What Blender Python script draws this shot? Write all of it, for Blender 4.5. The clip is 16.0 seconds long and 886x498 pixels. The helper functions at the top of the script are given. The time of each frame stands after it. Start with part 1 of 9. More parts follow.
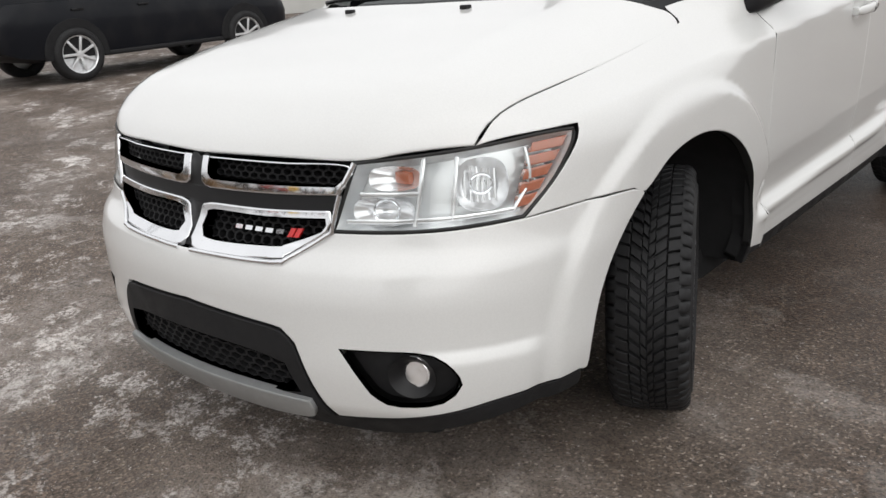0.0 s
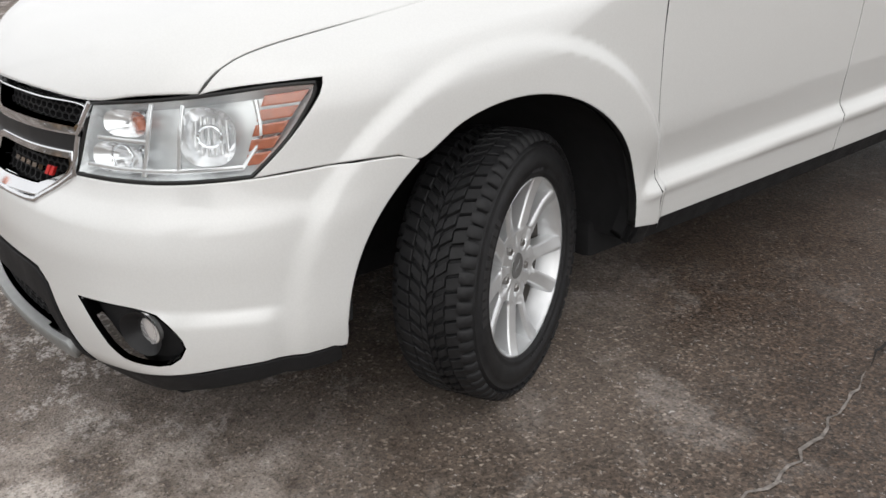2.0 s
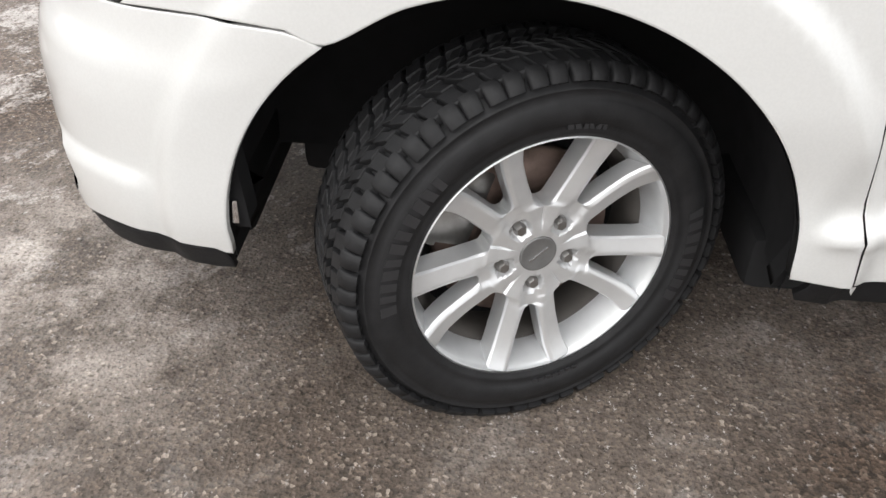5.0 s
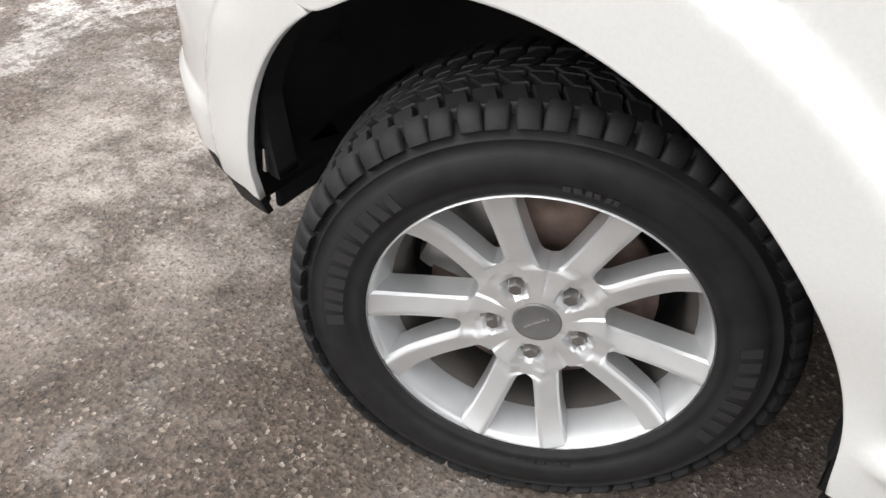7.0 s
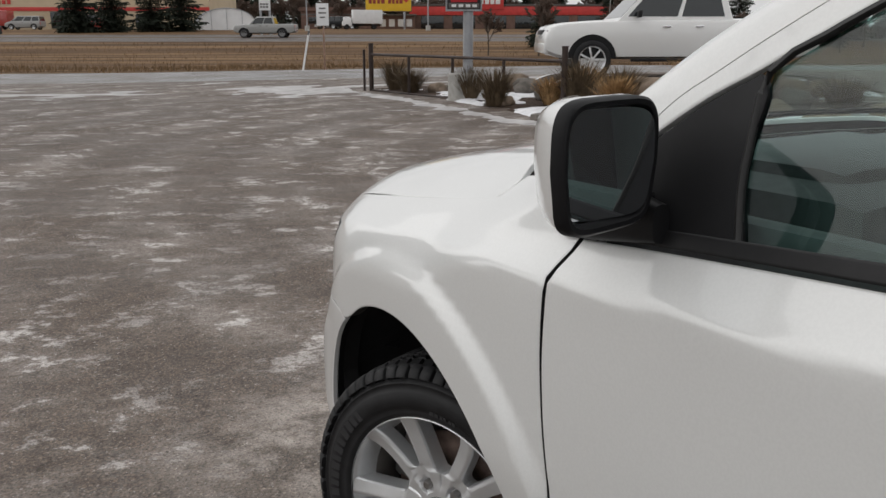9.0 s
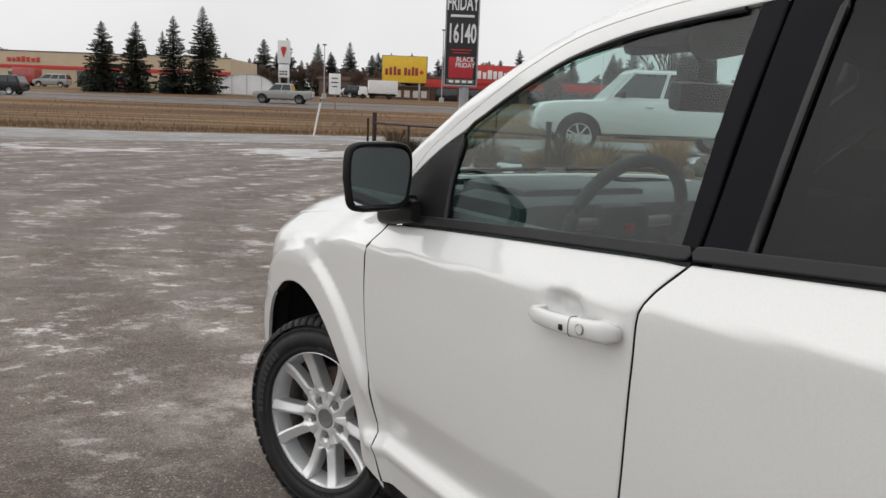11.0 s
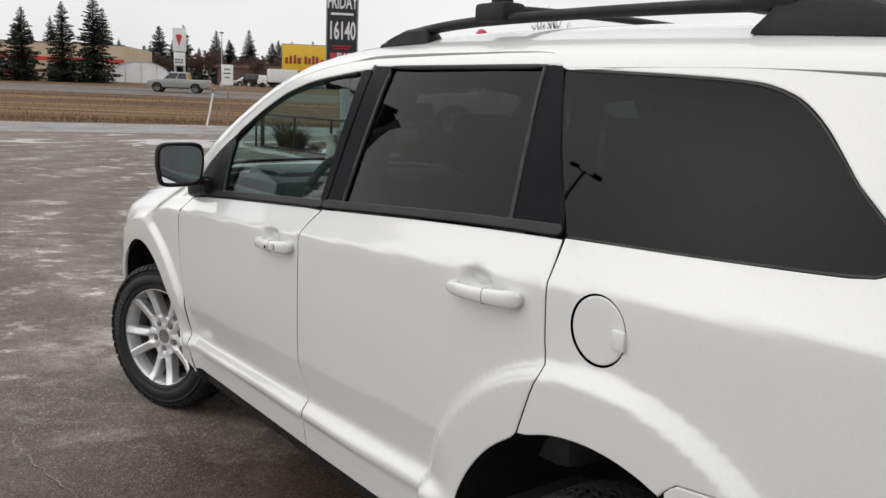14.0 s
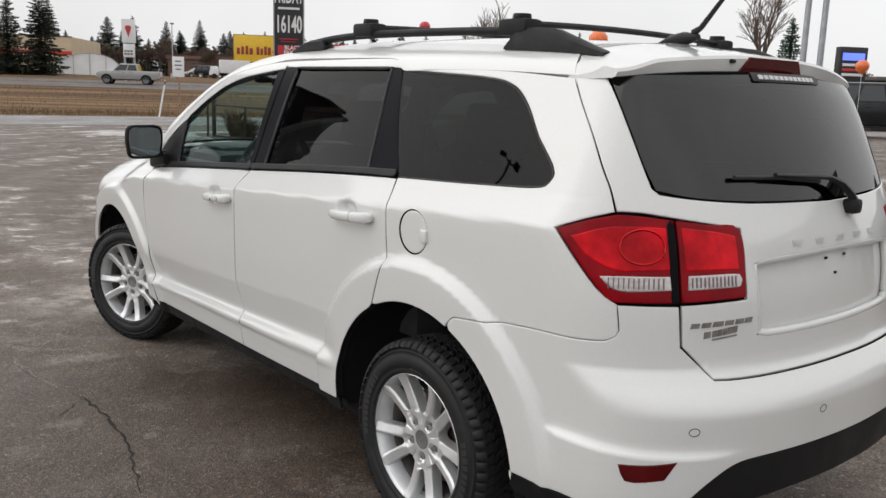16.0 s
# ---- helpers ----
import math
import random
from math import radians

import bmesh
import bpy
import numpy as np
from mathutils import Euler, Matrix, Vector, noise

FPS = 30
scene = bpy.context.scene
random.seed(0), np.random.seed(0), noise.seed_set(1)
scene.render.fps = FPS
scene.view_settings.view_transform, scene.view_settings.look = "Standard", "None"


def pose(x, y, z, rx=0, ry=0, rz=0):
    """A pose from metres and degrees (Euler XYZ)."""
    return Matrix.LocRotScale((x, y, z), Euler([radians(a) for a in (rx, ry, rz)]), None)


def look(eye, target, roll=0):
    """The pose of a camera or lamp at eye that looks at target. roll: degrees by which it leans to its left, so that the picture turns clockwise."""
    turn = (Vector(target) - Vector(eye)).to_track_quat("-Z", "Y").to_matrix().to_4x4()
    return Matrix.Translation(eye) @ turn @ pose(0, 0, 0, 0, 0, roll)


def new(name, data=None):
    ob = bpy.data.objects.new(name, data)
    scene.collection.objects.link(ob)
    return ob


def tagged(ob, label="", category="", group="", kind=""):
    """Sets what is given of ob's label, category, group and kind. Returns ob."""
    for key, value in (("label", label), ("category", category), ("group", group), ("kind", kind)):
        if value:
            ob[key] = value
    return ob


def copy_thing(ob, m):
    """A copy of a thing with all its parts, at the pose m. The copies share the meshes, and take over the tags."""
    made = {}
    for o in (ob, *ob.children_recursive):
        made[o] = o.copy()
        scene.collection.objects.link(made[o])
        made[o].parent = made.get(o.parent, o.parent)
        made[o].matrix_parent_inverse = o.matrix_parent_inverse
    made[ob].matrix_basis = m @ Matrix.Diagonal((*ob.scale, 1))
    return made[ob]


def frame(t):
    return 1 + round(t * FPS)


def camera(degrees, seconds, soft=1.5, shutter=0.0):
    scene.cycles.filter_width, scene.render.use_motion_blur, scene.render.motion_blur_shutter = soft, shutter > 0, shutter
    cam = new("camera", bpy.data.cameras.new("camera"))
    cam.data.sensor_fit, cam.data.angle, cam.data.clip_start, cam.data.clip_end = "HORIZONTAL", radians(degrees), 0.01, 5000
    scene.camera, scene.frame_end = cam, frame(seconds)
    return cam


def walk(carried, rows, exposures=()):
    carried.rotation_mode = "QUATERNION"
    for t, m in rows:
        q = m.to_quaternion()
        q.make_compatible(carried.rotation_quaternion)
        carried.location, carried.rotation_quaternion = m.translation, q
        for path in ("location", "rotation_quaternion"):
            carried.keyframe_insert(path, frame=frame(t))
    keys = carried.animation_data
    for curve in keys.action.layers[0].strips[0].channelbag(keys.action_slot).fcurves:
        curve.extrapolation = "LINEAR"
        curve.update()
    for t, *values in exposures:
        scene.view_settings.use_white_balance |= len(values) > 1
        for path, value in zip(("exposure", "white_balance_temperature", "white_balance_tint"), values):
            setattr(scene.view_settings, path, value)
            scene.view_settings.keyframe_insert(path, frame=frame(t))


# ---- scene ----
cam = camera(55.32, 16.0)
ROWS = [
    (0.0, 1.876, -2.158, 1.272, 71.84, 4.18, 40.19),
    (0.5, 2.075, -2.073, 1.275, 71.33, 3.57, 42.07),
    (1.0, 2.147, -1.871, 1.243, 69.63, 3.97, 44.01),
    (1.5, 2.221, -1.610, 1.252, 68.12, 3.69, 46.41),
    (2.0, 2.357, -1.362, 1.256, 67.15, 2.34, 51.96),
    (2.5, 2.370, -1.154, 1.232, 65.94, 1.90, 58.35),
    (3.0, 2.298, -0.890, 1.237, 64.74, 2.00, 63.59),
    (3.5, 2.288, -0.626, 1.206, 63.36, 0.65, 71.28),
    (4.0, 2.240, -0.412, 1.195, 61.11, -0.69, 79.88),
    (6.5, 1.724, 0.192, 1.151, 48.93, -2.28, 113.95),
    (7.0, 1.652, 0.342, 1.174, 50.26, -2.81, 124.99),
    (7.5, 1.640, 0.631, 1.265, 56.47, -2.51, 137.21),
    (8.0, 1.702, 0.896, 1.324, 64.90, -0.47, 142.03),
    (8.5, 1.736, 1.182, 1.392, 71.86, 0.79, 146.52),
    (11.0, 1.947, 2.569, 1.418, 80.48, -2.12, 149.70),
    (11.5, 2.025, 2.817, 1.430, 79.82, -1.56, 149.23),
    (12.0, 2.037, 3.036, 1.426, 79.38, -2.50, 149.09),
    (12.5, 2.084, 3.229, 1.423, 79.97, -2.09, 146.64),
    (13.0, 2.112, 3.437, 1.443, 80.26, -1.37, 143.65),
    (13.5, 2.092, 3.718, 1.513, 80.22, -2.70, 143.83),
    (14.0, 2.184, 3.958, 1.534, 79.98, -2.28, 143.35),
    (14.5, 2.288, 4.208, 1.543, 79.91, -1.43, 142.88),
    (15.0, 2.355, 4.527, 1.540, 80.16, -2.02, 142.57),
    (15.5, 2.472, 4.768, 1.538, 80.02, -2.09, 141.55),
    (16.0, 2.631, 5.020, 1.548, 79.40, -1.84, 140.37),
]
walk(cam, [(t, pose(x, y, z, rx, ry, rz)) for t, x, y, z, rx, ry, rz in ROWS],
     exposures=[(0.0, 0.15), (2.5, 0.27), (4.0, 0.53), (6.5, 1.06), (7.0, 0.88), (7.5, 0.47), (8.0, -0.17), (8.5, -0.27), (11.0, 0.04), (12.5, 0.03), (14.0, 0.12), (16.0, 0.12)])

# ---- world and light ----
world = bpy.data.worlds.new("overcast_sky")
scene.world = world
world.use_nodes = True
wn, wl = world.node_tree.nodes, world.node_tree.links
sky = wn.new("ShaderNodeTexSky")
sky.sky_type, sky.sun_disc = "NISHITA", False
sky.sun_elevation, sky.sun_rotation = radians(36), radians(130)
sky.air_density, sky.dust_density = 1.0, 4.0
# an even cloud cover: a little of the clear sky's tone, three times as bright overhead as at the horizon
cloud = wn.new("ShaderNodeHueSaturation")
cloud.inputs["Saturation"].default_value = 0.15
veil = wn.new("ShaderNodeMix")
veil.data_type, veil.blend_type = "RGBA", "MIX"
veil.inputs["Factor"].default_value = 0.85
veil.inputs["B"].default_value = (8.2, 8.2, 8.25, 1)
where = wn.new("ShaderNodeTexCoord")
split = wn.new("ShaderNodeSeparateXYZ")
height = wn.new("ShaderNodeMapRange")
height.inputs["To Min"].default_value, height.inputs["To Max"].default_value = 1.36, 1.76
shade = wn.new("ShaderNodeTexNoise")
shade.inputs["Scale"].default_value, shade.inputs["Detail"].default_value = 2.2, 4.0
uneven = wn.new("ShaderNodeMapRange")
uneven.inputs["From Min"].default_value, uneven.inputs["From Max"].default_value = 0.3, 0.7
uneven.inputs["To Min"].default_value, uneven.inputs["To Max"].default_value = 0.90, 1.08
grade = wn.new("ShaderNodeMath")
grade.operation = "MULTIPLY"
scaled = wn.new("ShaderNodeVectorMath")
scaled.operation = "SCALE"
wl.new(sky.outputs["Color"], cloud.inputs["Color"])
wl.new(cloud.outputs["Color"], veil.inputs["A"])
wl.new(where.outputs["Generated"], split.inputs[0])
wl.new(where.outputs["Generated"], shade.inputs["Vector"])
wl.new(shade.outputs["Fac"], uneven.inputs["Value"])
wl.new(split.outputs["Z"], height.inputs["Value"])
wl.new(height.outputs["Result"], grade.inputs[0])
wl.new(uneven.outputs["Result"], grade.inputs[1])
wl.new(veil.outputs["Result"], scaled.inputs[0])
wl.new(grade.outputs[0], scaled.inputs["Scale"])
wl.new(scaled.outputs[0], wn["Background"].inputs["Color"])
wn["Background"].inputs["Strength"].default_value = 0.081
sun = new("sun", bpy.data.lights.new("sun", "SUN"))
sun.data.energy, sun.data.angle, sun.data.color = 0.95, radians(100), (1.0, 0.98, 0.95)
sun.matrix_world = look((24, -20, 23), (0, 0, 0))


# ---- materials ----
class Nodes:
    """A small writer of node materials."""

    def __init__(self, name):
        self.mat = bpy.data.materials.new(name)
        self.mat.use_nodes = True
        self.tree = self.mat.node_tree
        self.bsdf = self.tree.nodes["Principled BSDF"]
        self.coord = None

    def add(self, kind, **values):
        n = self.tree.nodes.new(kind)
        for k, v in values.items():
            n.inputs[k.replace("_", " ")].default_value = v
        return n

    def link(self, a, b):
        self.tree.links.new(a, b)

    def where(self, scale=(1, 1, 1), turn=0.0):
        co = self.tree.nodes.new("ShaderNodeTexCoord")
        mp = self.tree.nodes.new("ShaderNodeMapping")
        mp.inputs["Scale"].default_value = scale
        mp.inputs["Rotation"].default_value = (0, 0, radians(turn))
        self.link(co.outputs["Object"], mp.inputs["Vector"])
        return mp.outputs["Vector"]

    def along(self, length, across, turn):
        """Coordinates drawn out along a line turned by so many degrees."""
        co = self.tree.nodes.new("ShaderNodeTexCoord")
        mp = self.tree.nodes.new("ShaderNodeMapping")
        mp.vector_type = "TEXTURE"
        mp.inputs["Scale"].default_value = (length, across, 1)
        mp.inputs["Rotation"].default_value = (0, 0, radians(turn))
        self.link(co.outputs["Object"], mp.inputs["Vector"])
        return mp.outputs["Vector"]

    def noise(self, scale, detail=4.0, rough=0.55, vec=None, lacunarity=2.0):
        n = self.add("ShaderNodeTexNoise", Scale=scale, Detail=detail, Roughness=rough, Lacunarity=lacunarity)
        self.link(vec if vec is not None else self.where(), n.inputs["Vector"])
        return n.outputs["Fac"]

    def ramp(self, fac, *stops):
        r = self.tree.nodes.new("ShaderNodeValToRGB")
        while len(r.color_ramp.elements) < len(stops):
            r.color_ramp.elements.new(0.5)
        for e, (at, c) in zip(r.color_ramp.elements, stops):
            e.position = at
            e.color = (*c, 1) if isinstance(c, tuple) else (c, c, c, 1)
        self.link(fac, r.inputs["Fac"])
        return r.outputs["Color"]

    def mix(self, fac, a, b, how="MIX"):
        m = self.tree.nodes.new("ShaderNodeMix")
        m.data_type, m.blend_type = "RGBA", how
        for v, k in ((fac, "Factor"), (a, "A"), (b, "B")):
            if isinstance(v, (int, float)):
                m.inputs[k].default_value = v if k == "Factor" else (v, v, v, 1)
            elif isinstance(v, tuple):
                m.inputs[k].default_value = (*v, 1)
            else:
                self.link(v, m.inputs[k])
        return m.outputs["Result"]

    def bump(self, height, strength=0.3, distance=0.01, under=None):
        b = self.add("ShaderNodeBump", Strength=strength, Distance=distance)
        self.link(height, b.inputs["Height"])
        if under is not None:
            self.link(under, b.inputs["Normal"])
        self.link(b.outputs["Normal"], self.bsdf.inputs["Normal"])
        return b.outputs["Normal"]

    def set(self, **values):
        for k, v in values.items():
            key = k.replace("_", " ")
            if isinstance(v, (int, float)):
                self.bsdf.inputs[key].default_value = v
            elif isinstance(v, tuple):
                self.bsdf.inputs[key].default_value = (*v, 1)
            else:
                self.link(v, self.bsdf.inputs[key])
        return self.mat


def plain(name, colour, rough=0.5, metal=0.0, vary=0.12, scale=40, coat=0.0, bump=0.0, **more):
    """A surface with a little uneven tone and gloss."""
    n = Nodes(name)
    f = n.noise(scale, 5)
    dark = tuple(c * (1 - vary) for c in colour)
    light = tuple(min(1, c * (1 + vary)) for c in colour)
    r = n.ramp(n.noise(scale * 0.23, 3), (0.3, max(0.02, rough * 0.85)), (0.7, min(1, rough * 1.15)))
    if bump:
        n.bump(n.noise(scale * 6, 3), bump, 0.002)
    return n.set(Base_Color=n.ramp(f, (0.3, dark), (0.7, light)), Roughness=r, Metallic=metal, Coat_Weight=coat, **more)


def glass(name, tint, gloss_rough=0.0, ior=1.5):
    n = Nodes(name)
    t = n.tree.nodes
    clear = t.new("ShaderNodeBsdfTransparent")
    clear.inputs["Color"].default_value = (*tint, 1)
    shine = t.new("ShaderNodeBsdfGlossy")
    shine.inputs["Roughness"].default_value = gloss_rough
    edge = t.new("ShaderNodeLayerWeight")
    edge.inputs["Blend"].default_value = 0.5
    steep = n.add("ShaderNodeMath")
    steep.operation, steep.inputs[1].default_value = "POWER", 5.0
    fr = n.add("ShaderNodeMapRange")
    fr.inputs["To Min"].default_value = ((ior - 1) / (ior + 1)) ** 2
    n.link(edge.outputs["Facing"], steep.inputs[0])
    n.link(steep.outputs[0], fr.inputs["Value"])
    m = t.new("ShaderNodeMixShader")
    n.link(fr.outputs["Result"], m.inputs[0])
    n.link(clear.outputs[0], m.inputs[1])
    n.link(shine.outputs[0], m.inputs[2])
    n.link(m.outputs[0], t["Material Output"].inputs["Surface"])
    return n.mat


def paint(name, colour, grime=0.0, coat=1.0, rough=0.35, spec=0.5):
    """Car paint under clear coat, with a faint film of dust."""
    n = Nodes(name)
    dust = n.ramp(n.noise(2.2, 6, 0.6), (0.45, 0.0), (0.75, 1.0))
    fine = n.ramp(n.noise(220, 2), (0.4, 0.97), (0.6, 1.0))
    base = n.mix(1.0, tuple(colour), fine, "MULTIPLY")
    base = n.mix(n.mix(1.0, dust, grime, "MULTIPLY"), base, (0.42, 0.38, 0.33))
    cr = n.ramp(n.noise(5, 4), (0.35, 0.03), (0.7, 0.09))
    return n.set(Base_Color=base, Roughness=rough, Coat_Weight=coat, Coat_Roughness=cr, Coat_IOR=1.5, Specular_IOR_Level=spec)


WHITE = paint("white_paint", (0.665, 0.668, 0.66), 0.035)
BLACK_TRIM = plain("black_trim", (0.012, 0.012, 0.013), 0.42, scale=30, bump=0.05, Specular_IOR_Level=0.25)
GLOSS_BLACK = plain("gloss_black", (0.006, 0.006, 0.008), 0.34, scale=12, Specular_IOR_Level=0.045)
PLASTIC = plain("grained_plastic", (0.013, 0.013, 0.014), 0.62, scale=60, bump=0.25, Specular_IOR_Level=0.25)
DARK = plain("dark_underside", (0.020, 0.020, 0.021), 0.85, scale=20, Specular_IOR_Level=0.1)
RUBBER = plain("rubber", (0.0135, 0.0135, 0.0145), 0.62, scale=35, vary=0.3, bump=0.2, Specular_IOR_Level=0.3)
# rubber parts, and the painted shade on thick white panels' edges
SEAL_AND_GAP = plain("rubber_seal", (0.01, 0.01, 0.01), 0.55, scale=50)
SILVER = plain("silver_wheel", (0.69, 0.70, 0.71), 0.36, 0.62, vary=0.06, scale=18, coat=0.4)
SKID = plain("silver_plastic", (0.36, 0.37, 0.37), 0.38, 0.55, vary=0.08, scale=25)
CHROME = plain("chrome", (0.82, 0.83, 0.85), 0.07, 1.0, vary=0.03, scale=9)
STEEL = plain("worn_steel", (0.30, 0.29, 0.28), 0.42, 0.9, vary=0.25, scale=25)
RUST = plain("brake_iron", (0.17, 0.12, 0.10), 0.6, 0.5, vary=0.35, scale=30)
GREY_CAP = plain("grey_cap", (0.20, 0.20, 0.20), 0.4, 0.5, scale=30)
AMBER = plain("amber_lens", (0.42, 0.13, 0.07), 0.18, vary=0.2, scale=60, coat=1.0)
RED = plain("red_lens", (0.50, 0.002, 0.007), 0.10, vary=0.35, scale=14, Specular_IOR_Level=0.3)
DEEP_RED = plain("deep_red_lens", (0.075, 0.001, 0.002), 0.10, vary=0.2, scale=20, Specular_IOR_Level=0.4)
CLEAR_RED = plain("clear_lens", (0.50, 0.46, 0.46), 0.15, 0.3, vary=0.25, scale=70, coat=1.0)
REFLECTOR = plain("lamp_reflector", (0.94, 0.94, 0.95), 0.14, 0.72, vary=0.04, scale=25)
HOUSING = plain("lamp_bezel", (0.88, 0.89, 0.90), 0.24, 0.45, vary=0.06, scale=25, coat=0.5)
TINT = glass("tinted_glass", (0.57, 0.75, 0.71))
PRIVACY = glass("privacy_glass", (0.036, 0.038, 0.043), ior=1.31)
REAR_GLASS = glass("rear_privacy_glass", (0.045, 0.047, 0.053), ior=1.74)
CLEAR = glass("clear_glass", (0.93, 0.95, 0.95))
MIRROR_BLACK = plain("mirror_rim_black", (0.009, 0.009, 0.010), 0.5, scale=30, Specular_IOR_Level=0.2)
MIRROR = plain("mirror", (0.75, 0.78, 0.80), 0.02, 1.0, vary=0.02, scale=8)
STORE_BADGE = plain("red_badge", (0.30, 0.02, 0.02), 0.4, scale=30)
CLOTH = plain("grey_cloth", (0.075, 0.075, 0.078), 0.9, scale=120, bump=0.3)
DASH = plain("dark_dash", (0.10, 0.102, 0.105), 0.7, scale=70, bump=0.2)

# ---- the car's outer skin: F(x, y, z) < 0 inside; nose towards -y, driver's side +x ----
def curve(*knots):
    """A smooth monotone curve through (a, b) knots."""
    kx, ky = np.array([k[0] for k in knots], float), np.array([k[1] for k in knots], float)
    h, d = np.diff(kx), np.diff(ky) / np.diff(kx)
    m = np.zeros(len(kx))
    m[0], m[-1] = d[0], d[-1]
    w1, w2 = 2 * h[1:] + h[:-1], h[1:] + 2 * h[:-1]
    ok = d[:-1] * d[1:] > 0
    m[1:-1][ok] = ((w1 + w2)[ok]) / (w1[ok] / d[:-1][ok] + w2[ok] / d[1:][ok])

    def at(v):
        v = np.clip(np.asarray(v, float), kx[0], kx[-1])
        i = np.clip(np.searchsorted(kx, v) - 1, 0, len(h) - 1)
        s = (v - kx[i]) / h[i]
        return (ky[i] * (1 + 2 * s) * (1 - s) ** 2 + h[i] * m[i] * s * (1 - s) ** 2
                + ky[i + 1] * s * s * (3 - 2 * s) + h[i] * m[i + 1] * s * s * (s - 1))
    return at


def step(a, b, v):
    s = np.clip((np.asarray(v, float) - a) / (b - a), 0, 1)
    return s * s * (3 - 2 * s)


def smax(a, b, k):
    h = np.maximum(k - np.abs(a - b), 0) / k
    return np.maximum(a, b) + h * h * k * 0.25


SECTION = curve((0.10, 0.78), (0.20, 0.835), (0.27, 0.868), (0.33, 0.888), (0.42, 0.902), (0.54, 0.909),
                (0.62, 0.914), (0.78, 0.926), (0.90, 0.931), (0.968, 0.9326), (0.982, 0.9318), (1.012, 0.9245), (1.10, 0.901), (1.17, 0.883), (1.22, 0.866),
                (1.45, 0.785), (1.62, 0.715), (1.66, 0.692), (1.72, 0.62), (1.85, 0.35))
LEDGE = curve((0.40, 0.0), (0.44, 0.004), (0.457, 0.011), (0.467, 0.0115), (0.475, 0.008), (0.506, -0.0165), (0.514, -0.018), (0.54, -0.014), (0.62, 0.0))
TAPER = curve((-1.1, 0.20), (-0.8, 0.085), (-0.5, 0.03), (-0.35, 0.014), (0.1, 0.002), (0.5, 0.0), (1.5, 0.0), (2.2, 0.008), (2.8, 0.018), (3.2, 0.026), (3.45, 0.038), (3.65, 0.06), (3.95, 0.12))
CREASE = curve((-1.0, 0.455), (0.45, 0.470), (1.5, 0.496), (2.6, 0.52), (4.0, 0.53))
SHOULDER_LINE = curve((-1.0, 0.835), (-0.5, 0.938), (-0.2, 0.973), (0.0, 0.991), (0.45, 1.027), (1.15, 1.067), (1.7, 1.098), (2.4, 1.135), (2.9, 1.160), (3.4, 1.180), (4.0, 1.19))
BELT = curve((-1.0, 0.875), (-0.5, 0.969), (0.0, 1.036), (0.45, 1.088), (1.55, 1.172), (2.35, 1.228), (2.65, 1.243), (3.3, 1.262), (4.0, 1.27))
NOSE = curve((0.15, -0.93), (0.22, -0.985), (0.30, -1.035), (0.42, -1.052), (0.55, -1.052), (0.63, -1.035), (0.69, -0.99), (0.75, -0.972), (0.84, -0.955), (0.92, -0.925), (1.0, -0.86), (1.2, -0.5))
TAIL = curve((0.15, 3.75), (0.25, 3.845), (0.36, 3.915), (0.50, 3.938), (0.62, 3.943), (0.695, 3.946), (0.72, 3.936), (0.78, 3.878), (0.81, 3.85), (0.95, 3.845), (1.12, 3.815), (1.22, 3.78), (1.60, 3.60), (1.70, 3.53), (1.9, 3.3))
TOPLINE = curve((-1.1, 0.85), (-0.97, 0.91), (-0.9, 0.948), (-0.75, 1.025), (-0.5, 1.092), (-0.25, 1.142), (-0.05, 1.18), (0.10, 1.22), (0.30, 1.32), (0.50, 1.425), (0.70, 1.532),
                (0.9, 1.615), (1.1, 1.68), (1.3, 1.722), (1.6, 1.756), (2.0, 1.772), (2.4, 1.770), (2.9, 1.752), (3.3, 1.722), (3.7, 1.67))
ARCHES = ((-0.058, 0.466, 0.616), (2.828, 0.481, 0.652))     # along, opening, outer edge of the flare
HUB_Z = 0.353
SCOOPS = []      # hollows behind the door handles: along, up


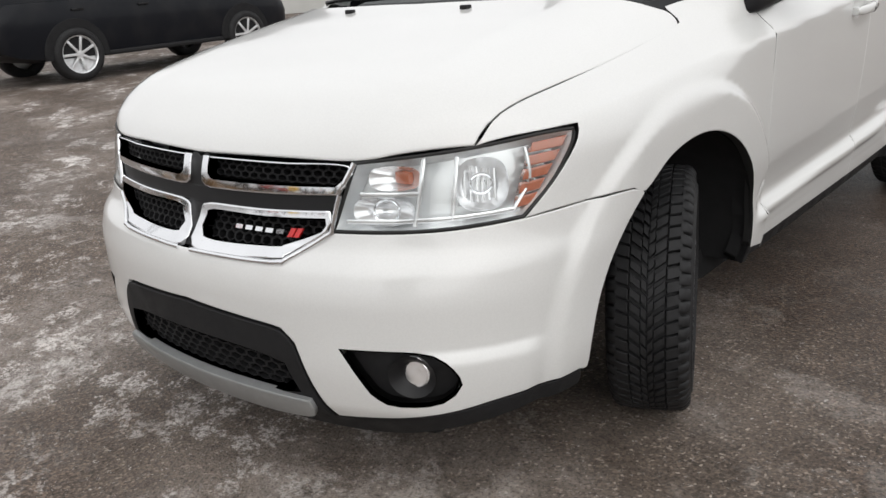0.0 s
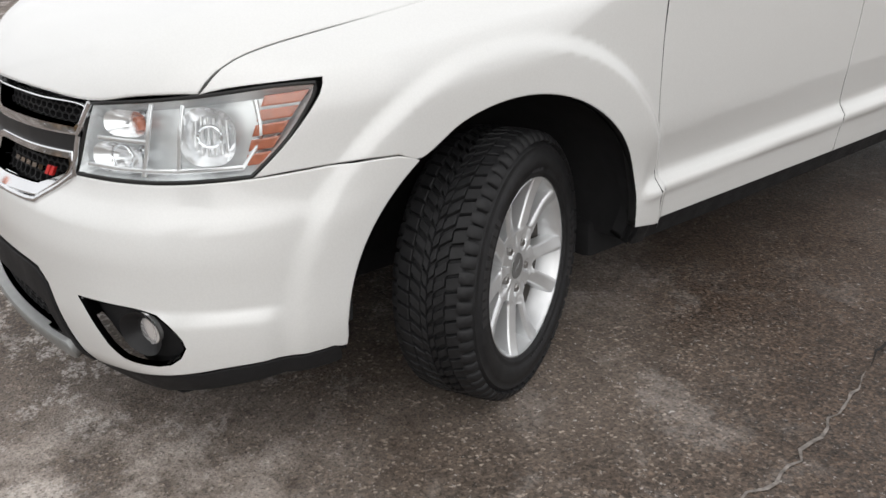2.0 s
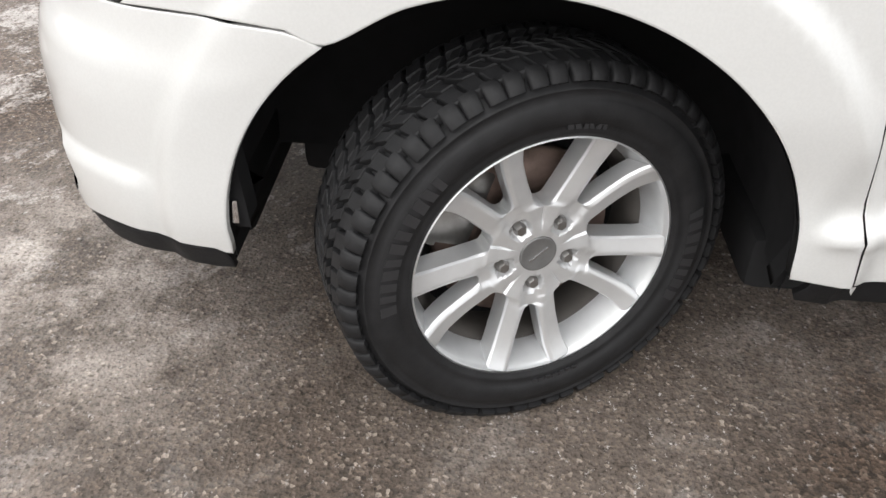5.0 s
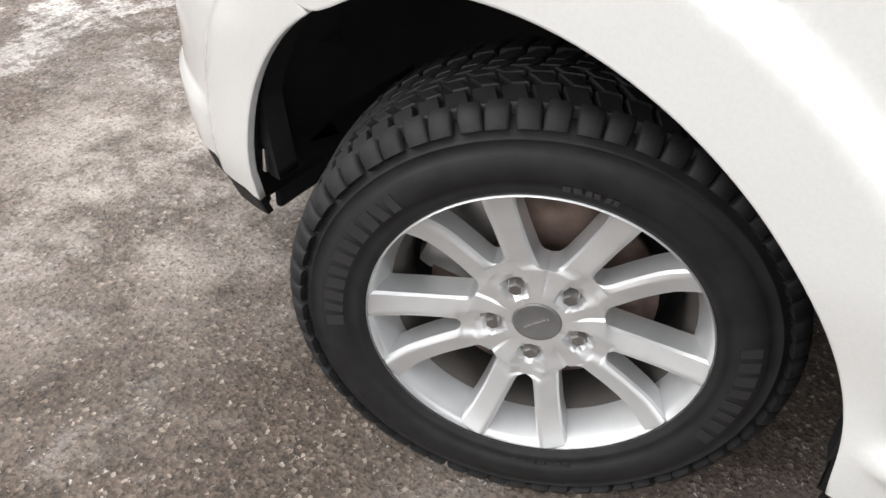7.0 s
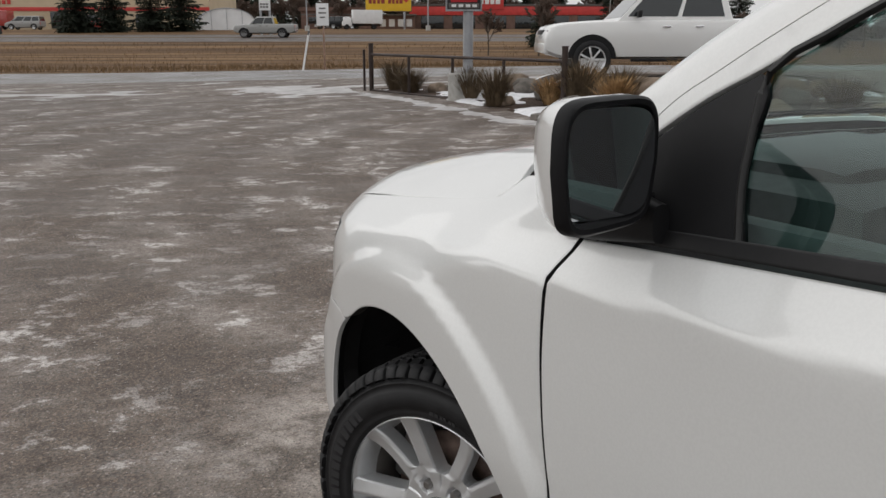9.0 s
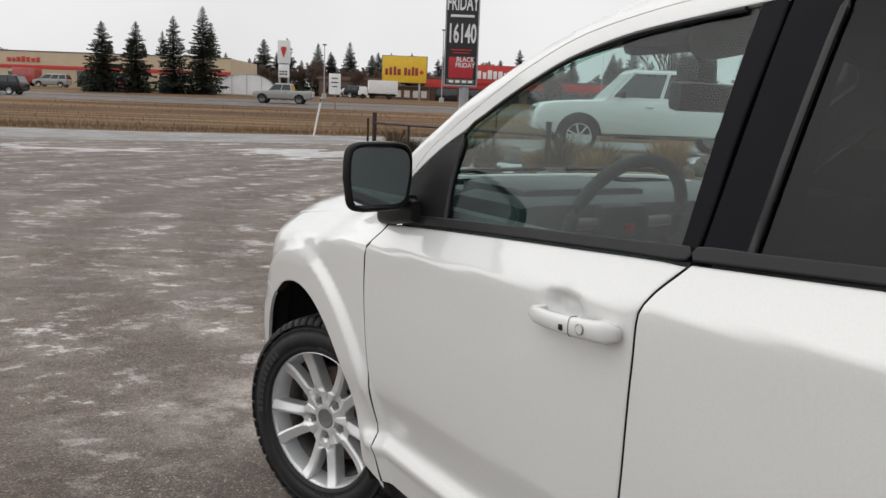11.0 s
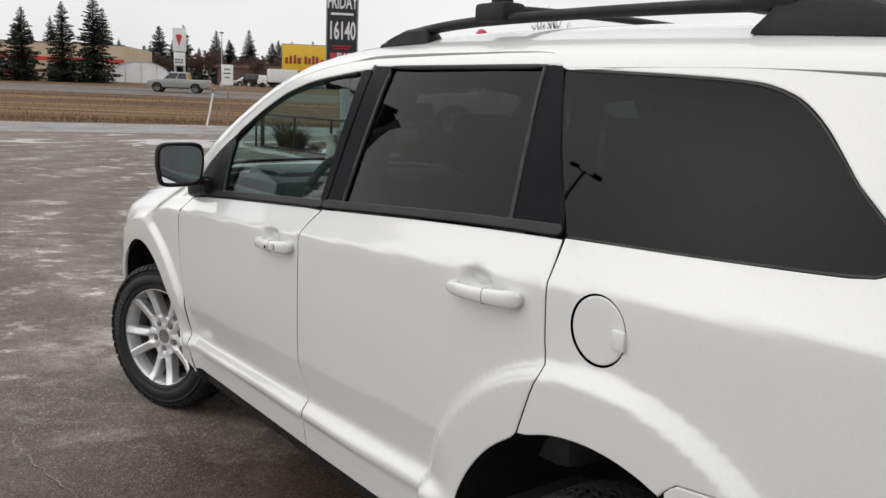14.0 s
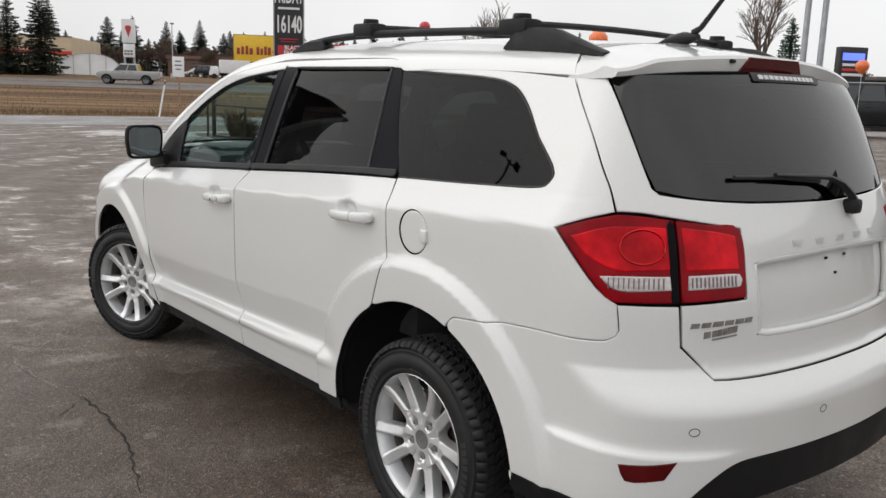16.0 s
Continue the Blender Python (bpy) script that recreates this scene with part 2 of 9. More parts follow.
def skin(x, y, z):
    x = np.abs(x)
    c, b = CREASE(y), BELT(y)
    ref = np.where(z < c, 0.33 + (z - 0.33) * (0.488 - 0.33) / (c - 0.33), 0)
    h = np.minimum(SHOULDER_LINE(y), b - 0.03)
    ref = np.where((z >= c) & (z < h), 0.488 + (z - c) * (0.985 - 0.488) / (h - c), ref)
    ref = np.where((z >= h) & (z < b), 0.985 + (z - h) * (1.17 - 0.985) / (b - h), ref)
    ref = np.where(z >= b, 1.17 + (z - b) * (1.655 - 1.17) / (1.655 - b), ref)
    ref = np.where(z < 0.33, z, ref)
    width = SECTION(ref) - TAPER(y) + LEDGE(ref) * step(0.40, 0.47, y) * (1 - step(2.24, 2.40, y))
    flare = 0.0
    for along, _, outer in ARCHES:
        r = np.sqrt((y - along) ** 2 + (z - HUB_Z) ** 2)
        flare = flare + (0.030 if along > 1 else 0.022) * (1 - step(outer - 0.050, outer - 0.006, r)) * step(0.10, 0.24, z) * step(0.45, 0.65, x)
    width = width + 0.019 * np.exp(-((y - 0.35) / np.where(y < 0.35, 0.4, 0.8)) ** 2) * step(0.50, 0.68, z) * (1 - step(0.985, 1.17, ref))
    width = width - (1 - step(0.1, 0.45, y)) * np.maximum(z - b, 0) * 1.1
    for sy, sz in SCOOPS:
        width = width - 0.022 * (1 - step(0.30, 1.0, np.sqrt(((y - sy) / 0.072) ** 2 + ((z - sz) / 0.044) ** 2)))
    fore, aft = 1 - step(-0.72, -0.63, y), step(3.40, 3.48, y)
    skirt = fore * 0.017 * (1 - step(0.428, 0.455, z)) + aft * 0.021 * (1 - step(0.582, 0.604, z)) * step(0.2, 0.4, z)
    width = width + skirt
    side = x - width
    bow = x * x
    nose = NOSE(z) + 0.28 * bow + 0.41 * bow ** 3 - y - skirt * step(0.5, 0.75, x)
    tail = y - TAIL(z) + 0.21 * bow + 0.34 * bow ** 3 - skirt * step(0.5, 0.75, x)
    back = y - 0.16 * bow * step(-0.2, 0.3, y) * (1 - step(1.2, 1.8, y))
    top = z - TOPLINE(back) + (0.04 + 0.09 * step(0.0, 0.8, y) - 0.075 * step(0.36, 0.68, y) * (1 - step(1.0, 1.75, y))) * bow + 0.9 * np.maximum(x - 0.5, 0) ** 2 * (1 - step(0.0, 0.5, y))
    body = smax(side, nose, 0.10)
    body = smax(body, tail, 0.07) - flare
    return smax(body, top, 0.07 - 0.03 * step(0.2, 0.6, y) * (1 - step(1.0, 1.6, y)))


def meet(p, way, reach):
    """Where rays from p along way leave the skin, within reach."""
    p, way = np.asarray(p, float), np.asarray(way, float)
    lo, hi = np.zeros(len(p)), np.full(len(p), float(reach))
    for _ in range(34):
        mid = (lo + hi) / 2
        q = p + way * mid[:, None]
        out = skin(q[:, 0], q[:, 1], q[:, 2]) > 0
        hi, lo = np.where(out, mid, hi), np.where(out, lo, mid)
    return p + way * hi[:, None]


def facing(q):
    e = 0.004
    g = np.stack([skin(*(q + e * a).T) - skin(*(q - e * a).T) for a in np.eye(3)], 1)
    return g / (np.linalg.norm(g, axis=1, keepdims=True) + 1e-9)

# ---- ground, one sheet to the horizon, rising to the highway ----
FAR = pose(1.95, 2.56, 0, 0, 0, 149.3)      # local y points across the road to the shops, local x along the road


def asphalt(name, base, salt, turn, wet=0.5, pool=False):
    """Asphalt with visible stone, damp patches and dried road salt dragged about by tyres."""
    n = Nodes(name)
    where = n.where()
    stone = n.add("ShaderNodeTexVoronoi", Scale=125.0, Randomness=1.0)
    n.link(where, stone.inputs["Vector"])
    tint = n.ramp(stone.outputs["Color"], (0.12, tuple(c * 0.35 for c in base)), (0.5, base), (0.80, tuple(min(1, c * 1.8) for c in base)), (0.94, (0.17, 0.138, 0.112)), (0.995, (0.32, 0.28, 0.24)))
    grit = n.noise(60, 6, 0.75, where)
    tone = n.mix(1.0, tint, n.ramp(grit, (0.30, 0.35), (0.5, 0.95), (0.72, 1.5)), "MULTIPLY")
    broad = n.noise(0.6, 7, 0.66, where)
    damp = n.ramp(broad, (0.42, 0.0), (0.58, 1.0))
    bent = n.add("ShaderNodeVectorMath")
    bent.operation = "ADD"
    wob = n.add("ShaderNodeTexNoise", Scale=0.35, Detail=3.0)
    n.link(where, wob.inputs["Vector"])
    n.link(n.along(1.05, 0.80, turn) if pool else n.along(1.5, 0.62, turn), bent.inputs[0])
    n.link(wob.outputs["Color"], bent.inputs[1])
    if pool:
        # damp ground along the driver's side; the dark ellipse also paints the car's shade
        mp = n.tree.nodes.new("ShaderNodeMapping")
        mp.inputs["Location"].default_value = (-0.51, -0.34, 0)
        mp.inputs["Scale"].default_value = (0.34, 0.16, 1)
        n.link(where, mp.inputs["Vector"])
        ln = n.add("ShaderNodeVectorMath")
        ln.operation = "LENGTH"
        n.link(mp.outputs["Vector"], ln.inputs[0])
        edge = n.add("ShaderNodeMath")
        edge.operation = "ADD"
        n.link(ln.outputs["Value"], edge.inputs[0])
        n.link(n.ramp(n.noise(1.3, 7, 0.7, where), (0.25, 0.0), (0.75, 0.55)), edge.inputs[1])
        damp_and_shade = n.ramp(edge.outputs[0], (0.55, 1.0), (0.98, 0.0))
        # salt-dusted ground round the car's nose, its colour lightened to offset exposure
        mp = n.tree.nodes.new("ShaderNodeMapping")
        mp.inputs["Location"].default_value = (-0.21, 0.20, 0)
        mp.inputs["Scale"].default_value = (0.60, 0.66, 1)
        n.link(where, mp.inputs["Vector"])
        ln = n.add("ShaderNodeVectorMath")
        ln.operation = "LENGTH"
        n.link(mp.outputs["Vector"], ln.inputs[0])
        edge = n.add("ShaderNodeMath")
        edge.operation = "ADD"
        n.link(ln.outputs["Value"], edge.inputs[0])
        n.link(n.ramp(n.noise(2.4, 6, 0.7, where), (0.25, -0.3), (0.75, 0.3)), edge.inputs[1])
        nose = n.ramp(edge.outputs[0], (0.66, 1.0), (1.12, 0.0))
        damp_and_shade = n.mix(nose, damp_and_shade, 0.0)
        # tyre tracks sweeping in from the street
        mp = n.tree.nodes.new("ShaderNodeMapping")
        mp.inputs["Location"].default_value = (8.5, 4.5, 0)
        n.link(where, mp.inputs["Vector"])
        ring = n.add("ShaderNodeTexWave", Scale=0.26, Distortion=5.0, Detail=5.0, Detail_Scale=0.35, Detail_Roughness=0.62)
        ring.wave_type, ring.rings_direction = "RINGS", "Z"
        n.link(mp.outputs["Vector"], ring.inputs["Vector"])
        sweep = n.ramp(ring.outputs["Fac"], (0.25, 0.0), (0.75, 1.0))
        damp = n.mix(1.0, n.mix(1.0, damp, 0.55, "MULTIPLY"), damp_and_shade, "LIGHTEN")
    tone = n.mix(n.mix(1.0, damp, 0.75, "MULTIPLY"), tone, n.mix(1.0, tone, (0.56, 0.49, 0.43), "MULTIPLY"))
    drag = n.noise(1.3, 10, 0.70, bent.outputs[0])
    patch = n.noise(0.8, 6, 0.62, n.along(1.3, 0.8, turn))
    speck = n.noise(34, 6, 0.8, where)
    white = n.mix(1.0, n.ramp(drag, (0.43, 0.02), (0.62, 1.0)), n.ramp(patch, (0.36, 0.12), (0.54, 1.0)), "MULTIPLY")
    white = n.mix(1.0, white, n.ramp(speck, (0.40, 0.12), (0.54, 1.0)), "MULTIPLY")
    flake = n.mix(1.0, n.ramp(n.noise(2.6, 9, 0.72, bent.outputs[0]), (0.545, 0.0), (0.585, 1.0)), n.ramp(n.noise(16, 6, 0.75, where), (0.40, 0.0), (0.50, 1.0)), "MULTIPLY")
    white = n.mix(1.0, white, 0.5, "MULTIPLY")
    crumbs = n.ramp(n.noise(48, 4, 0.8, where), (0.615, 0.0), (0.645, 1.0))
    white = n.mix(1.0, white, flake, "LIGHTEN")
    haze = n.mix(1.0, n.ramp(n.noise(0.9, 7, 0.68, bent.outputs[0]), (0.34, 0.05), (0.62, 0.66)), n.ramp(speck, (0.3, 0.4), (0.6, 1.0)), "MULTIPLY")
    if pool:
        haze = n.mix(1.0, haze, n.mix(1.0, n.ramp(sweep, (0.0, 0.55), (1.0, 1.30)), n.ramp(n.noise(0.5, 4, 0.6, where), (0.35, 0.75), (0.65, 1.15)), "MULTIPLY"), "MULTIPLY")
        white = n.mix(1.0, n.mix(1.0, white, n.ramp(sweep, (0.0, 0.45), (1.0, 1.0)), "MULTIPLY"), n.ramp(nose, (0.0, 1.0), (1.0, 0.12)), "MULTIPLY")
        # in that lightened patch the stones show singly, under a film of dust
        pebble = n.ramp(stone.outputs["Color"], (0.08, (0.026, 0.020, 0.015)), (0.5, (0.068, 0.051, 0.039)), (0.82, (0.125, 0.098, 0.077)), (0.90, (0.46, 0.40, 0.34)))
        pebble = n.mix(1.0, pebble, n.ramp(grit, (0.30, 0.55), (0.70, 1.35)), "MULTIPLY")
        pebble = n.mix(n.ramp(n.noise(1.7, 6, 0.7, where), (0.40, 0.04), (0.64, 0.40)), pebble, (0.235, 0.20, 0.172))
        tone = n.mix(n.mix(1.0, nose, 0.75, "MULTIPLY"), tone, pebble)
        # dried salt before the front wheel
        mp = n.tree.nodes.new("ShaderNodeMapping")
        mp.inputs["Location"].default_value = (-0.82, 1.62, 0)
        mp.inputs["Scale"].default_value = (1.35, 1.45, 1)
        n.link(where, mp.inputs["Vector"])
        ln = n.add("ShaderNodeVectorMath")
        ln.operation = "LENGTH"
        n.link(mp.outputs["Vector"], ln.inputs[0])
        dust = n.mix(1.0, n.ramp(ln.outputs["Value"], (0.25, 0.80), (1.0, 0.0)), n.ramp(n.noise(4.5, 8, 0.74, where), (0.43, 0.10), (0.57, 1.0)), "MULTIPLY")
        tone = n.mix(dust, tone, (0.47, 0.425, 0.39))
        mp = n.tree.nodes.new("ShaderNodeMapping")
        mp.inputs["Location"].default_value = (0.62, 0.32, 0)
        mp.inputs["Scale"].default_value = (0.25, 0.27, 1)
        n.link(where, mp.inputs["Vector"])
        ln = n.add("ShaderNodeVectorMath")
        ln.operation = "LENGTH"
        n.link(mp.outputs["Vector"], ln.inputs[0])
        fore = n.ramp(ln.outputs["Value"], (0.54, 1.0), (0.86, 0.0))
        fleck = n.mix(1.0, n.ramp(n.noise(5.5, 9, 0.76, bent.outputs[0]), (0.535, 0.0), (0.565, 1.0)), n.ramp(n.noise(42, 5, 0.8, where), (0.45, 0.0), (0.52, 1.0)), "MULTIPLY")
        fleck = n.mix(1.0, n.mix(1.0, fleck, n.ramp(n.noise(1.0, 5, 0.65, bent.outputs[0]), (0.40, 0.10), (0.56, 1.0)), "MULTIPLY"), fore, "MULTIPLY")
    dry = n.mix(1.0, n.mix(1.0, damp, (1, 1, 1), "DIFFERENCE"), 0.12, "LIGHTEN")
    white = n.mix(1.0, n.mix(1.0, white, salt, "MULTIPLY"), dry, "MULTIPLY")
    white = n.mix(1.0, white, n.mix(1.0, n.mix(1.0, crumbs, salt, "MULTIPLY"), n.mix(1.0, dry, 0.5, "LIGHTEN"), "MULTIPLY"), "LIGHTEN")
    haze = n.mix(1.0, n.mix(1.0, haze, salt, "MULTIPLY"), dry, "MULTIPLY")
    colour = n.mix(haze, tone, (0.235, 0.20, 0.175))
    colour = n.mix(white, colour, (0.58, 0.555, 0.54))
    if pool:
        colour = n.mix(n.mix(1.0, fleck, 0.9, "MULTIPLY"), colour, (0.60, 0.57, 0.55))
    if pool:
        colour = n.mix(1.0, colour, n.ramp(n.noise(7.5, 8, 0.74, where), (0.34, (0.62, 0.60, 0.58)), (0.48, (0.97, 0.96, 0.95)), (0.68, (1.20, 1.19, 1.18))), "MULTIPLY")
        colour = n.mix(1.0, colour, n.ramp(n.noise(95, 3, 0.7, where), (0.36, (0.45, 0.43, 0.41)), (0.46, (1.0, 1.0, 1.0)), (0.70, (1.25, 1.22, 1.2))), "MULTIPLY")
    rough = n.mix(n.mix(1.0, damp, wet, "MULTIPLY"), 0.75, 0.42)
    relief = n.mix(0.5, stone.outputs["Distance"], grit)
    n.bump(relief, 0.7, 0.006)
    return n.set(Base_Color=colour, Roughness=rough, Specular_IOR_Level=0.35)


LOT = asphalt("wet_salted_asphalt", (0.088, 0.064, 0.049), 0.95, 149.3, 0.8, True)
ROAD = asphalt("road_asphalt", (0.27, 0.27, 0.275), 0.12, 149.3, 0.2)
HIGHWAY = asphalt("highway_asphalt", (0.095, 0.085, 0.08), 0.2, 149.3, 0.2)


def dry_grass():
    n = Nodes("dry_grass")
    f = n.noise(1.0, 7, 0.62, n.along(26.0, 1.7, 149.3))
    g = n.noise(14, 6, 0.7)
    c = n.ramp(f, (0.34, (0.048, 0.027, 0.018)), (0.5, (0.135, 0.078, 0.044)), (0.64, (0.27, 0.170, 0.090)))
    c = n.mix(0.3, c, n.ramp(g, (0.3, (0.03, 0.02, 0.013)), (0.7, (0.20, 0.14, 0.08))), "MIX")
    n.bump(g, 0.6, 0.05)
    return n.set(Base_Color=c, Roughness=0.95, Specular_IOR_Level=0.1)


GRASS = dry_grass()
RISE = curve((-1000, 0.0), (30, 0.0), (36, -0.05), (46, -0.25), (58, 0.0), (70, 0.7), (76, 1.0), (98, 1.5), (110, 2.0), (140, 2.4), (400, 2.8), (3000, 2.8))
def lot_z(x, y):
    """The lot falls gently away from the street and rises to the far rows of parked cars."""
    return 0.022 * max(0.0, min(-x - 2.0, 18.0)) * float(step(2.0, 6.0, -x))


def ground_z(u, v):
    p = FAR @ Vector((u, v, 0))
    return float(RISE(v)) + lot_z(p.x, p.y) * (1 - float(step(24, 60, v)))


def on_ground(x, y):
    q = FAR.inverted() @ Vector((x, y, 0))
    return ground_z(q.x, q.y)


bm = bmesh.new()
us = [-2500, -600, -200, -80, -40, -20, -12, -8, -5, -2, 0, 2, 4, 6, 8, 10, 12, 14, 16, 18, 20, 24, 28, 34, 42, 60, 100, 200, 600, 2500]
vs = [-2500, -400, -60, -30, -20, -14, -10, -7, -4, -2, 0, 2, 4, 6, 8, 10, 13, 16, 19, 22, 24.5, 27, 34, 36, 41, 46, 52, 58, 64, 70, 74, 76, 84, 86.5, 95, 98, 110, 140, 250, 600, 2800]
grid = [[bm.verts.new(FAR @ Vector((u, v, ground_z(u, v)))) for u in us] for v in vs]
for j in range(len(vs) - 1):
    mid = (vs[j] + vs[j + 1]) / 2
    slot = 0 if mid < 27 else 1 if mid < 34 else 3 if mid < 74 else 2 if mid < 98 else 3
    if 84 < mid < 86.5:
        slot = 3
    for i in range(len(us) - 1):
        f = bm.faces.new((grid[j][i], grid[j][i + 1], grid[j + 1][i + 1], grid[j + 1][i]))
        f.material_index = slot
        f.smooth = True
bmesh.ops.recalc_face_normals(bm, faces=bm.faces)
me = bpy.data.meshes.new("ground")
bm.to_mesh(me)
bm.free()
for mt in (LOT, ROAD, HIGHWAY, GRASS):
    me.materials.append(mt)
tagged(new("ground", me), "wet salted asphalt lot, road and dry grass verge", "ground", kind="structure")


# ---- building panels on the skin ----
def part(name, bm, material, parent, label=""):
    """Links a bmesh as one mesh object under a thing or a part."""
    me = bpy.data.meshes.new(name)
    bm.to_mesh(me)
    bm.free()
    me.materials.append(material)
    ob = new(name, me)
    ob.parent = parent
    if label:
        tagged(ob, label)
    return ob


def thing(name, label, category, group="", at=(0, 0, 0), kind=""):
    ob = new(name)
    ob.location = at
    ob.empty_display_size = 0.1
    return tagged(ob, label, category, group, kind)


def smooth(bm, angle=None):
    for f in bm.faces:
        f.smooth = True
    if angle is not None:
        for e in bm.edges:
            if len(e.link_faces) == 2 and e.calc_face_angle(0) > radians(angle):
                e.smooth = False
    return bm


def side_to(p):
    return p[:, 1:3]


def side_rays(q):
    o = np.stack([np.zeros(len(q)), q[:, 0], q[:, 1]], 1)
    return o, np.tile((1.0, 0, 0), (len(q), 1)), 1.4


def barrel(cx, cz):
    """Rays round a line along the car at (cx, cz)."""
    def to(p):
        return np.stack([p[:, 1], np.arctan2(p[:, 2] - cz, p[:, 0] - cx) * 0.75], 1)

    def rays(q):
        a = q[:, 1] / 0.75
        return (np.stack([np.full(len(q), cx), q[:, 0], np.full(len(q), cz)], 1),
                np.stack([np.cos(a), 0 * a, np.sin(a)], 1), 1.6)
    return to, rays


def column(cy, way):
    """Rays round an upright line at y = cy, to the nose (-1) or the tail (1)."""
    def to(p):
        return np.stack([np.arctan2(p[:, 0], way * (p[:, 1] - cy)), p[:, 2]], 1)

    def rays(q):
        a = q[:, 0]
        return (np.stack([0 * a, np.full(len(q), cy), q[:, 1]], 1),
                np.stack([np.sin(a), way * np.cos(a), 0 * a], 1), 2.5)
    return to, rays


def fan(cy, cz):
    """Rays round a line across the car at (cy, cz), towards the nose."""
    def to(p):
        return np.stack([p[:, 0], np.arctan2(p[:, 2] - cz, cy - p[:, 1]) * 0.9], 1)

    def rays(q):
        a = q[:, 1] / 0.9
        return (np.stack([q[:, 0], np.full(len(q), cy), np.full(len(q), cz)], 1),
                np.stack([0 * a, -np.cos(a), np.sin(a)], 1), 2.5)
    return to, rays


def top_to(p):
    return p[:, :2]


def top_rays(q):
    o = np.stack([q[:, 0], q[:, 1], np.full(len(q), 0.95)], 1)
    return o, np.tile((0, 0, 1.0), (len(q), 1)), 1.2


SIDE, TOP = (side_to, side_rays), (top_to, top_rays)
NOSE_C, TAIL_C, FAN_C = column(0.2, -1), column(2.7, 1), fan(0.45, 0.45)
SHOULDER = barrel(0.25, 0.55)


def roof_to(p):
    return np.stack([np.arctan2(p[:, 0], p[:, 2] - 1.0) * 0.75, p[:, 1]], 1)


def roof_rays(q):
    a = q[:, 0] / 0.75
    return np.stack([0 * a, q[:, 1], np.ones(len(q))], 1), np.stack([np.sin(a), 0 * a, np.cos(a)], 1), 1.6


ROOF_C = (roof_to, roof_rays)


def stroke(points, h):
    """A Catmull-Rom curve through the points, in steps of about h, without its last point."""
    p = np.array(points, float)
    if len(p) == 2:
        n = max(1, int(np.linalg.norm(p[1] - p[0]) / h))
        return p[0] + (p[1] - p[0]) * (np.arange(n) / n)[:, None]
    e = np.vstack([2 * p[0] - p[1], p, 2 * p[-1] - p[-2]])
    out = []
    for a, b, c, d in zip(e, e[1:], e[2:], e[3:]):
        n = max(2, int(np.linalg.norm(c - b) / h))
        s = (np.arange(n) / n)[:, None]
        out.append(0.5 * (2 * b + (c - a) * s + (2 * a - 5 * b + 4 * c - d) * s ** 2 + (3 * b - a - 3 * c + d) * s ** 3))
    return np.vstack(out)


def loop(strokes, chart, h=0.02):
    """A closed outline in the chart from strokes of (x, y, z) or, in the side chart, (y, z) points; each stroke starts where the last ended."""
    out = []
    for i, s in enumerate(strokes):
        if len(s[0]) == 3:
            s = chart[0](np.array(s, float))
        out.append(np.array(s, float))
    full = []
    for i, s in enumerate(out):
        full.append(stroke(np.vstack([s, out[(i + 1) % len(out)][:1]]), h))
    p = np.vstack(full)
    q = np.roll(p, -1, 0)
    if (p[:, 0] * q[:, 1] - q[:, 0] * p[:, 1]).sum() < 0:
        p = p[::-1]
    keep = np.linalg.norm(p - np.roll(p, 1, 0), axis=1) > 1e-4
    return p[keep]


def inset(p, d):
    """An anticlockwise outline moved inwards by d."""
    t1 = p - np.roll(p, 1, 0)
    t2 = np.roll(p, -1, 0) - p
    t1 /= np.linalg.norm(t1, axis=1, keepdims=True) + 1e-12
    t2 /= np.linalg.norm(t2, axis=1, keepdims=True) + 1e-12
    n = np.stack([-(t1 + t2)[:, 1], (t1 + t2)[:, 0]], 1)
    n /= np.linalg.norm(n, axis=1, keepdims=True) + 1e-12
    c = np.clip((n * np.stack([-t1[:, 1], t1[:, 0]], 1)).sum(1), 0.5, 1)
    return p + n * (d / c)[:, None]


def within(q, p):
    """Which points q lie inside the outline p."""
    a, b = p, np.roll(p, -1, 0)
    inside = np.zeros(len(q), bool)
    for (x0, y0), (x1, y1) in zip(a, b):
        if y0 == y1:
            continue
        hit = ((y0 > q[:, 1]) != (y1 > q[:, 1])) & (q[:, 0] < (x1 - x0) * (q[:, 1] - y0) / (y1 - y0) + x0)
        inside ^= hit
    return inside


def far_from(q, p, d):
    a, b = p, np.roll(p, -1, 0)
    ok = np.ones(len(q), bool)
    for s, e in zip(a, b):
        v = e - s
        u = np.clip(((q - s) @ v) / (v @ v + 1e-12), 0, 1)
        ok &= np.linalg.norm(q - s - u[:, None] * v, axis=1) > d
    return ok


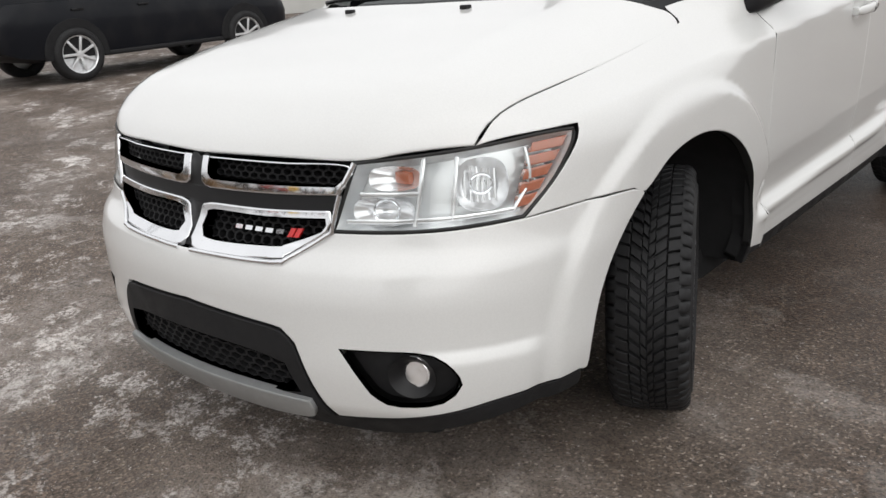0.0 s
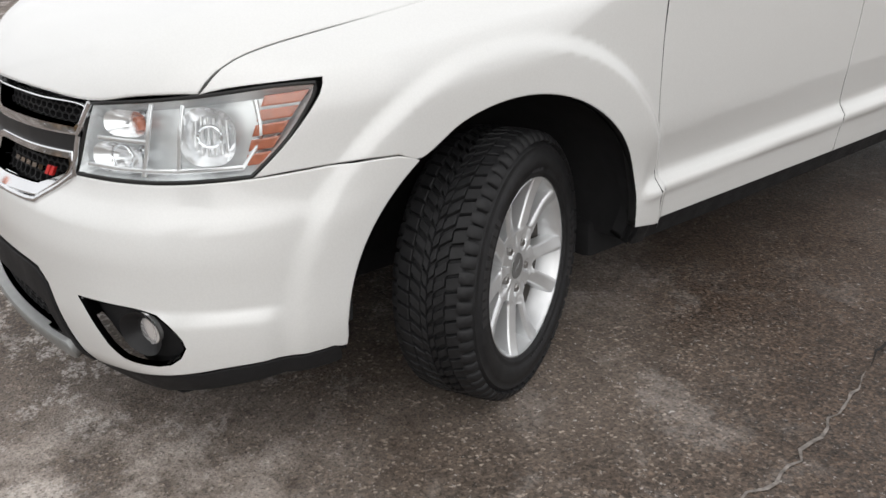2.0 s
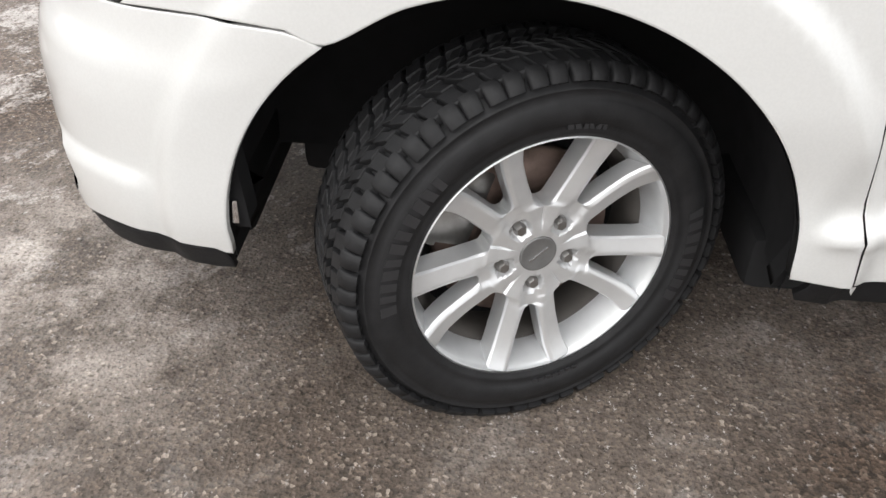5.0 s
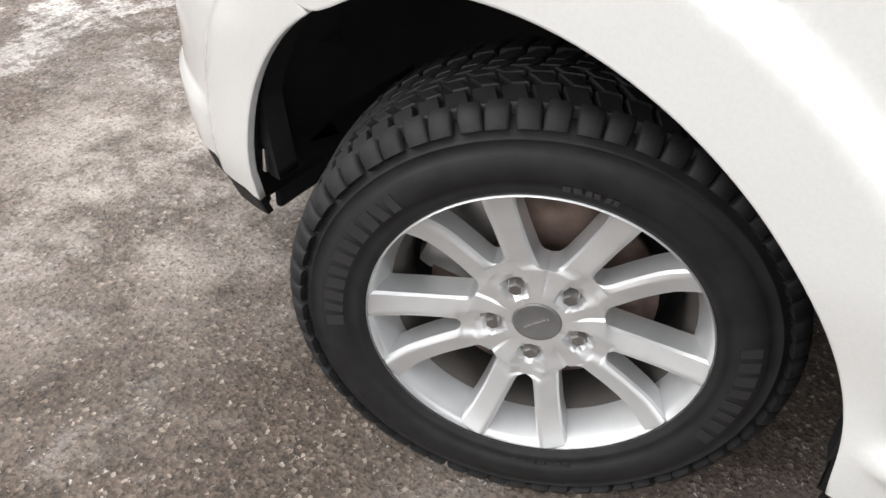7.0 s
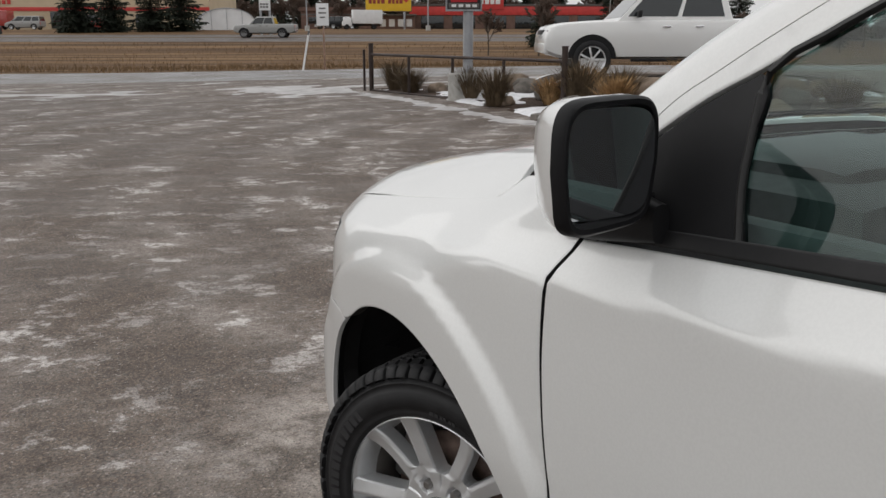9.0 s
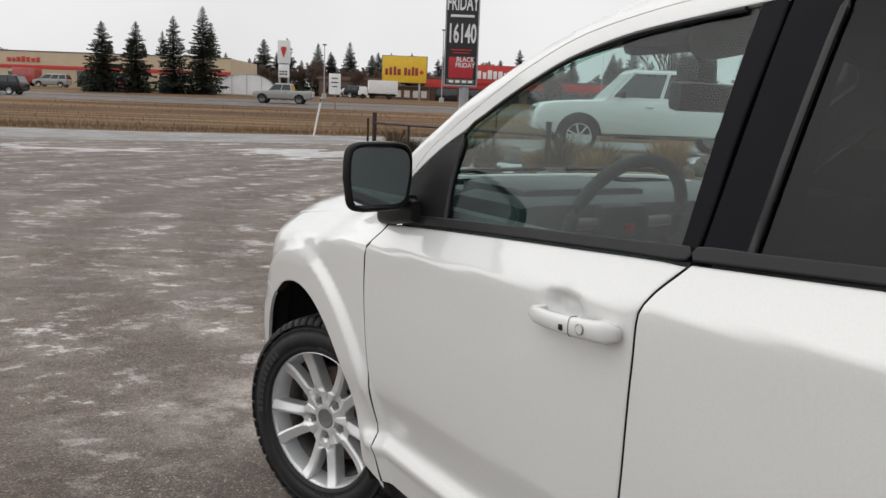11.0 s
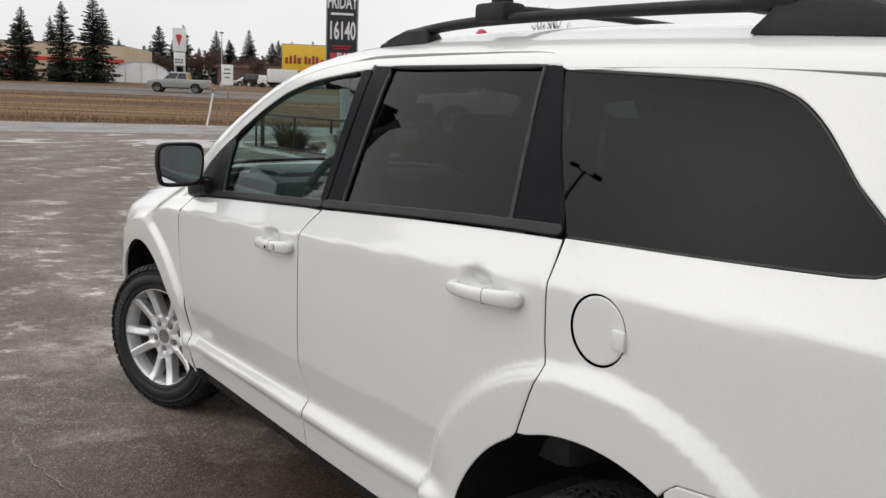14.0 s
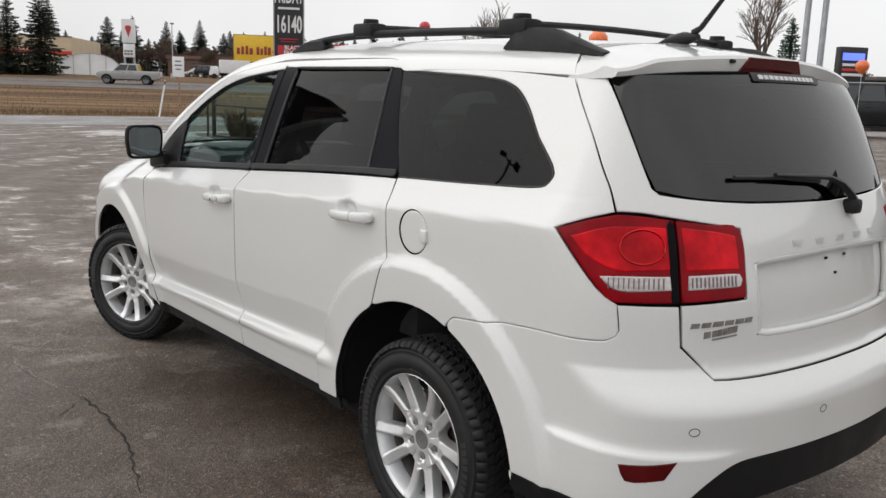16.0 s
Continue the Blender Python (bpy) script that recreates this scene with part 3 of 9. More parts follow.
def cut_sheet(outer, holes, res):
    """Triangles of an outline with holes: points and faces, boundary points first."""
    rings = [outer] + [h[::-1] for h in holes]
    lo, hi = outer.min(0), outer.max(0)
    gx, gy = np.meshgrid(np.arange(lo[0], hi[0], res), np.arange(lo[1], hi[1], res))
    gx[1::2] += res / 2
    g = np.stack([gx.ravel(), gy.ravel()], 1)
    g = g[within(g, outer)]
    for r in rings:
        g = g[far_from(g, r, res * 0.5)]
    for h in holes:
        g = g[~within(g, h)]
    pts = np.vstack(rings + [g])
    edges, at = [], 0
    for r in rings:
        edges += [(at + i, at + (i + 1) % len(r)) for i in range(len(r))]
        at += len(r)
    from mathutils.geometry import delaunay_2d_cdt
    v, _, f, ov, _, _ = delaunay_2d_cdt([Vector(p) for p in pts], edges, [], 0, 1e-7)
    v = np.array([tuple(p) for p in v])
    f = np.array([t for t in f if len(t) == 3])
    mid = v[f].mean(1)
    ok = within(mid, outer)
    for h in holes:
        ok &= ~within(mid, h)
    return v, f[ok]


def raise_mesh(name, verts, faces, normals, material):
    me = bpy.data.meshes.new(name)
    me.from_pydata([tuple(v) for v in verts], [], [tuple(int(i) for i in f) for f in faces])
    me.materials.append(material)
    me.shade_smooth()
    me.normals_split_custom_set_from_vertices([tuple(n) for n in normals])
    return me


WALLS = []      # faces of the newest panel's edges


def sheet(strokes, chart, holes=(), res=0.03, gap=0.002, lift=0.0, thick=0.014, roll=0.003, sym=False, h=0.02, whole=()):
    """A panel cut from the skin: verts, faces, normals. sym: the strokes give one half, from the middle line to the middle line."""
    outer = loop(strokes, chart, h)
    if sym:
        half = loop_open(strokes, chart, h)
        outer = np.vstack([half, (half * (-1, 1))[::-1][1:-1]])
        q = np.roll(outer, -1, 0)
        if (outer[:, 0] * q[:, 1] - q[:, 0] * outer[:, 1]).sum() < 0:
            outer = outer[::-1]
    rims = [inset(outer, gap) if gap else outer]
    for s in holes:
        hl = loop(s, chart, h)
        rims.append(hl)
        if sym:
            rims.append((hl * (-1, 1))[::-1])
    rims += [loop(s, chart, h) for s in whole]
    inner = [inset(rims[0], 0.004)] + [inset(r, -0.004) for r in rims[1:]] if roll else rims
    v2, faces = cut_sheet(inner[0], inner[1:], res)

    def place(q):
        o, w, reach = chart[1](q)
        p = meet(o, w, reach)
        return p, facing(p)
    p, n = place(v2)
    verts, norms, fs = [p + n * lift], [n], [faces]
    count = len(p)
    WALLS.clear()
    made = len(faces)
    # wind the faces outwards
    a, b, c = (verts[0][faces[:, i]] for i in range(3))
    flip = (np.cross(b - a, c - a) * n[faces[:, 0]]).sum(1) < 0
    fs[0] = np.where(flip[:, None], faces[:, ::-1], faces)
    outward = not flip.mean() > 0.5
    for rim, inn in zip(rims, inner):
        pi, ni = place(inn)
        pr, nr = place(rim)
        m = len(rim)
        out = pr - pi if roll else np.cross(np.roll(pr, -1, 0) - pr, nr)
        out /= np.linalg.norm(out, axis=1, keepdims=True) + 1e-9
        if not roll:
            out = -out if not outward else out
        rows = []
        if roll:
            rows.append((pi + ni * lift, ni))
            soft = ni * 0.75 + out * 0.6
            rows.append((pr + nr * (lift - roll), soft / np.linalg.norm(soft, axis=1, keepdims=True)))
        rows.append((pr + nr * (lift - roll), out))
        rows.append((pr + nr * (lift - thick), out))
        base = []
        for pv, nv in rows:
            verts.append(pv)
            norms.append(nv)
            base.append(count)
            count += m
        pairs = [(base[0], base[1]), (base[2], base[3])] if roll else [(base[0], base[1])]
        for s, t in pairs:
            i = np.arange(m)
            j = (i + 1) % m
            q = np.stack([s + i, t + i, t + j, s + j], 1)
            fs.append(q if outward else q[:, ::-1])
            if (s, t) == pairs[-1]:
                WALLS.extend(range(made, made + m))
            made += m
    return np.vstack(verts), [tuple(f) for g in fs for f in g], np.vstack(norms)


def loop_open(strokes, chart, h):
    full = []
    for i, s in enumerate(strokes):
        s = chart[0](np.array(s, float)) if len(s[0]) == 3 else np.array(s, float)
        full.append(s)
    out = []
    for i, s in enumerate(full):
        if i + 1 < len(full):
            s = np.vstack([s, full[i + 1][:1]])
            out.append(stroke(s, h))
        else:
            out.append(np.vstack([stroke(s, h), s[-1:]]) if len(s) > 1 else s)
    return np.vstack(out)


def panel(name, strokes, chart, material, parent, label="", pair=True, **how):
    """A panel as a part of the car; with pair also its twin on the other side. Returns one or both."""
    v, f, n = sheet(strokes, chart, **how)
    made = []
    for s in ((1, -1) if pair and not how.get("sym") else (1,)):
        me = raise_mesh(name, v * (s, 1, 1), f if s > 0 else [t[::-1] for t in f], n * (s, 1, 1), material)
        # white panel edges take black here: the shade of the gaps put into colour
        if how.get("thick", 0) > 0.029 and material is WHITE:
            me.materials.append(SEAL_AND_GAP)
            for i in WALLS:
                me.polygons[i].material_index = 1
        ob = new(name, me)
        ob.parent = parent[0 if s > 0 else 1] if isinstance(parent, (list, tuple)) else parent
        if label:
            tagged(ob, label)
        made.append(ob)
    return made


def on_skin(points, chart, lift=0.0):
    """Places and normals on the skin for rough (x, y, z) or chart points."""
    q = np.array(points, float)
    if q.shape[1] == 3:
        q = chart[0](q)
    o, w, reach = chart[1](q)
    p = meet(o, w, reach)
    n = facing(p)
    return p + n * lift, n


def tube(points, radius, sides=8, closed=False, flat=1.0):
    """A bmesh tube along points; radius may be a list. flat squeezes it upright."""
    bm = bmesh.new()
    p = [Vector(tuple(q)) for q in points]
    radii = radius if isinstance(radius, (list, tuple, np.ndarray)) else [radius] * len(p)
    rings = []
    for i, q in enumerate(p):
        a = p[i - 1] if (i or closed) else p[0]
        b = p[(i + 1) % len(p)] if (i + 1 < len(p) or closed) else p[-1]
        t = (b - a).normalized()
        up = Vector((0, 0, 1)) if abs(t.z) < 0.9 else Vector((0, 1, 0))
        s = t.cross(up).normalized()
        u = s.cross(t)
        rings.append([bm.verts.new(q + radii[i] * (math.cos(k * math.tau / sides) * s + flat * math.sin(k * math.tau / sides) * u)) for k in range(sides)])
    pairs = list(zip(rings, rings[1:])) + ([(rings[-1], rings[0])] if closed else [])
    for a, b in pairs:
        for k in range(sides):
            bm.faces.new((a[k], a[(k + 1) % sides], b[(k + 1) % sides], b[k]))
    if not closed:
        bm.faces.new(rings[0][::-1])
        bm.faces.new(rings[-1])
    bmesh.ops.recalc_face_normals(bm, faces=bm.faces)
    return smooth(bm, 60)


def box(size, at=(0, 0, 0), bevel=0.0, segments=2, m=None, taper=None):
    bm = bmesh.new()
    bmesh.ops.create_cube(bm, size=1)
    for v in bm.verts:
        if taper and v.co.z > 0:
            v.co.x *= taper[0]
            v.co.y *= taper[1]
        v.co = Vector((v.co.x * size[0], v.co.y * size[1], v.co.z * size[2]))
    if bevel:
        bmesh.ops.bevel(bm, geom=list(bm.edges), offset=bevel, segments=segments, profile=0.6, affect="EDGES")
    bmesh.ops.translate(bm, vec=at, verts=bm.verts)
    if m is not None:
        bmesh.ops.transform(bm, matrix=m, verts=bm.verts)
    return smooth(bm, 40)


def join(*bms):
    out = bms[0]
    for b in bms[1:]:
        me = bpy.data.meshes.new("joined")
        b.to_mesh(me)
        b.free()
        out.from_mesh(me)
        bpy.data.meshes.remove(me)
    return out


def turned(profile, n=64, axis="x", closed=False):
    """A bmesh turned from (radius, along) points round the x axis."""
    bm = bmesh.new()
    rings = []
    for r, a in profile:
        rings.append([bm.verts.new((a, r * math.cos(k * math.tau / n), r * math.sin(k * math.tau / n))) for k in range(n)])
    for a, b in list(zip(rings, rings[1:])) + ([(rings[-1], rings[0])] if closed else []):
        for k in range(n):
            bm.faces.new((a[k], a[(k + 1) % n], b[(k + 1) % n], b[k]))
    return bm


def extrude_outline(points, depth, m=None, bevel=0.0):
    """A plate from an (x, z) outline, depth along y, then moved by m."""
    bm = bmesh.new()
    f = bm.faces.new([bm.verts.new((x, 0, z)) for x, z in points])
    r = bmesh.ops.extrude_face_region(bm, geom=[f])
    bmesh.ops.translate(bm, vec=(0, depth, 0), verts=[g for g in r["geom"] if isinstance(g, bmesh.types.BMVert)])
    bmesh.ops.recalc_face_normals(bm, faces=bm.faces)
    if bevel:
        bmesh.ops.bevel(bm, geom=list(bm.edges), offset=bevel, segments=2, profile=0.6, affect="EDGES")
    if m is not None:
        bmesh.ops.transform(bm, matrix=m, verts=bm.verts)
    return smooth(bm, 35)

# ---- the parked car ----
def arc(along, r, a, b, n=9):
    """Points of a wheel arch from angle a to b: 0 in front of the wheel, 90 above it, 180 behind."""
    flat = [(along - r * math.cos(radians(t)), HUB_Z + r * math.sin(radians(t))) for t in np.linspace(a, b, n)]
    return [tuple(p) for p in on_skin(flat, SIDE)[0]]


def belt(a, b, n=6, up=0.0):
    return [(y, float(BELT(y)) + up) for y in np.linspace(a, b, n)]


def at_side(*yz):
    """Places on the skin for (y, z) points of the side."""
    return [tuple(p) for p in on_skin(list(yz), SIDE)[0]]


car = thing("suv", "white five-door crossover with black trim parked on wet asphalt", "car")
FA, FR, RA, RR = ARCHES[0][0], ARCHES[0][1], ARCHES[1][0], ARCHES[1][1]

hood_edge = [(0.724, -0.728, 0.903), (0.739, -0.645, 0.964), (0.777, -0.444, 1.006), (0.800, -0.213, 1.043), (0.806, 0.095, 1.095)]
hood_lip = [(0.0, -0.945, 0.878), (0.281, -0.914, 0.880), (0.485, -0.870, 0.878), (0.60, -0.80, 0.889)]
door_front = [(0.52, 0.345), (0.492, 0.49), (0.474, 0.6), (0.46, 0.70), (0.453, 0.80), (0.452, 0.90), (0.46, 1.0)]
door_mid = [(1.58, 1.172), (1.527, 1.10), (1.515, 0.987), (1.503, 0.81), (1.492, 0.65), (1.52, 0.515), (1.515, 0.457)]
door_rear = [(2.65, 1.244), (2.656, 1.17), (2.66, 1.02), (2.668, 0.95), (2.649, 0.90)]
lamp_top = [(0.724, -0.728, 0.903), (0.809, -0.606, 0.918)]
lamp_back = [(0.851, -0.516, 0.921), (0.858, -0.53, 0.89), (0.845, -0.596, 0.812)]
lamp_low = [(0.811, -0.673, 0.735), (0.65, -0.80, 0.722)]
seam_front = [(0.811, -0.673, 0.735), (0.886, -0.509, 0.748), (0.93, -0.389, 0.748)]

panel("hood", [hood_lip, hood_edge, [(0.803, 0.106, 1.09), (0.789, 0.122, 1.105), (0.755, 0.128, 1.125), (0.712, 0.100, 1.143), (0.45, 0.005, 1.16), (0.0, -0.035, 1.165)]], FAN_C, WHITE, car, sym=True, res=0.03)
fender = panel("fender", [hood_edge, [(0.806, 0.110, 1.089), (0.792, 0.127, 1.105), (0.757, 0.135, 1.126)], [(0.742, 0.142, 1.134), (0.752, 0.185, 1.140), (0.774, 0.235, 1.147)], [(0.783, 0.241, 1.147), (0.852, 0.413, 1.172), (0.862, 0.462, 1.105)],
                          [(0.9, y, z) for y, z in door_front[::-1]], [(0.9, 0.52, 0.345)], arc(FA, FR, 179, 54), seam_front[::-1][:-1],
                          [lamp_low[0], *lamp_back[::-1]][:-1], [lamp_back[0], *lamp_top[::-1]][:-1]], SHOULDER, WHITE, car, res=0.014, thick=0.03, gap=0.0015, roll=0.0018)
front_bumper = panel("front_bumper", [
    [(0.0, -1.025, 0.645), (0.2, -1.01, 0.646), (0.311, -0.995, 0.650)], [(0.34, -0.983, 0.656), (0.42, -0.932, 0.707)],
    [(0.441, -0.923, 0.718), (0.65, -0.80, 0.722)], seam_front, arc(FA, FR, 53.5, -4, 9),
    [(0.866, -0.553, 0.327), (0.789, -0.743, 0.320), (0.721, -0.83, 0.303), (0.576, -0.914, 0.271)],
    [(0.425, -0.956, 0.25), (0.40, -1.0, 0.33)], [(0.365, -1.02, 0.455), (0.335, -1.02, 0.482), (0.29, -1.03, 0.495), (0.0, -1.05, 0.512)]],
    NOSE_C, WHITE, car, sym=True, res=0.016, gap=0.0012, roll=0.0018,
    holes=[[[(0.491, -0.979, 0.454), (0.57, -0.95, 0.455), (0.656, -0.899, 0.452), (0.706, -0.861, 0.431), (0.728, -0.837, 0.375), (0.69, -0.86, 0.330),
             (0.635, -0.90, 0.318), (0.579, -0.93, 0.320)], [(0.547, -0.95, 0.347)]]])[0]

SCOOPS[:] = [(1.325, 1.046), (2.42, 1.107)]
frame_cut = [(0.482, 1.190), (0.57, 1.300), (0.65, 1.358), (0.73, 1.411), (0.82, 1.466), (0.92, 1.522), (1.08, 1.588), (1.29, 1.631), (1.45, 1.650)]
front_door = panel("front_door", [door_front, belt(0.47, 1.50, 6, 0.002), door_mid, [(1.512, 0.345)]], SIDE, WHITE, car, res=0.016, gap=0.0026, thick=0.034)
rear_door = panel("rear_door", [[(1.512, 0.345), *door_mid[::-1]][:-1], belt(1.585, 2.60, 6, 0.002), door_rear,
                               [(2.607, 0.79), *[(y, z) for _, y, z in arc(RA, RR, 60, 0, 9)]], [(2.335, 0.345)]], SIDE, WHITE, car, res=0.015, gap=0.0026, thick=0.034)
SCOOPS[:] = []
quarter = panel("quarter_panel", [
    [(2.654, 1.247), (3.0, 1.262), (3.28, 1.277)], [(3.335, 1.288), (3.352, 1.312), (3.338, 1.345)], [(3.25, 1.42), (3.145, 1.525), (3.05, 1.578), (2.9, 1.600)],
    [(2.456, 1.622), (2.9, 1.625)], [(3.298, 1.600), (3.358, 1.530), (3.440, 1.438), (3.500, 1.348), (3.532, 1.296)], [(3.558, 1.236), (3.50, 1.215)],
    [(3.425, 1.184), (3.553, 1.028)], [(3.604, 0.987)], [(3.613, 0.915), (3.585, 0.882), (3.405, 0.874), (3.27, 0.865)], [(3.049, 0.84), (3.02, 0.815)],
    [(y, z) for _, y, z in arc(RA, RR, 112, 67, 7)], [(2.607, 0.79), *door_rear[::-1]][:-1]], SIDE, WHITE, car, res=0.015, gap=0.0013,
    holes=[[[(2.812 + 0.0722 * math.cos(a), 1.080 + 0.0732 * math.sin(a)) for a in np.linspace(0, math.tau, 16, endpoint=False)]]])
panel("fuel_door", [[(2.812 + 0.0717 * math.cos(a), 1.080 + 0.0727 * math.sin(a)) for a in np.linspace(0, math.tau, 16, endpoint=False)]], SIDE, WHITE, quarter, pair=True, res=0.02, gap=0.0004)

roof = panel("roof", [
    [(0.0, 0.97, 1.64), (0.42, 0.93, 1.60)], [(0.60, 0.84, 1.55), (0.70, 0.5, 1.36)], [(0.770, 0.240, 1.155)], [(0.783, 0.246, 1.149), (0.852, 0.415, 1.174)], [(0.862, 0.466, 1.105)],
    [*at_side(*frame_cut), (0.67, 1.6, 1.659), (0.668, 2.0, 1.664), (0.668, 2.34, 1.664), (0.69, 2.42, 1.652)],
    [(0.70, 2.455, 1.624), (0.70, 2.9, 1.627)], [(0.692, 3.29, 1.608), (0.60, 3.24, 1.65), (0.518, 3.192, 1.68), (0.3, 3.13, 1.71), (0.0, 3.10, 1.72)]],
    ROOF_C, WHITE, car, sym=True, res=0.03, gap=-0.0035, lift=0.0006, roll=0)

frame_in = [(0.493, 1.186), (0.528, 1.230), (0.634, 1.310), (0.72, 1.358), (0.80, 1.406), (0.88, 1.452), (0.965, 1.494), (1.065, 1.536), (1.21, 1.575), (1.35, 1.596)]
window_frame = panel("window_frame", [frame_cut, [(1.595, 1.659)], [(1.588, 1.62), (1.545, 1.618), *frame_in[::-1]], ], SIDE, WHITE, front_door, res=0.03, gap=0.0015)
panel("window_frame", [[(1.60, 1.659), (2.0, 1.665), (2.34, 1.666), (2.42, 1.652)], [(2.45, 1.626)], [(2.39, 1.630), (1.612, 1.631)]], SIDE, WHITE, rear_door, res=0.03, gap=0.0015)
# black trim between the panes
panel("pillar_trim", [[(1.536, 1.618), (1.594, 1.618)], [(1.592, 1.4), (1.586, 1.20)], [(1.545, 1.197)]], SIDE, GLOSS_BLACK, front_door, lift=-0.003, res=0.04)
panel("pillar_trim", [[(1.60, 1.631), (1.706, 1.631)], [(1.700, 1.4), (1.696, 1.205)], [(1.592, 1.20), (1.598, 1.4)]], SIDE, GLOSS_BLACK, rear_door, lift=-0.003, res=0.04)
panel("pillar_trim", [[(2.385, 1.63), (2.451, 1.624)], [(2.55, 1.43), (2.636, 1.256)], [(2.462, 1.249), (2.43, 1.43)]], SIDE, GLOSS_BLACK, rear_door, lift=-0.003, res=0.04)
panel("mirror_patch", [[(0.474, 1.108), (0.487, 1.18)], [(0.528, 1.227), (0.634, 1.307)], [(0.722, 1.357), (0.742, 1.330), (0.738, 1.263), (0.745, 1.207)], [(0.772, 1.14), (0.70, 1.122)]], SIDE, MIRROR_BLACK, front_door, lift=-0.002, res=0.04)
# panes
pane_f = panel("window_pane", [[(0.762, 1.13), (0.738, 1.207), (0.732, 1.263)], [(0.735, 1.360), (0.80, 1.401), (0.88, 1.447), (0.965, 1.489), (1.065, 1.531), (1.21, 1.570), (1.35, 1.591), (1.537, 1.612)], [(1.546, 1.19)]], SIDE, TINT, front_door, lift=-0.010, res=0.05, thick=0.012, roll=0)
pane_r = panel("window_pane", [[(1.692, 1.20), (1.704, 1.627)], [(2.388, 1.627)], [(2.43, 1.43), (2.468, 1.247)]], SIDE, PRIVACY, rear_door, lift=-0.010, res=0.05, thick=0.012, roll=0)
pane_q = panel("quarter_window", [[(2.655, 1.249), (3.0, 1.263), (3.275, 1.279)], [(3.333, 1.290), (3.349, 1.312), (3.334, 1.345)], [(3.248, 1.42), (3.142, 1.523), (3.048, 1.575), (2.9, 1.597)],
                                   [(2.459, 1.618), (2.55, 1.43)]], SIDE, PRIVACY, quarter, lift=-0.004, res=0.05, thick=0.012, roll=0)
# seals round the panes and along the belt
for parents, pts, r in ((front_door, [(0.765, 1.128), (0.742, 1.205), (0.735, 1.263), (0.734, 1.358), (0.80, 1.404), (0.88, 1.450), (0.965, 1.492), (1.065, 1.534), (1.21, 1.573), (1.35, 1.594), (1.54, 1.614)], 0.006),
                        (rear_door, [(1.693, 1.205), (1.705, 1.628), (2.385, 1.628), (2.43, 1.43), (2.466, 1.249)], 0.0075),
                        (quarter, [(2.66, 1.249), (3.0, 1.263), (3.275, 1.279), (3.333, 1.290), (3.349, 1.312), (3.334, 1.345), (3.248, 1.42), (3.142, 1.523), (3.048, 1.575), (2.9, 1.597), (2.459, 1.618)], 0.004)):
    run = stroke(pts, 0.03) if parents is not rear_door else np.vstack([stroke(pts[i:i + 2], 0.03) for i in range(len(pts) - 1)] + [pts[-1:]])
    p, n = on_skin(run, SIDE, -0.005)
    for k, s in enumerate((1, -1)):
        part("window_seal", tube(p * (s, 1, 1), r, 6), SEAL_AND_GAP, parents[k])
for parents, a, b in ((front_door, 0.49, 1.575), (rear_door, 1.59, 2.635)):
    lower, upper = belt(a, b, 8, 0.004), belt(a, b, 8, 0.030)
    panel("belt_strip", [lower, upper[::-1]], SIDE, BLACK_TRIM, parents, lift=0.006, res=0.05, gap=0.001)

# windscreen, cowl and wiper blades
panel("windscreen", [[(0.0, 0.03), (0.45, 0.07), (0.66, 0.17)], [(0.742, 0.29), (0.70, 0.5), (0.61, 0.83)], [(0.595, 0.84), (0.42, 0.925), (0.0, 0.965)]], TOP, CLEAR, car, sym=True, lift=-0.004, res=0.06, thick=0.008, roll=0)
panel("cowl", [[(0.0, -0.025), (0.45, 0.015), (0.70, 0.105)], [(0.782, 0.21), (0.752, 0.275)], [(0.66, 0.175), (0.45, 0.075), (0.0, 0.035)]], TOP, BLACK_TRIM, car, sym=True, lift=-0.045, res=0.05)
for s in (-1, 1):
    p, n = on_skin([(x, 0.06 + 0.14 * x * x) for x in np.linspace(0.05 if s > 0 else -0.58, 0.58 if s > 0 else -0.05, 10)], TOP, 0.0)
    part("wiper", tube(p, 0.008, 6), BLACK_TRIM, car)
    q, n = on_skin([(0.236 * s, -0.12)], TOP, 0.004)
    part("washer_nozzle", box((0.03, 0.022, 0.014), tuple(q[0]), 0.004), BLACK_TRIM, car, "small black washer nozzle on the hood")

# lower black trim
panel("rocker", [[(0.46, 0.338), (1.4, 0.338), (2.33, 0.338)], [(2.31, 0.265)], [(1.4, 0.262), (0.52, 0.262)]], SIDE, PLASTIC, car, lift=-0.022, res=0.05)
panel("front_lip", [[(0.0, -1.0, 0.245), (0.405, -0.957, 0.246), (0.576, -0.914, 0.266), (0.721, -0.83, 0.298), (0.789, -0.743, 0.315)], [(0.868, -0.538, 0.322), (0.862, -0.533, 0.272)],
                    [(0.842, -0.603, 0.268), (0.79, -0.715, 0.262), (0.674, -0.82, 0.232), (0.5, -0.89, 0.188), (0.0, -0.93, 0.18)]], NOSE_C, PLASTIC, car, sym=True, lift=-0.004, res=0.03)
intake_well = [[(-0.325, -1.02, 0.398), (-0.22, -1.03, 0.415), (0.0, -1.04, 0.421), (0.22, -1.03, 0.415)], [(0.325, -1.02, 0.398)], [(0.352, -1.01, 0.325), (0.20, -1.03, 0.305), (0.0, -1.04, 0.303), (-0.20, -1.03, 0.305)], [(-0.352, -1.01, 0.325)]]
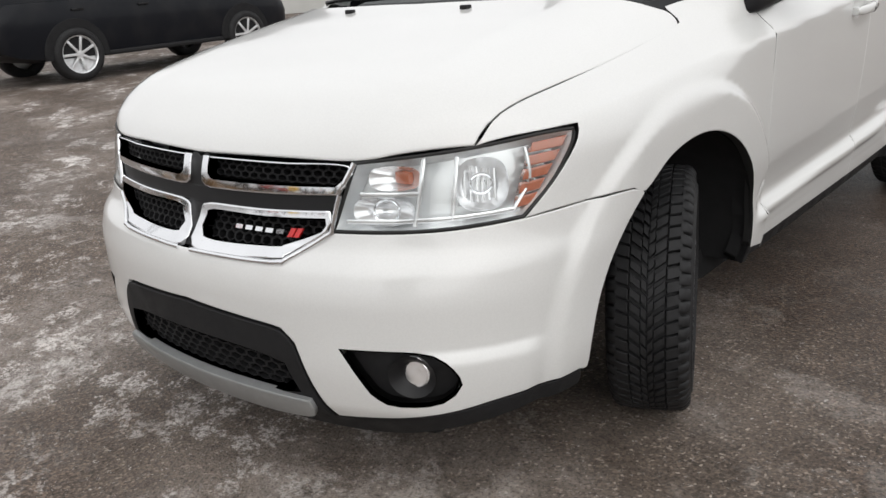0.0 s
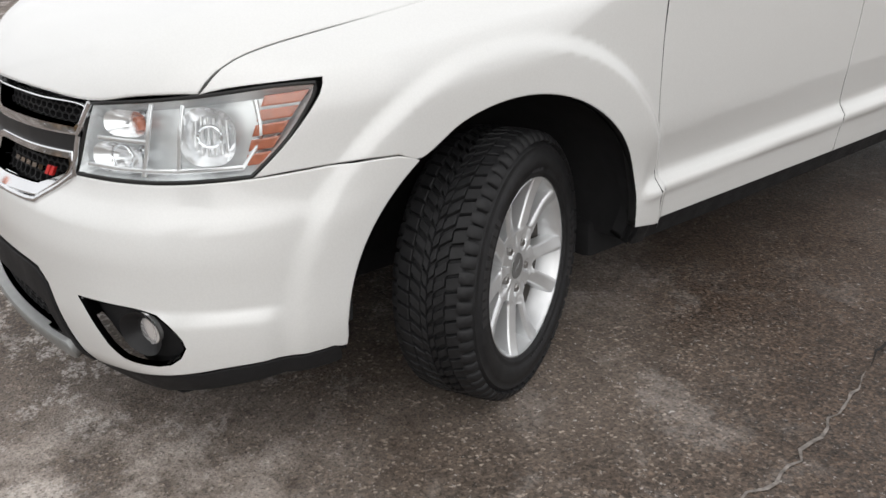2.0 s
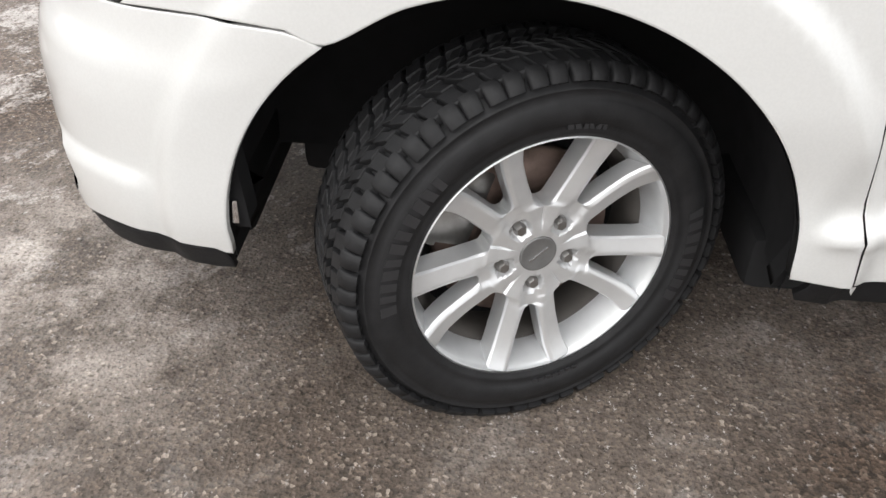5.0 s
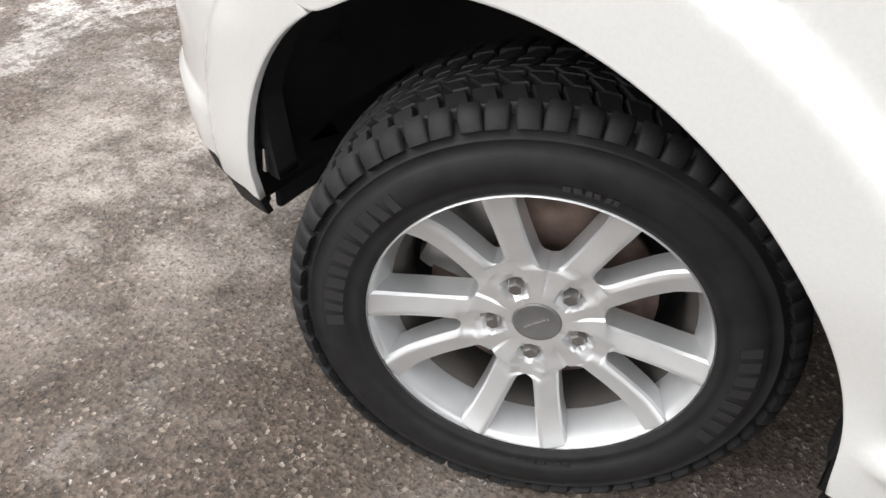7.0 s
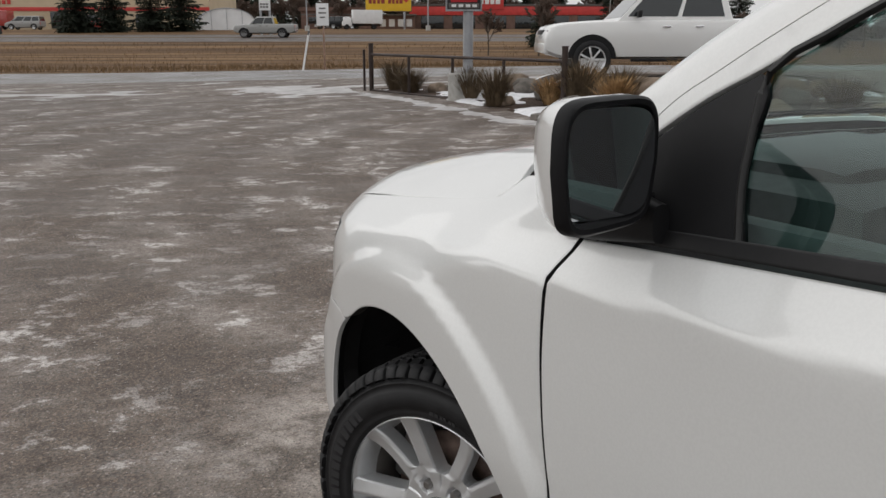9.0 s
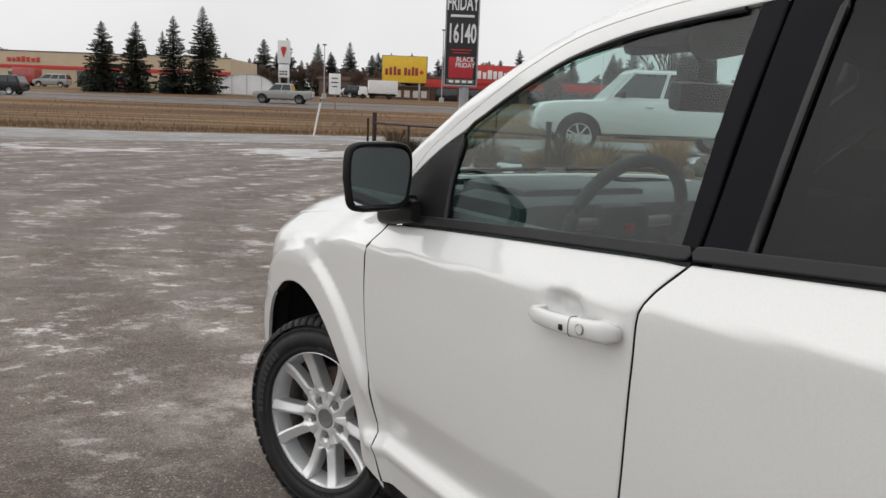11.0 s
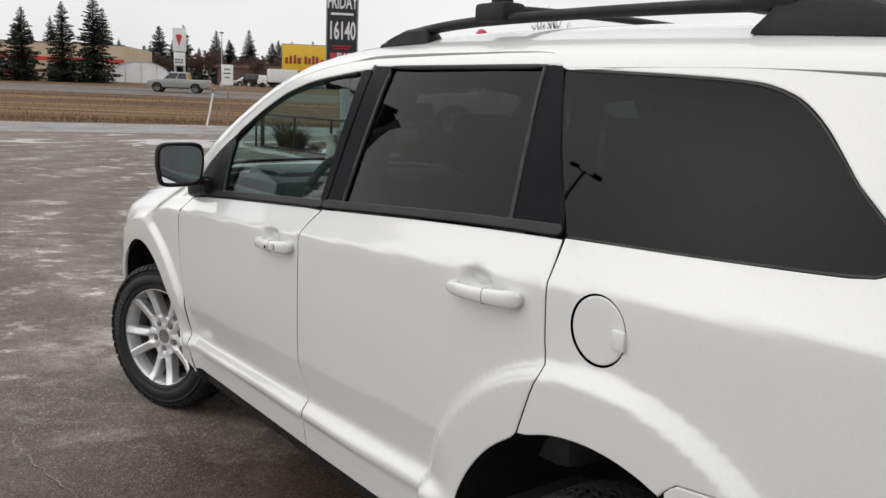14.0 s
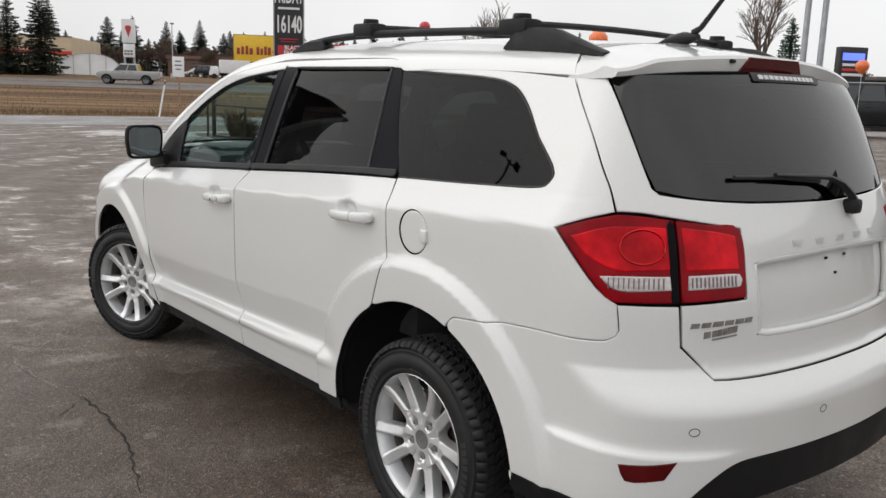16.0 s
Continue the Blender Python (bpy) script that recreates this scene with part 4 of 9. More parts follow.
panel("lower_surround", [[(0.0, -1.05, 0.508), (0.29, -1.03, 0.491)], [(0.335, -1.02, 0.478), (0.362, -1.01, 0.45), (0.396, -1.0, 0.33)], [(0.42, -0.956, 0.25), (0.0, -0.99, 0.25)]],
      NOSE_C, PLASTIC, car, sym=True, lift=0.004, res=0.03, thick=0.05, whole=[intake_well])
panel("skid_strip", [[(0.0, -1.03, 0.315), (0.25, -1.02, 0.315)], [(0.385, -0.99, 0.312), (0.372, -0.96, 0.262)], [(0.25, -0.99, 0.245), (0.0, -1.0, 0.243)]], NOSE_C, SKID, car, sym=True, lift=0.022, res=0.03, thick=0.03, roll=0.006)

# rear end
rear_bumper = panel("rear_bumper", [
    [(0.0, 3.83, 0.778), (0.228, 3.825, 0.777), (0.50, 3.79, 0.777)], [(0.59, 3.779, 0.78)], [(0.676, 3.727, 0.869)], [(0.683, 3.715, 0.985)], at_side((3.604, 0.985)),
    at_side((3.613, 0.915), (3.585, 0.882), (3.405, 0.874), (3.27, 0.865)), at_side((3.049, 0.84), (3.02, 0.815)), arc(RA, RR, 114, 176, 9),
    [(0.90, 3.31, 0.405), (0.861, 3.503, 0.405), (0.80, 3.68, 0.41), (0.73, 3.78, 0.43), (0.66, 3.83, 0.50), (0.58, 3.86, 0.548), (0.48, 3.88, 0.560), (0.25, 3.89, 0.563), (0.0, 3.9, 0.563)]],
    TAIL_C, WHITE, car, sym=True, res=0.016, gap=0.0009)[0]
panel("rear_valance", [[(0.90, 3.31, 0.40), (0.861, 3.503, 0.40), (0.80, 3.68, 0.405), (0.73, 3.78, 0.425), (0.66, 3.83, 0.495), (0.58, 3.86, 0.543), (0.48, 3.88, 0.555), (0.25, 3.89, 0.558), (0.0, 3.9, 0.558)][::-1],
                       [(0.90, 3.31, 0.40), (0.89, 3.31, 0.335)], [(0.80, 3.60, 0.345), (0.70, 3.74, 0.365), (0.45, 3.86, 0.415), (0.0, 3.9, 0.425)]], TAIL_C, MIRROR_BLACK, car, sym=True, lift=-0.008, res=0.03)
plate_well = [[(0.43, 3.78, 1.09), (0.36, 3.79, 1.102), (0.0, 3.82, 1.112), (-0.36, 3.79, 1.102)], [(-0.43, 3.78, 1.09), (-0.415, 3.80, 0.90)],
              [(-0.38, 3.81, 0.885), (0.0, 3.84, 0.882), (0.38, 3.81, 0.885)], [(0.415, 3.80, 0.90)]]
tailgate = panel("tailgate", [
    [(0.0, 3.83, 0.7815), (0.228, 3.825, 0.7805), (0.50, 3.79, 0.7805)], [(0.592, 3.779, 0.7835)], [(0.670, 3.727, 0.871)], [(0.676, 3.719, 0.987)], [(0.468, 3.79, 0.995)], [(0.462, 3.745, 1.192)],
    [(0.665, 3.659, 1.224), (0.74, 3.61, 1.236)], at_side((3.560, 1.238), (3.534, 1.296), (3.502, 1.348), (3.442, 1.438), (3.360, 1.530)), at_side((3.301, 1.600)),
    [(0.689, 3.41, 1.606), (0.708, 3.474, 1.534), (0.713, 3.529, 1.449), (0.707, 3.576, 1.36)], [(0.700, 3.605, 1.302)], [(0.69, 3.63, 1.285), (0.58, 3.66, 1.272), (0.369, 3.705, 1.258), (0.0, 3.73, 1.25)]],
    TAIL_C, WHITE, car, sym=True, res=0.024, gap=0.0009, whole=[plate_well])[0]
panel("rear_window", [[(0.0, 3.73, 1.254), (0.369, 3.705, 1.262), (0.58, 3.66, 1.276)], [(0.690, 3.61, 1.296), (0.703, 3.576, 1.36), (0.709, 3.529, 1.449), (0.704, 3.474, 1.534)], [(0.685, 3.41, 1.612), (0.0, 3.55, 1.64)]],
      TAIL_C, REAR_GLASS, tailgate, sym=True, lift=-0.004, res=0.05, thick=0.012, roll=0)

# ---- wheels ----
def ring_blocks(count, spots, r, depth):
    """Tread blocks: spots are (across, width, length, skew, phase) in metres; one mesh round the wheel."""
    bm = bmesh.new()
    for k in range(count):
        for ac, w, ln, skew, ph in spots:
            a0 = (k + ph) * math.tau / count
            quad = []
            for du, dv in ((-0.5, -0.5), (0.5, -0.5), (0.5, 0.5), (-0.5, 0.5)):
                u = ac + du * w
                ang = a0 + (dv * ln + skew * du * w) / r
                quad.append((u, ang))
            rows = []
            for shrink, drop in ((1.12, -depth), (1.0, -0.0015), (0.9, 0.0)):
                row = []
                cu = sum(q[0] for q in quad) / 4
                ca = sum(q[1] for q in quad) / 4
                for u, ang in quad:
                    uu, aa = cu + (u - cu) * shrink, ca + (ang - ca) * shrink
                    rr = r + drop - 2.6 * max(0, abs(uu) - 0.065) ** 2 * 6
                    row.append(bm.verts.new((uu, rr * math.cos(aa), rr * math.sin(aa))))
                rows.append(row)
            for a, b in zip(rows, rows[1:]):
                for i in range(4):
                    bm.faces.new((a[i], a[(i + 1) % 4], b[(i + 1) % 4], b[i]))
            bm.faces.new(rows[-1])
    bmesh.ops.recalc_face_normals(bm, faces=bm.faces)
    return bm


FORK_GAP = curve((0.030, 0.0), (0.094, 0.0), (0.097, 0.010), (0.103, 0.0165), (0.115, 0.0225), (0.125, 0.027), (0.15, 0.0375), (0.18, 0.0485), (0.198, 0.0545), (0.212, 0.0575), (0.226, 0.060), (0.2365, 0.062))
NUT_GAP = curve((0.030, 0.0), (0.110, 0.0), (0.113, 0.007), (0.119, 0.0115), (0.130, 0.0145), (0.15, 0.019), (0.18, 0.026), (0.198, 0.030), (0.212, 0.034), (0.226, 0.0385), (0.2365, 0.042))
SPOKE_X = curve((0.030, 0.004), (0.06, 0.006), (0.09, 0.0085), (0.12, 0.0105), (0.16, 0.0145), (0.19, 0.0195), (0.215, 0.0265), (0.2365, 0.035))
SPOKE_R = [0.035, 0.045, 0.054, 0.060, 0.066, 0.073, 0.081, 0.089, 0.094, 0.0955, 0.097, 0.100, 0.103, 0.1065, 0.110, 0.1115, 0.113, 0.116, 0.121, 0.13, 0.145, 0.16, 0.175, 0.188, 0.198, 0.205, 0.210, 0.214, 0.218, 0.226, 0.2355]


def build_wheel(parent, at, steer, side, spin):
    """One wheel: the drum with the brake inside is the part, the rest hang on it. side: 1 on the driver's side."""
    R = 0.356
    m = Matrix.Translation(at) @ Matrix.Rotation(radians(steer), 4, "Z") @ Matrix.Scale(side, 4, (1, 0, 0)) @ Matrix.Rotation(radians(spin), 4, "X")

    def put(name, bm, mat, up, label="", flatten=False, out=0.0):
        bmesh.ops.translate(bm, vec=(out, 0, 0), verts=bm.verts)
        bmesh.ops.transform(bm, matrix=m, verts=bm.verts)
        if flatten:
            for v in bm.verts:
                v.co.z = max(v.co.z, 0.002)
        if side < 0:
            bmesh.ops.reverse_faces(bm, faces=bm.faces)
        return part(name, bm, mat, up, label)
    # local x: outwards, 0 at the cap
    drum = turned([(0.2345, 0.012), (0.238, 0.010), (0.2375, 0.004), (0.233, -0.001), (0.2305, -0.006), (0.226, -0.022), (0.220, -0.040), (0.2165, -0.056)], 72)
    wheel = put("wheel", smooth(drum, 50), SILVER, parent, "silver alloy wheel with ten paired spokes and winter tyre", out=0.026)
    # inner barrel, much darker than the silver dish before it
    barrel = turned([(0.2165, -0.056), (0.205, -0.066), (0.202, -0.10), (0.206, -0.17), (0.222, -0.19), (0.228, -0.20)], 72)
    put("barrel", smooth(barrel, 50), DARK_BARREL, wheel, "dark inner barrel", out=0.026)
    # tyre: inner bead round to outer bead, bulging past the rim
    prof = [(0.222, -0.190), (0.240, -0.200), (0.275, -0.204), (0.305, -0.200), (0.325, -0.190), (0.337, -0.180), (0.344, -0.165), (0.346, -0.094), (0.344, -0.028), (0.336, -0.006), (0.327, 0.005), (0.3185, 0.012),
            (0.3170, 0.0155), (0.3150, 0.0155), (0.3135, 0.0135), (0.300, 0.0195), (0.298, 0.0215), (0.280, 0.0225), (0.264, 0.0215), (0.2625, 0.0195), (0.252, 0.017), (0.2475, 0.0185), (0.244, 0.0165), (0.239, 0.012), (0.235, 0.009)]
    tyre = put("tyre", smooth(turned(prof, 96), 35), RUBBER, wheel, "black winter tyre", True, 0.026)
    mid = -0.090
    # chevron blocks leaning to a middle row, larger towards the shoulders
    spots = [(-0.066, 0.036, 0.0285, 0.28, 0.0), (0.066, 0.036, 0.0285, -0.28, 0.5), (-0.031, 0.027, 0.021, 0.75, 0.22), (0.031, 0.027, 0.021, -0.75, 0.72),
             (-0.0085, 0.014, 0.025, 1.0, 0.45), (0.0085, 0.014, 0.025, -1.0, 0.95)]
    bm = ring_blocks(62, spots, R, 0.011)
    bmesh.ops.translate(bm, vec=(mid, 0, 0), verts=bm.verts)
    tagged(put("tread", bm, RUBBER, tyre, "", True, 0.026), "chunky winter tread blocks", kind="stuff")
    # rounded lugs wrapping over both shoulders, with a notched foot
    bm = bmesh.new()
    n = 62
    for far in (False, True):
        for k in range(n):
            a0, a1 = (k + 0.07 + 0.5 * (not far)) * math.tau / n, (k + 0.93 + 0.5 * (not far)) * math.tau / n
            across = (0.0, 0.12, 0.5, 0.88, 1.0)
            rows = []
            for j, (r, x) in enumerate(((0.3535, -0.012), (0.3520, -0.003), (0.3465, 0.006), (0.3385, 0.0125), (0.3300, 0.0165), (0.3255, 0.0165))):
                row = []
                for i, f in enumerate(across):
                    low = 0.0 if 0 < i < 4 else 0.0035
                    foot = (0.0, -0.001, -0.0055, 0.0015, 0.0)[i] * (j == 5)
                    rr, xx = r - low * (1 - j / 8) + foot, x - low * (0.3 + j / 6) - 0.016 * (j == 5)
                    ang = a0 + (a1 - a0) * f + (0.010 if k % 2 else -0.004) * j / 5
                    row.append(bm.verts.new((xx if not far else 2 * mid - xx, rr * math.cos(ang), rr * math.sin(ang))))
                rows.append(row)
            for a, b in zip(rows, rows[1:]):
                for i in range(4):
                    bm.faces.new((a[i], a[i + 1], b[i + 1], b[i]))
            for i, d in ((0, 0.010), (4, -0.010)):
                base = [bm.verts.new((v.co.x + (0.012 if far else -0.012), v.co.y * 0.972, v.co.z * 0.972)) for v in (rows[q][i] for q in range(6))]
                for q in range(5):
                    bm.faces.new((rows[q][i], rows[q + 1][i], base[q + 1], base[q]))
    bmesh.ops.recalc_face_normals(bm, faces=bm.faces)
    tagged(put("shoulder_tread", smooth(bm, 50), RUBBER, tyre, "", True, 0.026), kind="stuff")
    # raised rings and lettering bars on the sidewall
    bm = bmesh.new()
    rnd = random.Random(3)
    for base, count, tall in ((100, 11, 0.026), (300, 8, 0.026), (40, 6, 0.008), (235, 7, 0.008)):
        a = base
        for k in range(count):
            w = rnd.choice((3.4, 4.0, 4.6)) * (1 if tall > 0.01 else 0.6)
            lean = rnd.choice((-0.6, 0.0, 0.0, 0.6))
            r0 = 0.2665 if tall > 0.01 else 0.254
            ring = []
            for r, sh in ((r0, 0.0), (r0 + tall, lean)):
                for t in (a + sh, a + w * 0.80 + sh):
                    ring.append((r, 0.0195 if tall < 0.01 else 0.0222, radians(t)))
            lo = [bm.verts.new((dx - 0.002, r * math.cos(t), r * math.sin(t))) for r, dx, t in ring]
            hi = [bm.verts.new((dx + 0.0012, r * math.cos(t), r * math.sin(t))) for r, dx, t in ring]
            bm.faces.new((hi[0], hi[1], hi[3], hi[2]))
            for i, j in ((0, 1), (1, 3), (3, 2), (2, 0)):
                bm.faces.new((lo[i], lo[j], hi[j], hi[i]))
            a += w + (0.8 if tall > 0.01 else 0.4)
    bmesh.ops.recalc_face_normals(bm, faces=bm.faces)
    tagged(put("sidewall_lettering", bm, MARKS, tyre, "", True, 0.026), "raised maker's marks as plain bars", kind="stuff")
    # ten spokes: five forks between the nuts; each spoke is a wedge of the casting, cut by the wide window of its fork and the narrow one over the nut
    lugs = [18 + 72 * k for k in range(5)]
    for c in lugs:
        for sgn in (-1, 1):
            bm = bmesh.new()
            rows, lips = [], []
            for r in SPOKE_R:
                gv, gn = float(FORK_GAP(r)) / r, float(NUT_GAP(r)) / r
                row = []
                for f in np.linspace(0, 1, 15):
                    ang = gn + (radians(36) - gv - gn) * f       # from the nut's line to the fork's line
                    ridge = 0.24
                    x = float(SPOKE_X(r))
                    open_n, open_v = min(1, float(NUT_GAP(r)) / 0.012), max(0.75 * float(step(0.044, 0.075, r)), min(1, float(FORK_GAP(r)) / 0.016))
                    slope = 0.0036 * max(0, (ridge - f) / ridge) * open_n + 0.0075 * max(0, (f - ridge) / (1 - ridge)) * open_v
                    edge = 0.004 * ((max(0, 0.10 - f) / 0.10) ** 2 * open_n + (max(0, f - 0.92) / 0.08) ** 2 * open_v)
                    x -= slope + edge
                    a = radians(c) + sgn * ang
                    y, z = r * math.cos(a), r * math.sin(a)
                    far = math.hypot(y - 0.0635 * math.cos(radians(c)), z - 0.0635 * math.sin(radians(c)))
                    x -= 0.011 * (1 - float(step(0.0150, 0.0195, far)))
                    # webs between the spokes fall back towards the barrel
                    x -= 0.008 * (1 - open_n) * float(step(0.056, 0.072, r)) * (1 - float(step(0.16, 0.52, f))) * (r < 0.16)
                    row.append(bm.verts.new((x, y, z)))
                rows.append(row)
                lips.append([bm.verts.new((v.co.x - d, v.co.y, v.co.z)) for v, d in ((row[0], 0.036), (row[-1], 0.040))])
            for a, b in zip(rows, rows[1:]):
                for i in range(14):
                    bm.faces.new((a[i], a[i + 1], b[i + 1], b[i]))
            for k in range(len(rows) - 1):
                bm.faces.new((rows[k][0], rows[k + 1][0], lips[k + 1][0], lips[k][0]))
                bm.faces.new((rows[k][-1], rows[k + 1][-1], lips[k + 1][1], lips[k][1]))
                bm.faces.new((lips[k][0], lips[k + 1][0], lips[k + 1][1], lips[k][1]))
            bmesh.ops.recalc_face_normals(bm, faces=bm.faces)
            if sum(f.normal.x * f.calc_area() for f in bm.faces if abs(f.normal.x) > 0.5 and f.calc_center_median().x > 0) < 0:
                bmesh.ops.reverse_faces(bm, faces=bm.faces)
            put("spoke", smooth(bm, 22), SILVER, wheel)
    hub = turned([(0.0, -0.05), (0.060, -0.05), (0.060, -0.012), (0.048, -0.004), (0.041, 0.0015), (0.0375, 0.004), (0.036, 0.001), (0.0, 0.001)], 40)
    put("hub", smooth(hub, 40), SILVER, wheel)
    cap = turned([(0.0345, -0.002), (0.0345, 0.005), (0.032, 0.0068), (0.029, 0.0055), (0.0, 0.0068)], 32)
    put("centre_cap", smooth(cap, 40), GREY_CAP, wheel, "grey round centre cap")
    put("cap_mark", join(*[box((0.0016, 0.004, 0.0022), (0.0072, -0.018 + 0.006 * k, 0.0), 0.0004) for k in range(7)]), CHROME, wheel, "row of small bars across the cap")
    for c in lugs:
        a = radians(c)
        nut = join(turned([(0.0115, -0.02), (0.0115, 0.006), (0.009, 0.010), (0.0, 0.0105)], 6), turned([(0.016, -0.02), (0.016, -0.006), (0.0125, -0.004)], 16))
        bmesh.ops.translate(nut, vec=(-0.004, 0.0635 * math.cos(a), 0.0635 * math.sin(a)), verts=nut.verts)
        put("lug_nut", smooth(nut, 30), STEEL, wheel)
    disc = turned([(0.07, -0.062), (0.164, -0.062), (0.164, -0.09), (0.07, -0.09)], 48, closed=True)
    put("brake_disc", smooth(disc, 40), RUST, wheel, "rusty brake disc")
    cal = box((0.07, 0.10, 0.17), (-0.095, 0.0, 0.0), 0.02)
    bmesh.ops.translate(cal, vec=(0, -0.135, 0.03), verts=cal.verts)
    bmesh.ops.rotate(cal, cent=(0, 0, 0), matrix=Matrix.Rotation(radians(-spin - 20), 3, "X"), verts=cal.verts)
    put("brake_caliper", cal, STEEL, wheel, "grey cast brake caliper")
    back = turned([(0.0, -0.13), (0.19, -0.13), (0.2, -0.10)], 40)
    put("dust_shield", back, DARK, wheel)


DARK_BARREL = plain("grimy_barrel", (0.055, 0.049, 0.044), 0.7, scale=30)
MARKS = plain("tyre_marks", (0.022, 0.022, 0.024), 0.5, scale=40)
STEER = 23
build_wheel(car, (0.864, 0.0, HUB_Z), STEER, 1, 34)
build_wheel(car, (0.885, 2.86, HUB_Z), 0, 1, 40)
build_wheel(car, (-0.872, 0.0, HUB_Z), STEER, -1, 60)
build_wheel(car, (-0.885, 2.86, HUB_Z), 0, -1, 25)


# ---- wheel houses, floor pan and backing shell ----
for along, r, _ in ARCHES:
    for s in (1, -1):
        bm = bmesh.new()
        rows = []
        for xx, rr in ((0.93, r + 0.0), (0.90, r + 0.012), (0.84, r + 0.02), (0.42, r + 0.02)):
            lim = 25 if rr > r else 12
            ring = []
            for a in np.linspace(-6, 186, 29):
                y, z = along - rr * math.cos(radians(a)), HUB_Z + rr * math.sin(radians(a))
                ring.append((xx, y, max(z, 0.26)))
            if xx > 0.8:
                p, n = on_skin([(y, z) for _, y, z in ring], SIDE, -0.012 if xx == 0.93 else -0.03)
                ring = [(min(px, xx), y, z) for (px, _, _), (_, y, z) in zip(p, ring)]
            rows.append([bm.verts.new((x * s, y, z)) for x, y, z in ring])
        for a, b in zip(rows, rows[1:]):
            for i in range(len(a) - 1):
                bm.faces.new((a[i], a[i + 1], b[i + 1], b[i]))
        bm.faces.new(rows[-1])
        part("wheel_house", smooth(bm, 50), DARK, car, "black wheel-arch liner")
bm = join(box((1.5, 2.0, 0.12), (0, 1.40, 0.27), 0.03), box((0.8, 1.0, 0.12), (0, 0.0, 0.28), 0.03), box((1.3, 0.30, 0.15), (0, -0.70, 0.28), 0.03),
          box((0.8, 1.2, 0.14), (0, 2.9, 0.30), 0.03), box((1.2, 0.3, 0.12), (0, 3.50, 0.44), 0.03))
part("underbody", bm, DARK, car, "black underbody")
for s in (1, -1):
    part("air_deflector", box((0.42, 0.014, 0.17), (0.60 * s, -0.549, 0.345), 0.005), DARK, car, "black plastic deflector before the wheel")
# unseen dark shell added behind the panels, keeps light out of the gaps
inner = [[(-0.50, 0.36), (-0.50, 0.88)], [(0.0, 1.0), (0.46, 1.07), (1.55, 1.15), (2.65, 1.22)], [(3.52, 1.22), (3.52, 0.42)], [(3.34, 0.42)],
         [(y, z) for _, y, z in arc(RA, RR + 0.012, 176, 4, 13)], [(2.325, 0.30)], [(0.40, 0.30)], [(y, z) for _, y, z in arc(FA, FR + 0.012, 176, 2, 13)]]
panel("inner_shell", inner, SIDE, DARK, car, lift=-0.035, res=0.06, roll=0, thick=0.04)
panel("inner_shell", [[(0.0, -0.9, 0.62), (0.86, -0.62, 0.62)], [(0.84, -0.6, 0.33)], [(0.0, -0.9, 0.30)]], NOSE_C, DARK, car, sym=True, lift=-0.10, res=0.06, roll=0, thick=0.11)
panel("inner_shell", [[(0.0, 3.8, 1.22), (0.70, 3.6, 1.22)], [(0.86, 3.5, 1.0), (0.86, 3.5, 0.45)], [(0.0, 3.8, 0.45)]], TAIL_C, DARK, car, sym=True, lift=-0.06, res=0.06, roll=0, thick=0.07)


# ---- front lamps and grille ----
lamp_outline = [[(0.488, -0.868, 0.876), (0.60, -0.80, 0.888), (0.724, -0.729, 0.901), (0.809, -0.606, 0.916)], [(0.846, -0.522, 0.917), (0.853, -0.535, 0.89), (0.842, -0.596, 0.812)], [(0.809, -0.673, 0.739), (0.65, -0.80, 0.726)], [(0.444, -0.922, 0.722)]]
lamp = panel("headlamp", lamp_outline, NOSE_C, HOUSING, car, "clear headlamp with chrome bowls and amber side marker", lift=-0.058, res=0.03, thick=0.07, roll=0, gap=0.002)
lens = panel("lamp_lens", lamp_outline, NOSE_C, CLEAR, lamp, "clear lens", lift=-0.003, res=0.03, thick=0.01, roll=0, gap=0.003)
for ob in lens:
    ob.visible_shadow = False
edge = loop(lamp_outline, NOSE_C, 0.03)
p, n = on_skin(edge, NOSE_C, -0.004)
for k, s in enumerate((1, -1)):
    part("lamp_gasket", tube(p * (s, 1, 1), 0.0042, 6, True), SEAL_AND_GAP, lamp[k], "black rubber gasket")
    rows = [on_skin(inset(edge, d), NOSE_C, h)[0] * (s, 1, 1) for d, h in ((0.004, -0.005), (0.010, -0.030), (0.014, -0.057))]
    bm = bmesh.new()
    rows = [[bm.verts.new(tuple(v)) for v in r] for r in rows]
    for a, b in zip(rows, rows[1:]):
        for i in range(len(a)):
            bm.faces.new((a[i], a[(i + 1) % len(a)], b[(i + 1) % len(a)], b[i]))
    part("lamp_wall", smooth(bm), HOUSING, lamp[k])


def plate_on(name, strokes, material, parent, lift, label="", chart=NOSE_C, **how):
    return panel(name, strokes, chart, material, parent, label, lift=lift, **{"res": 0.03, "thick": 0.02, "gap": 0.001, "roll": 0.002, **how})


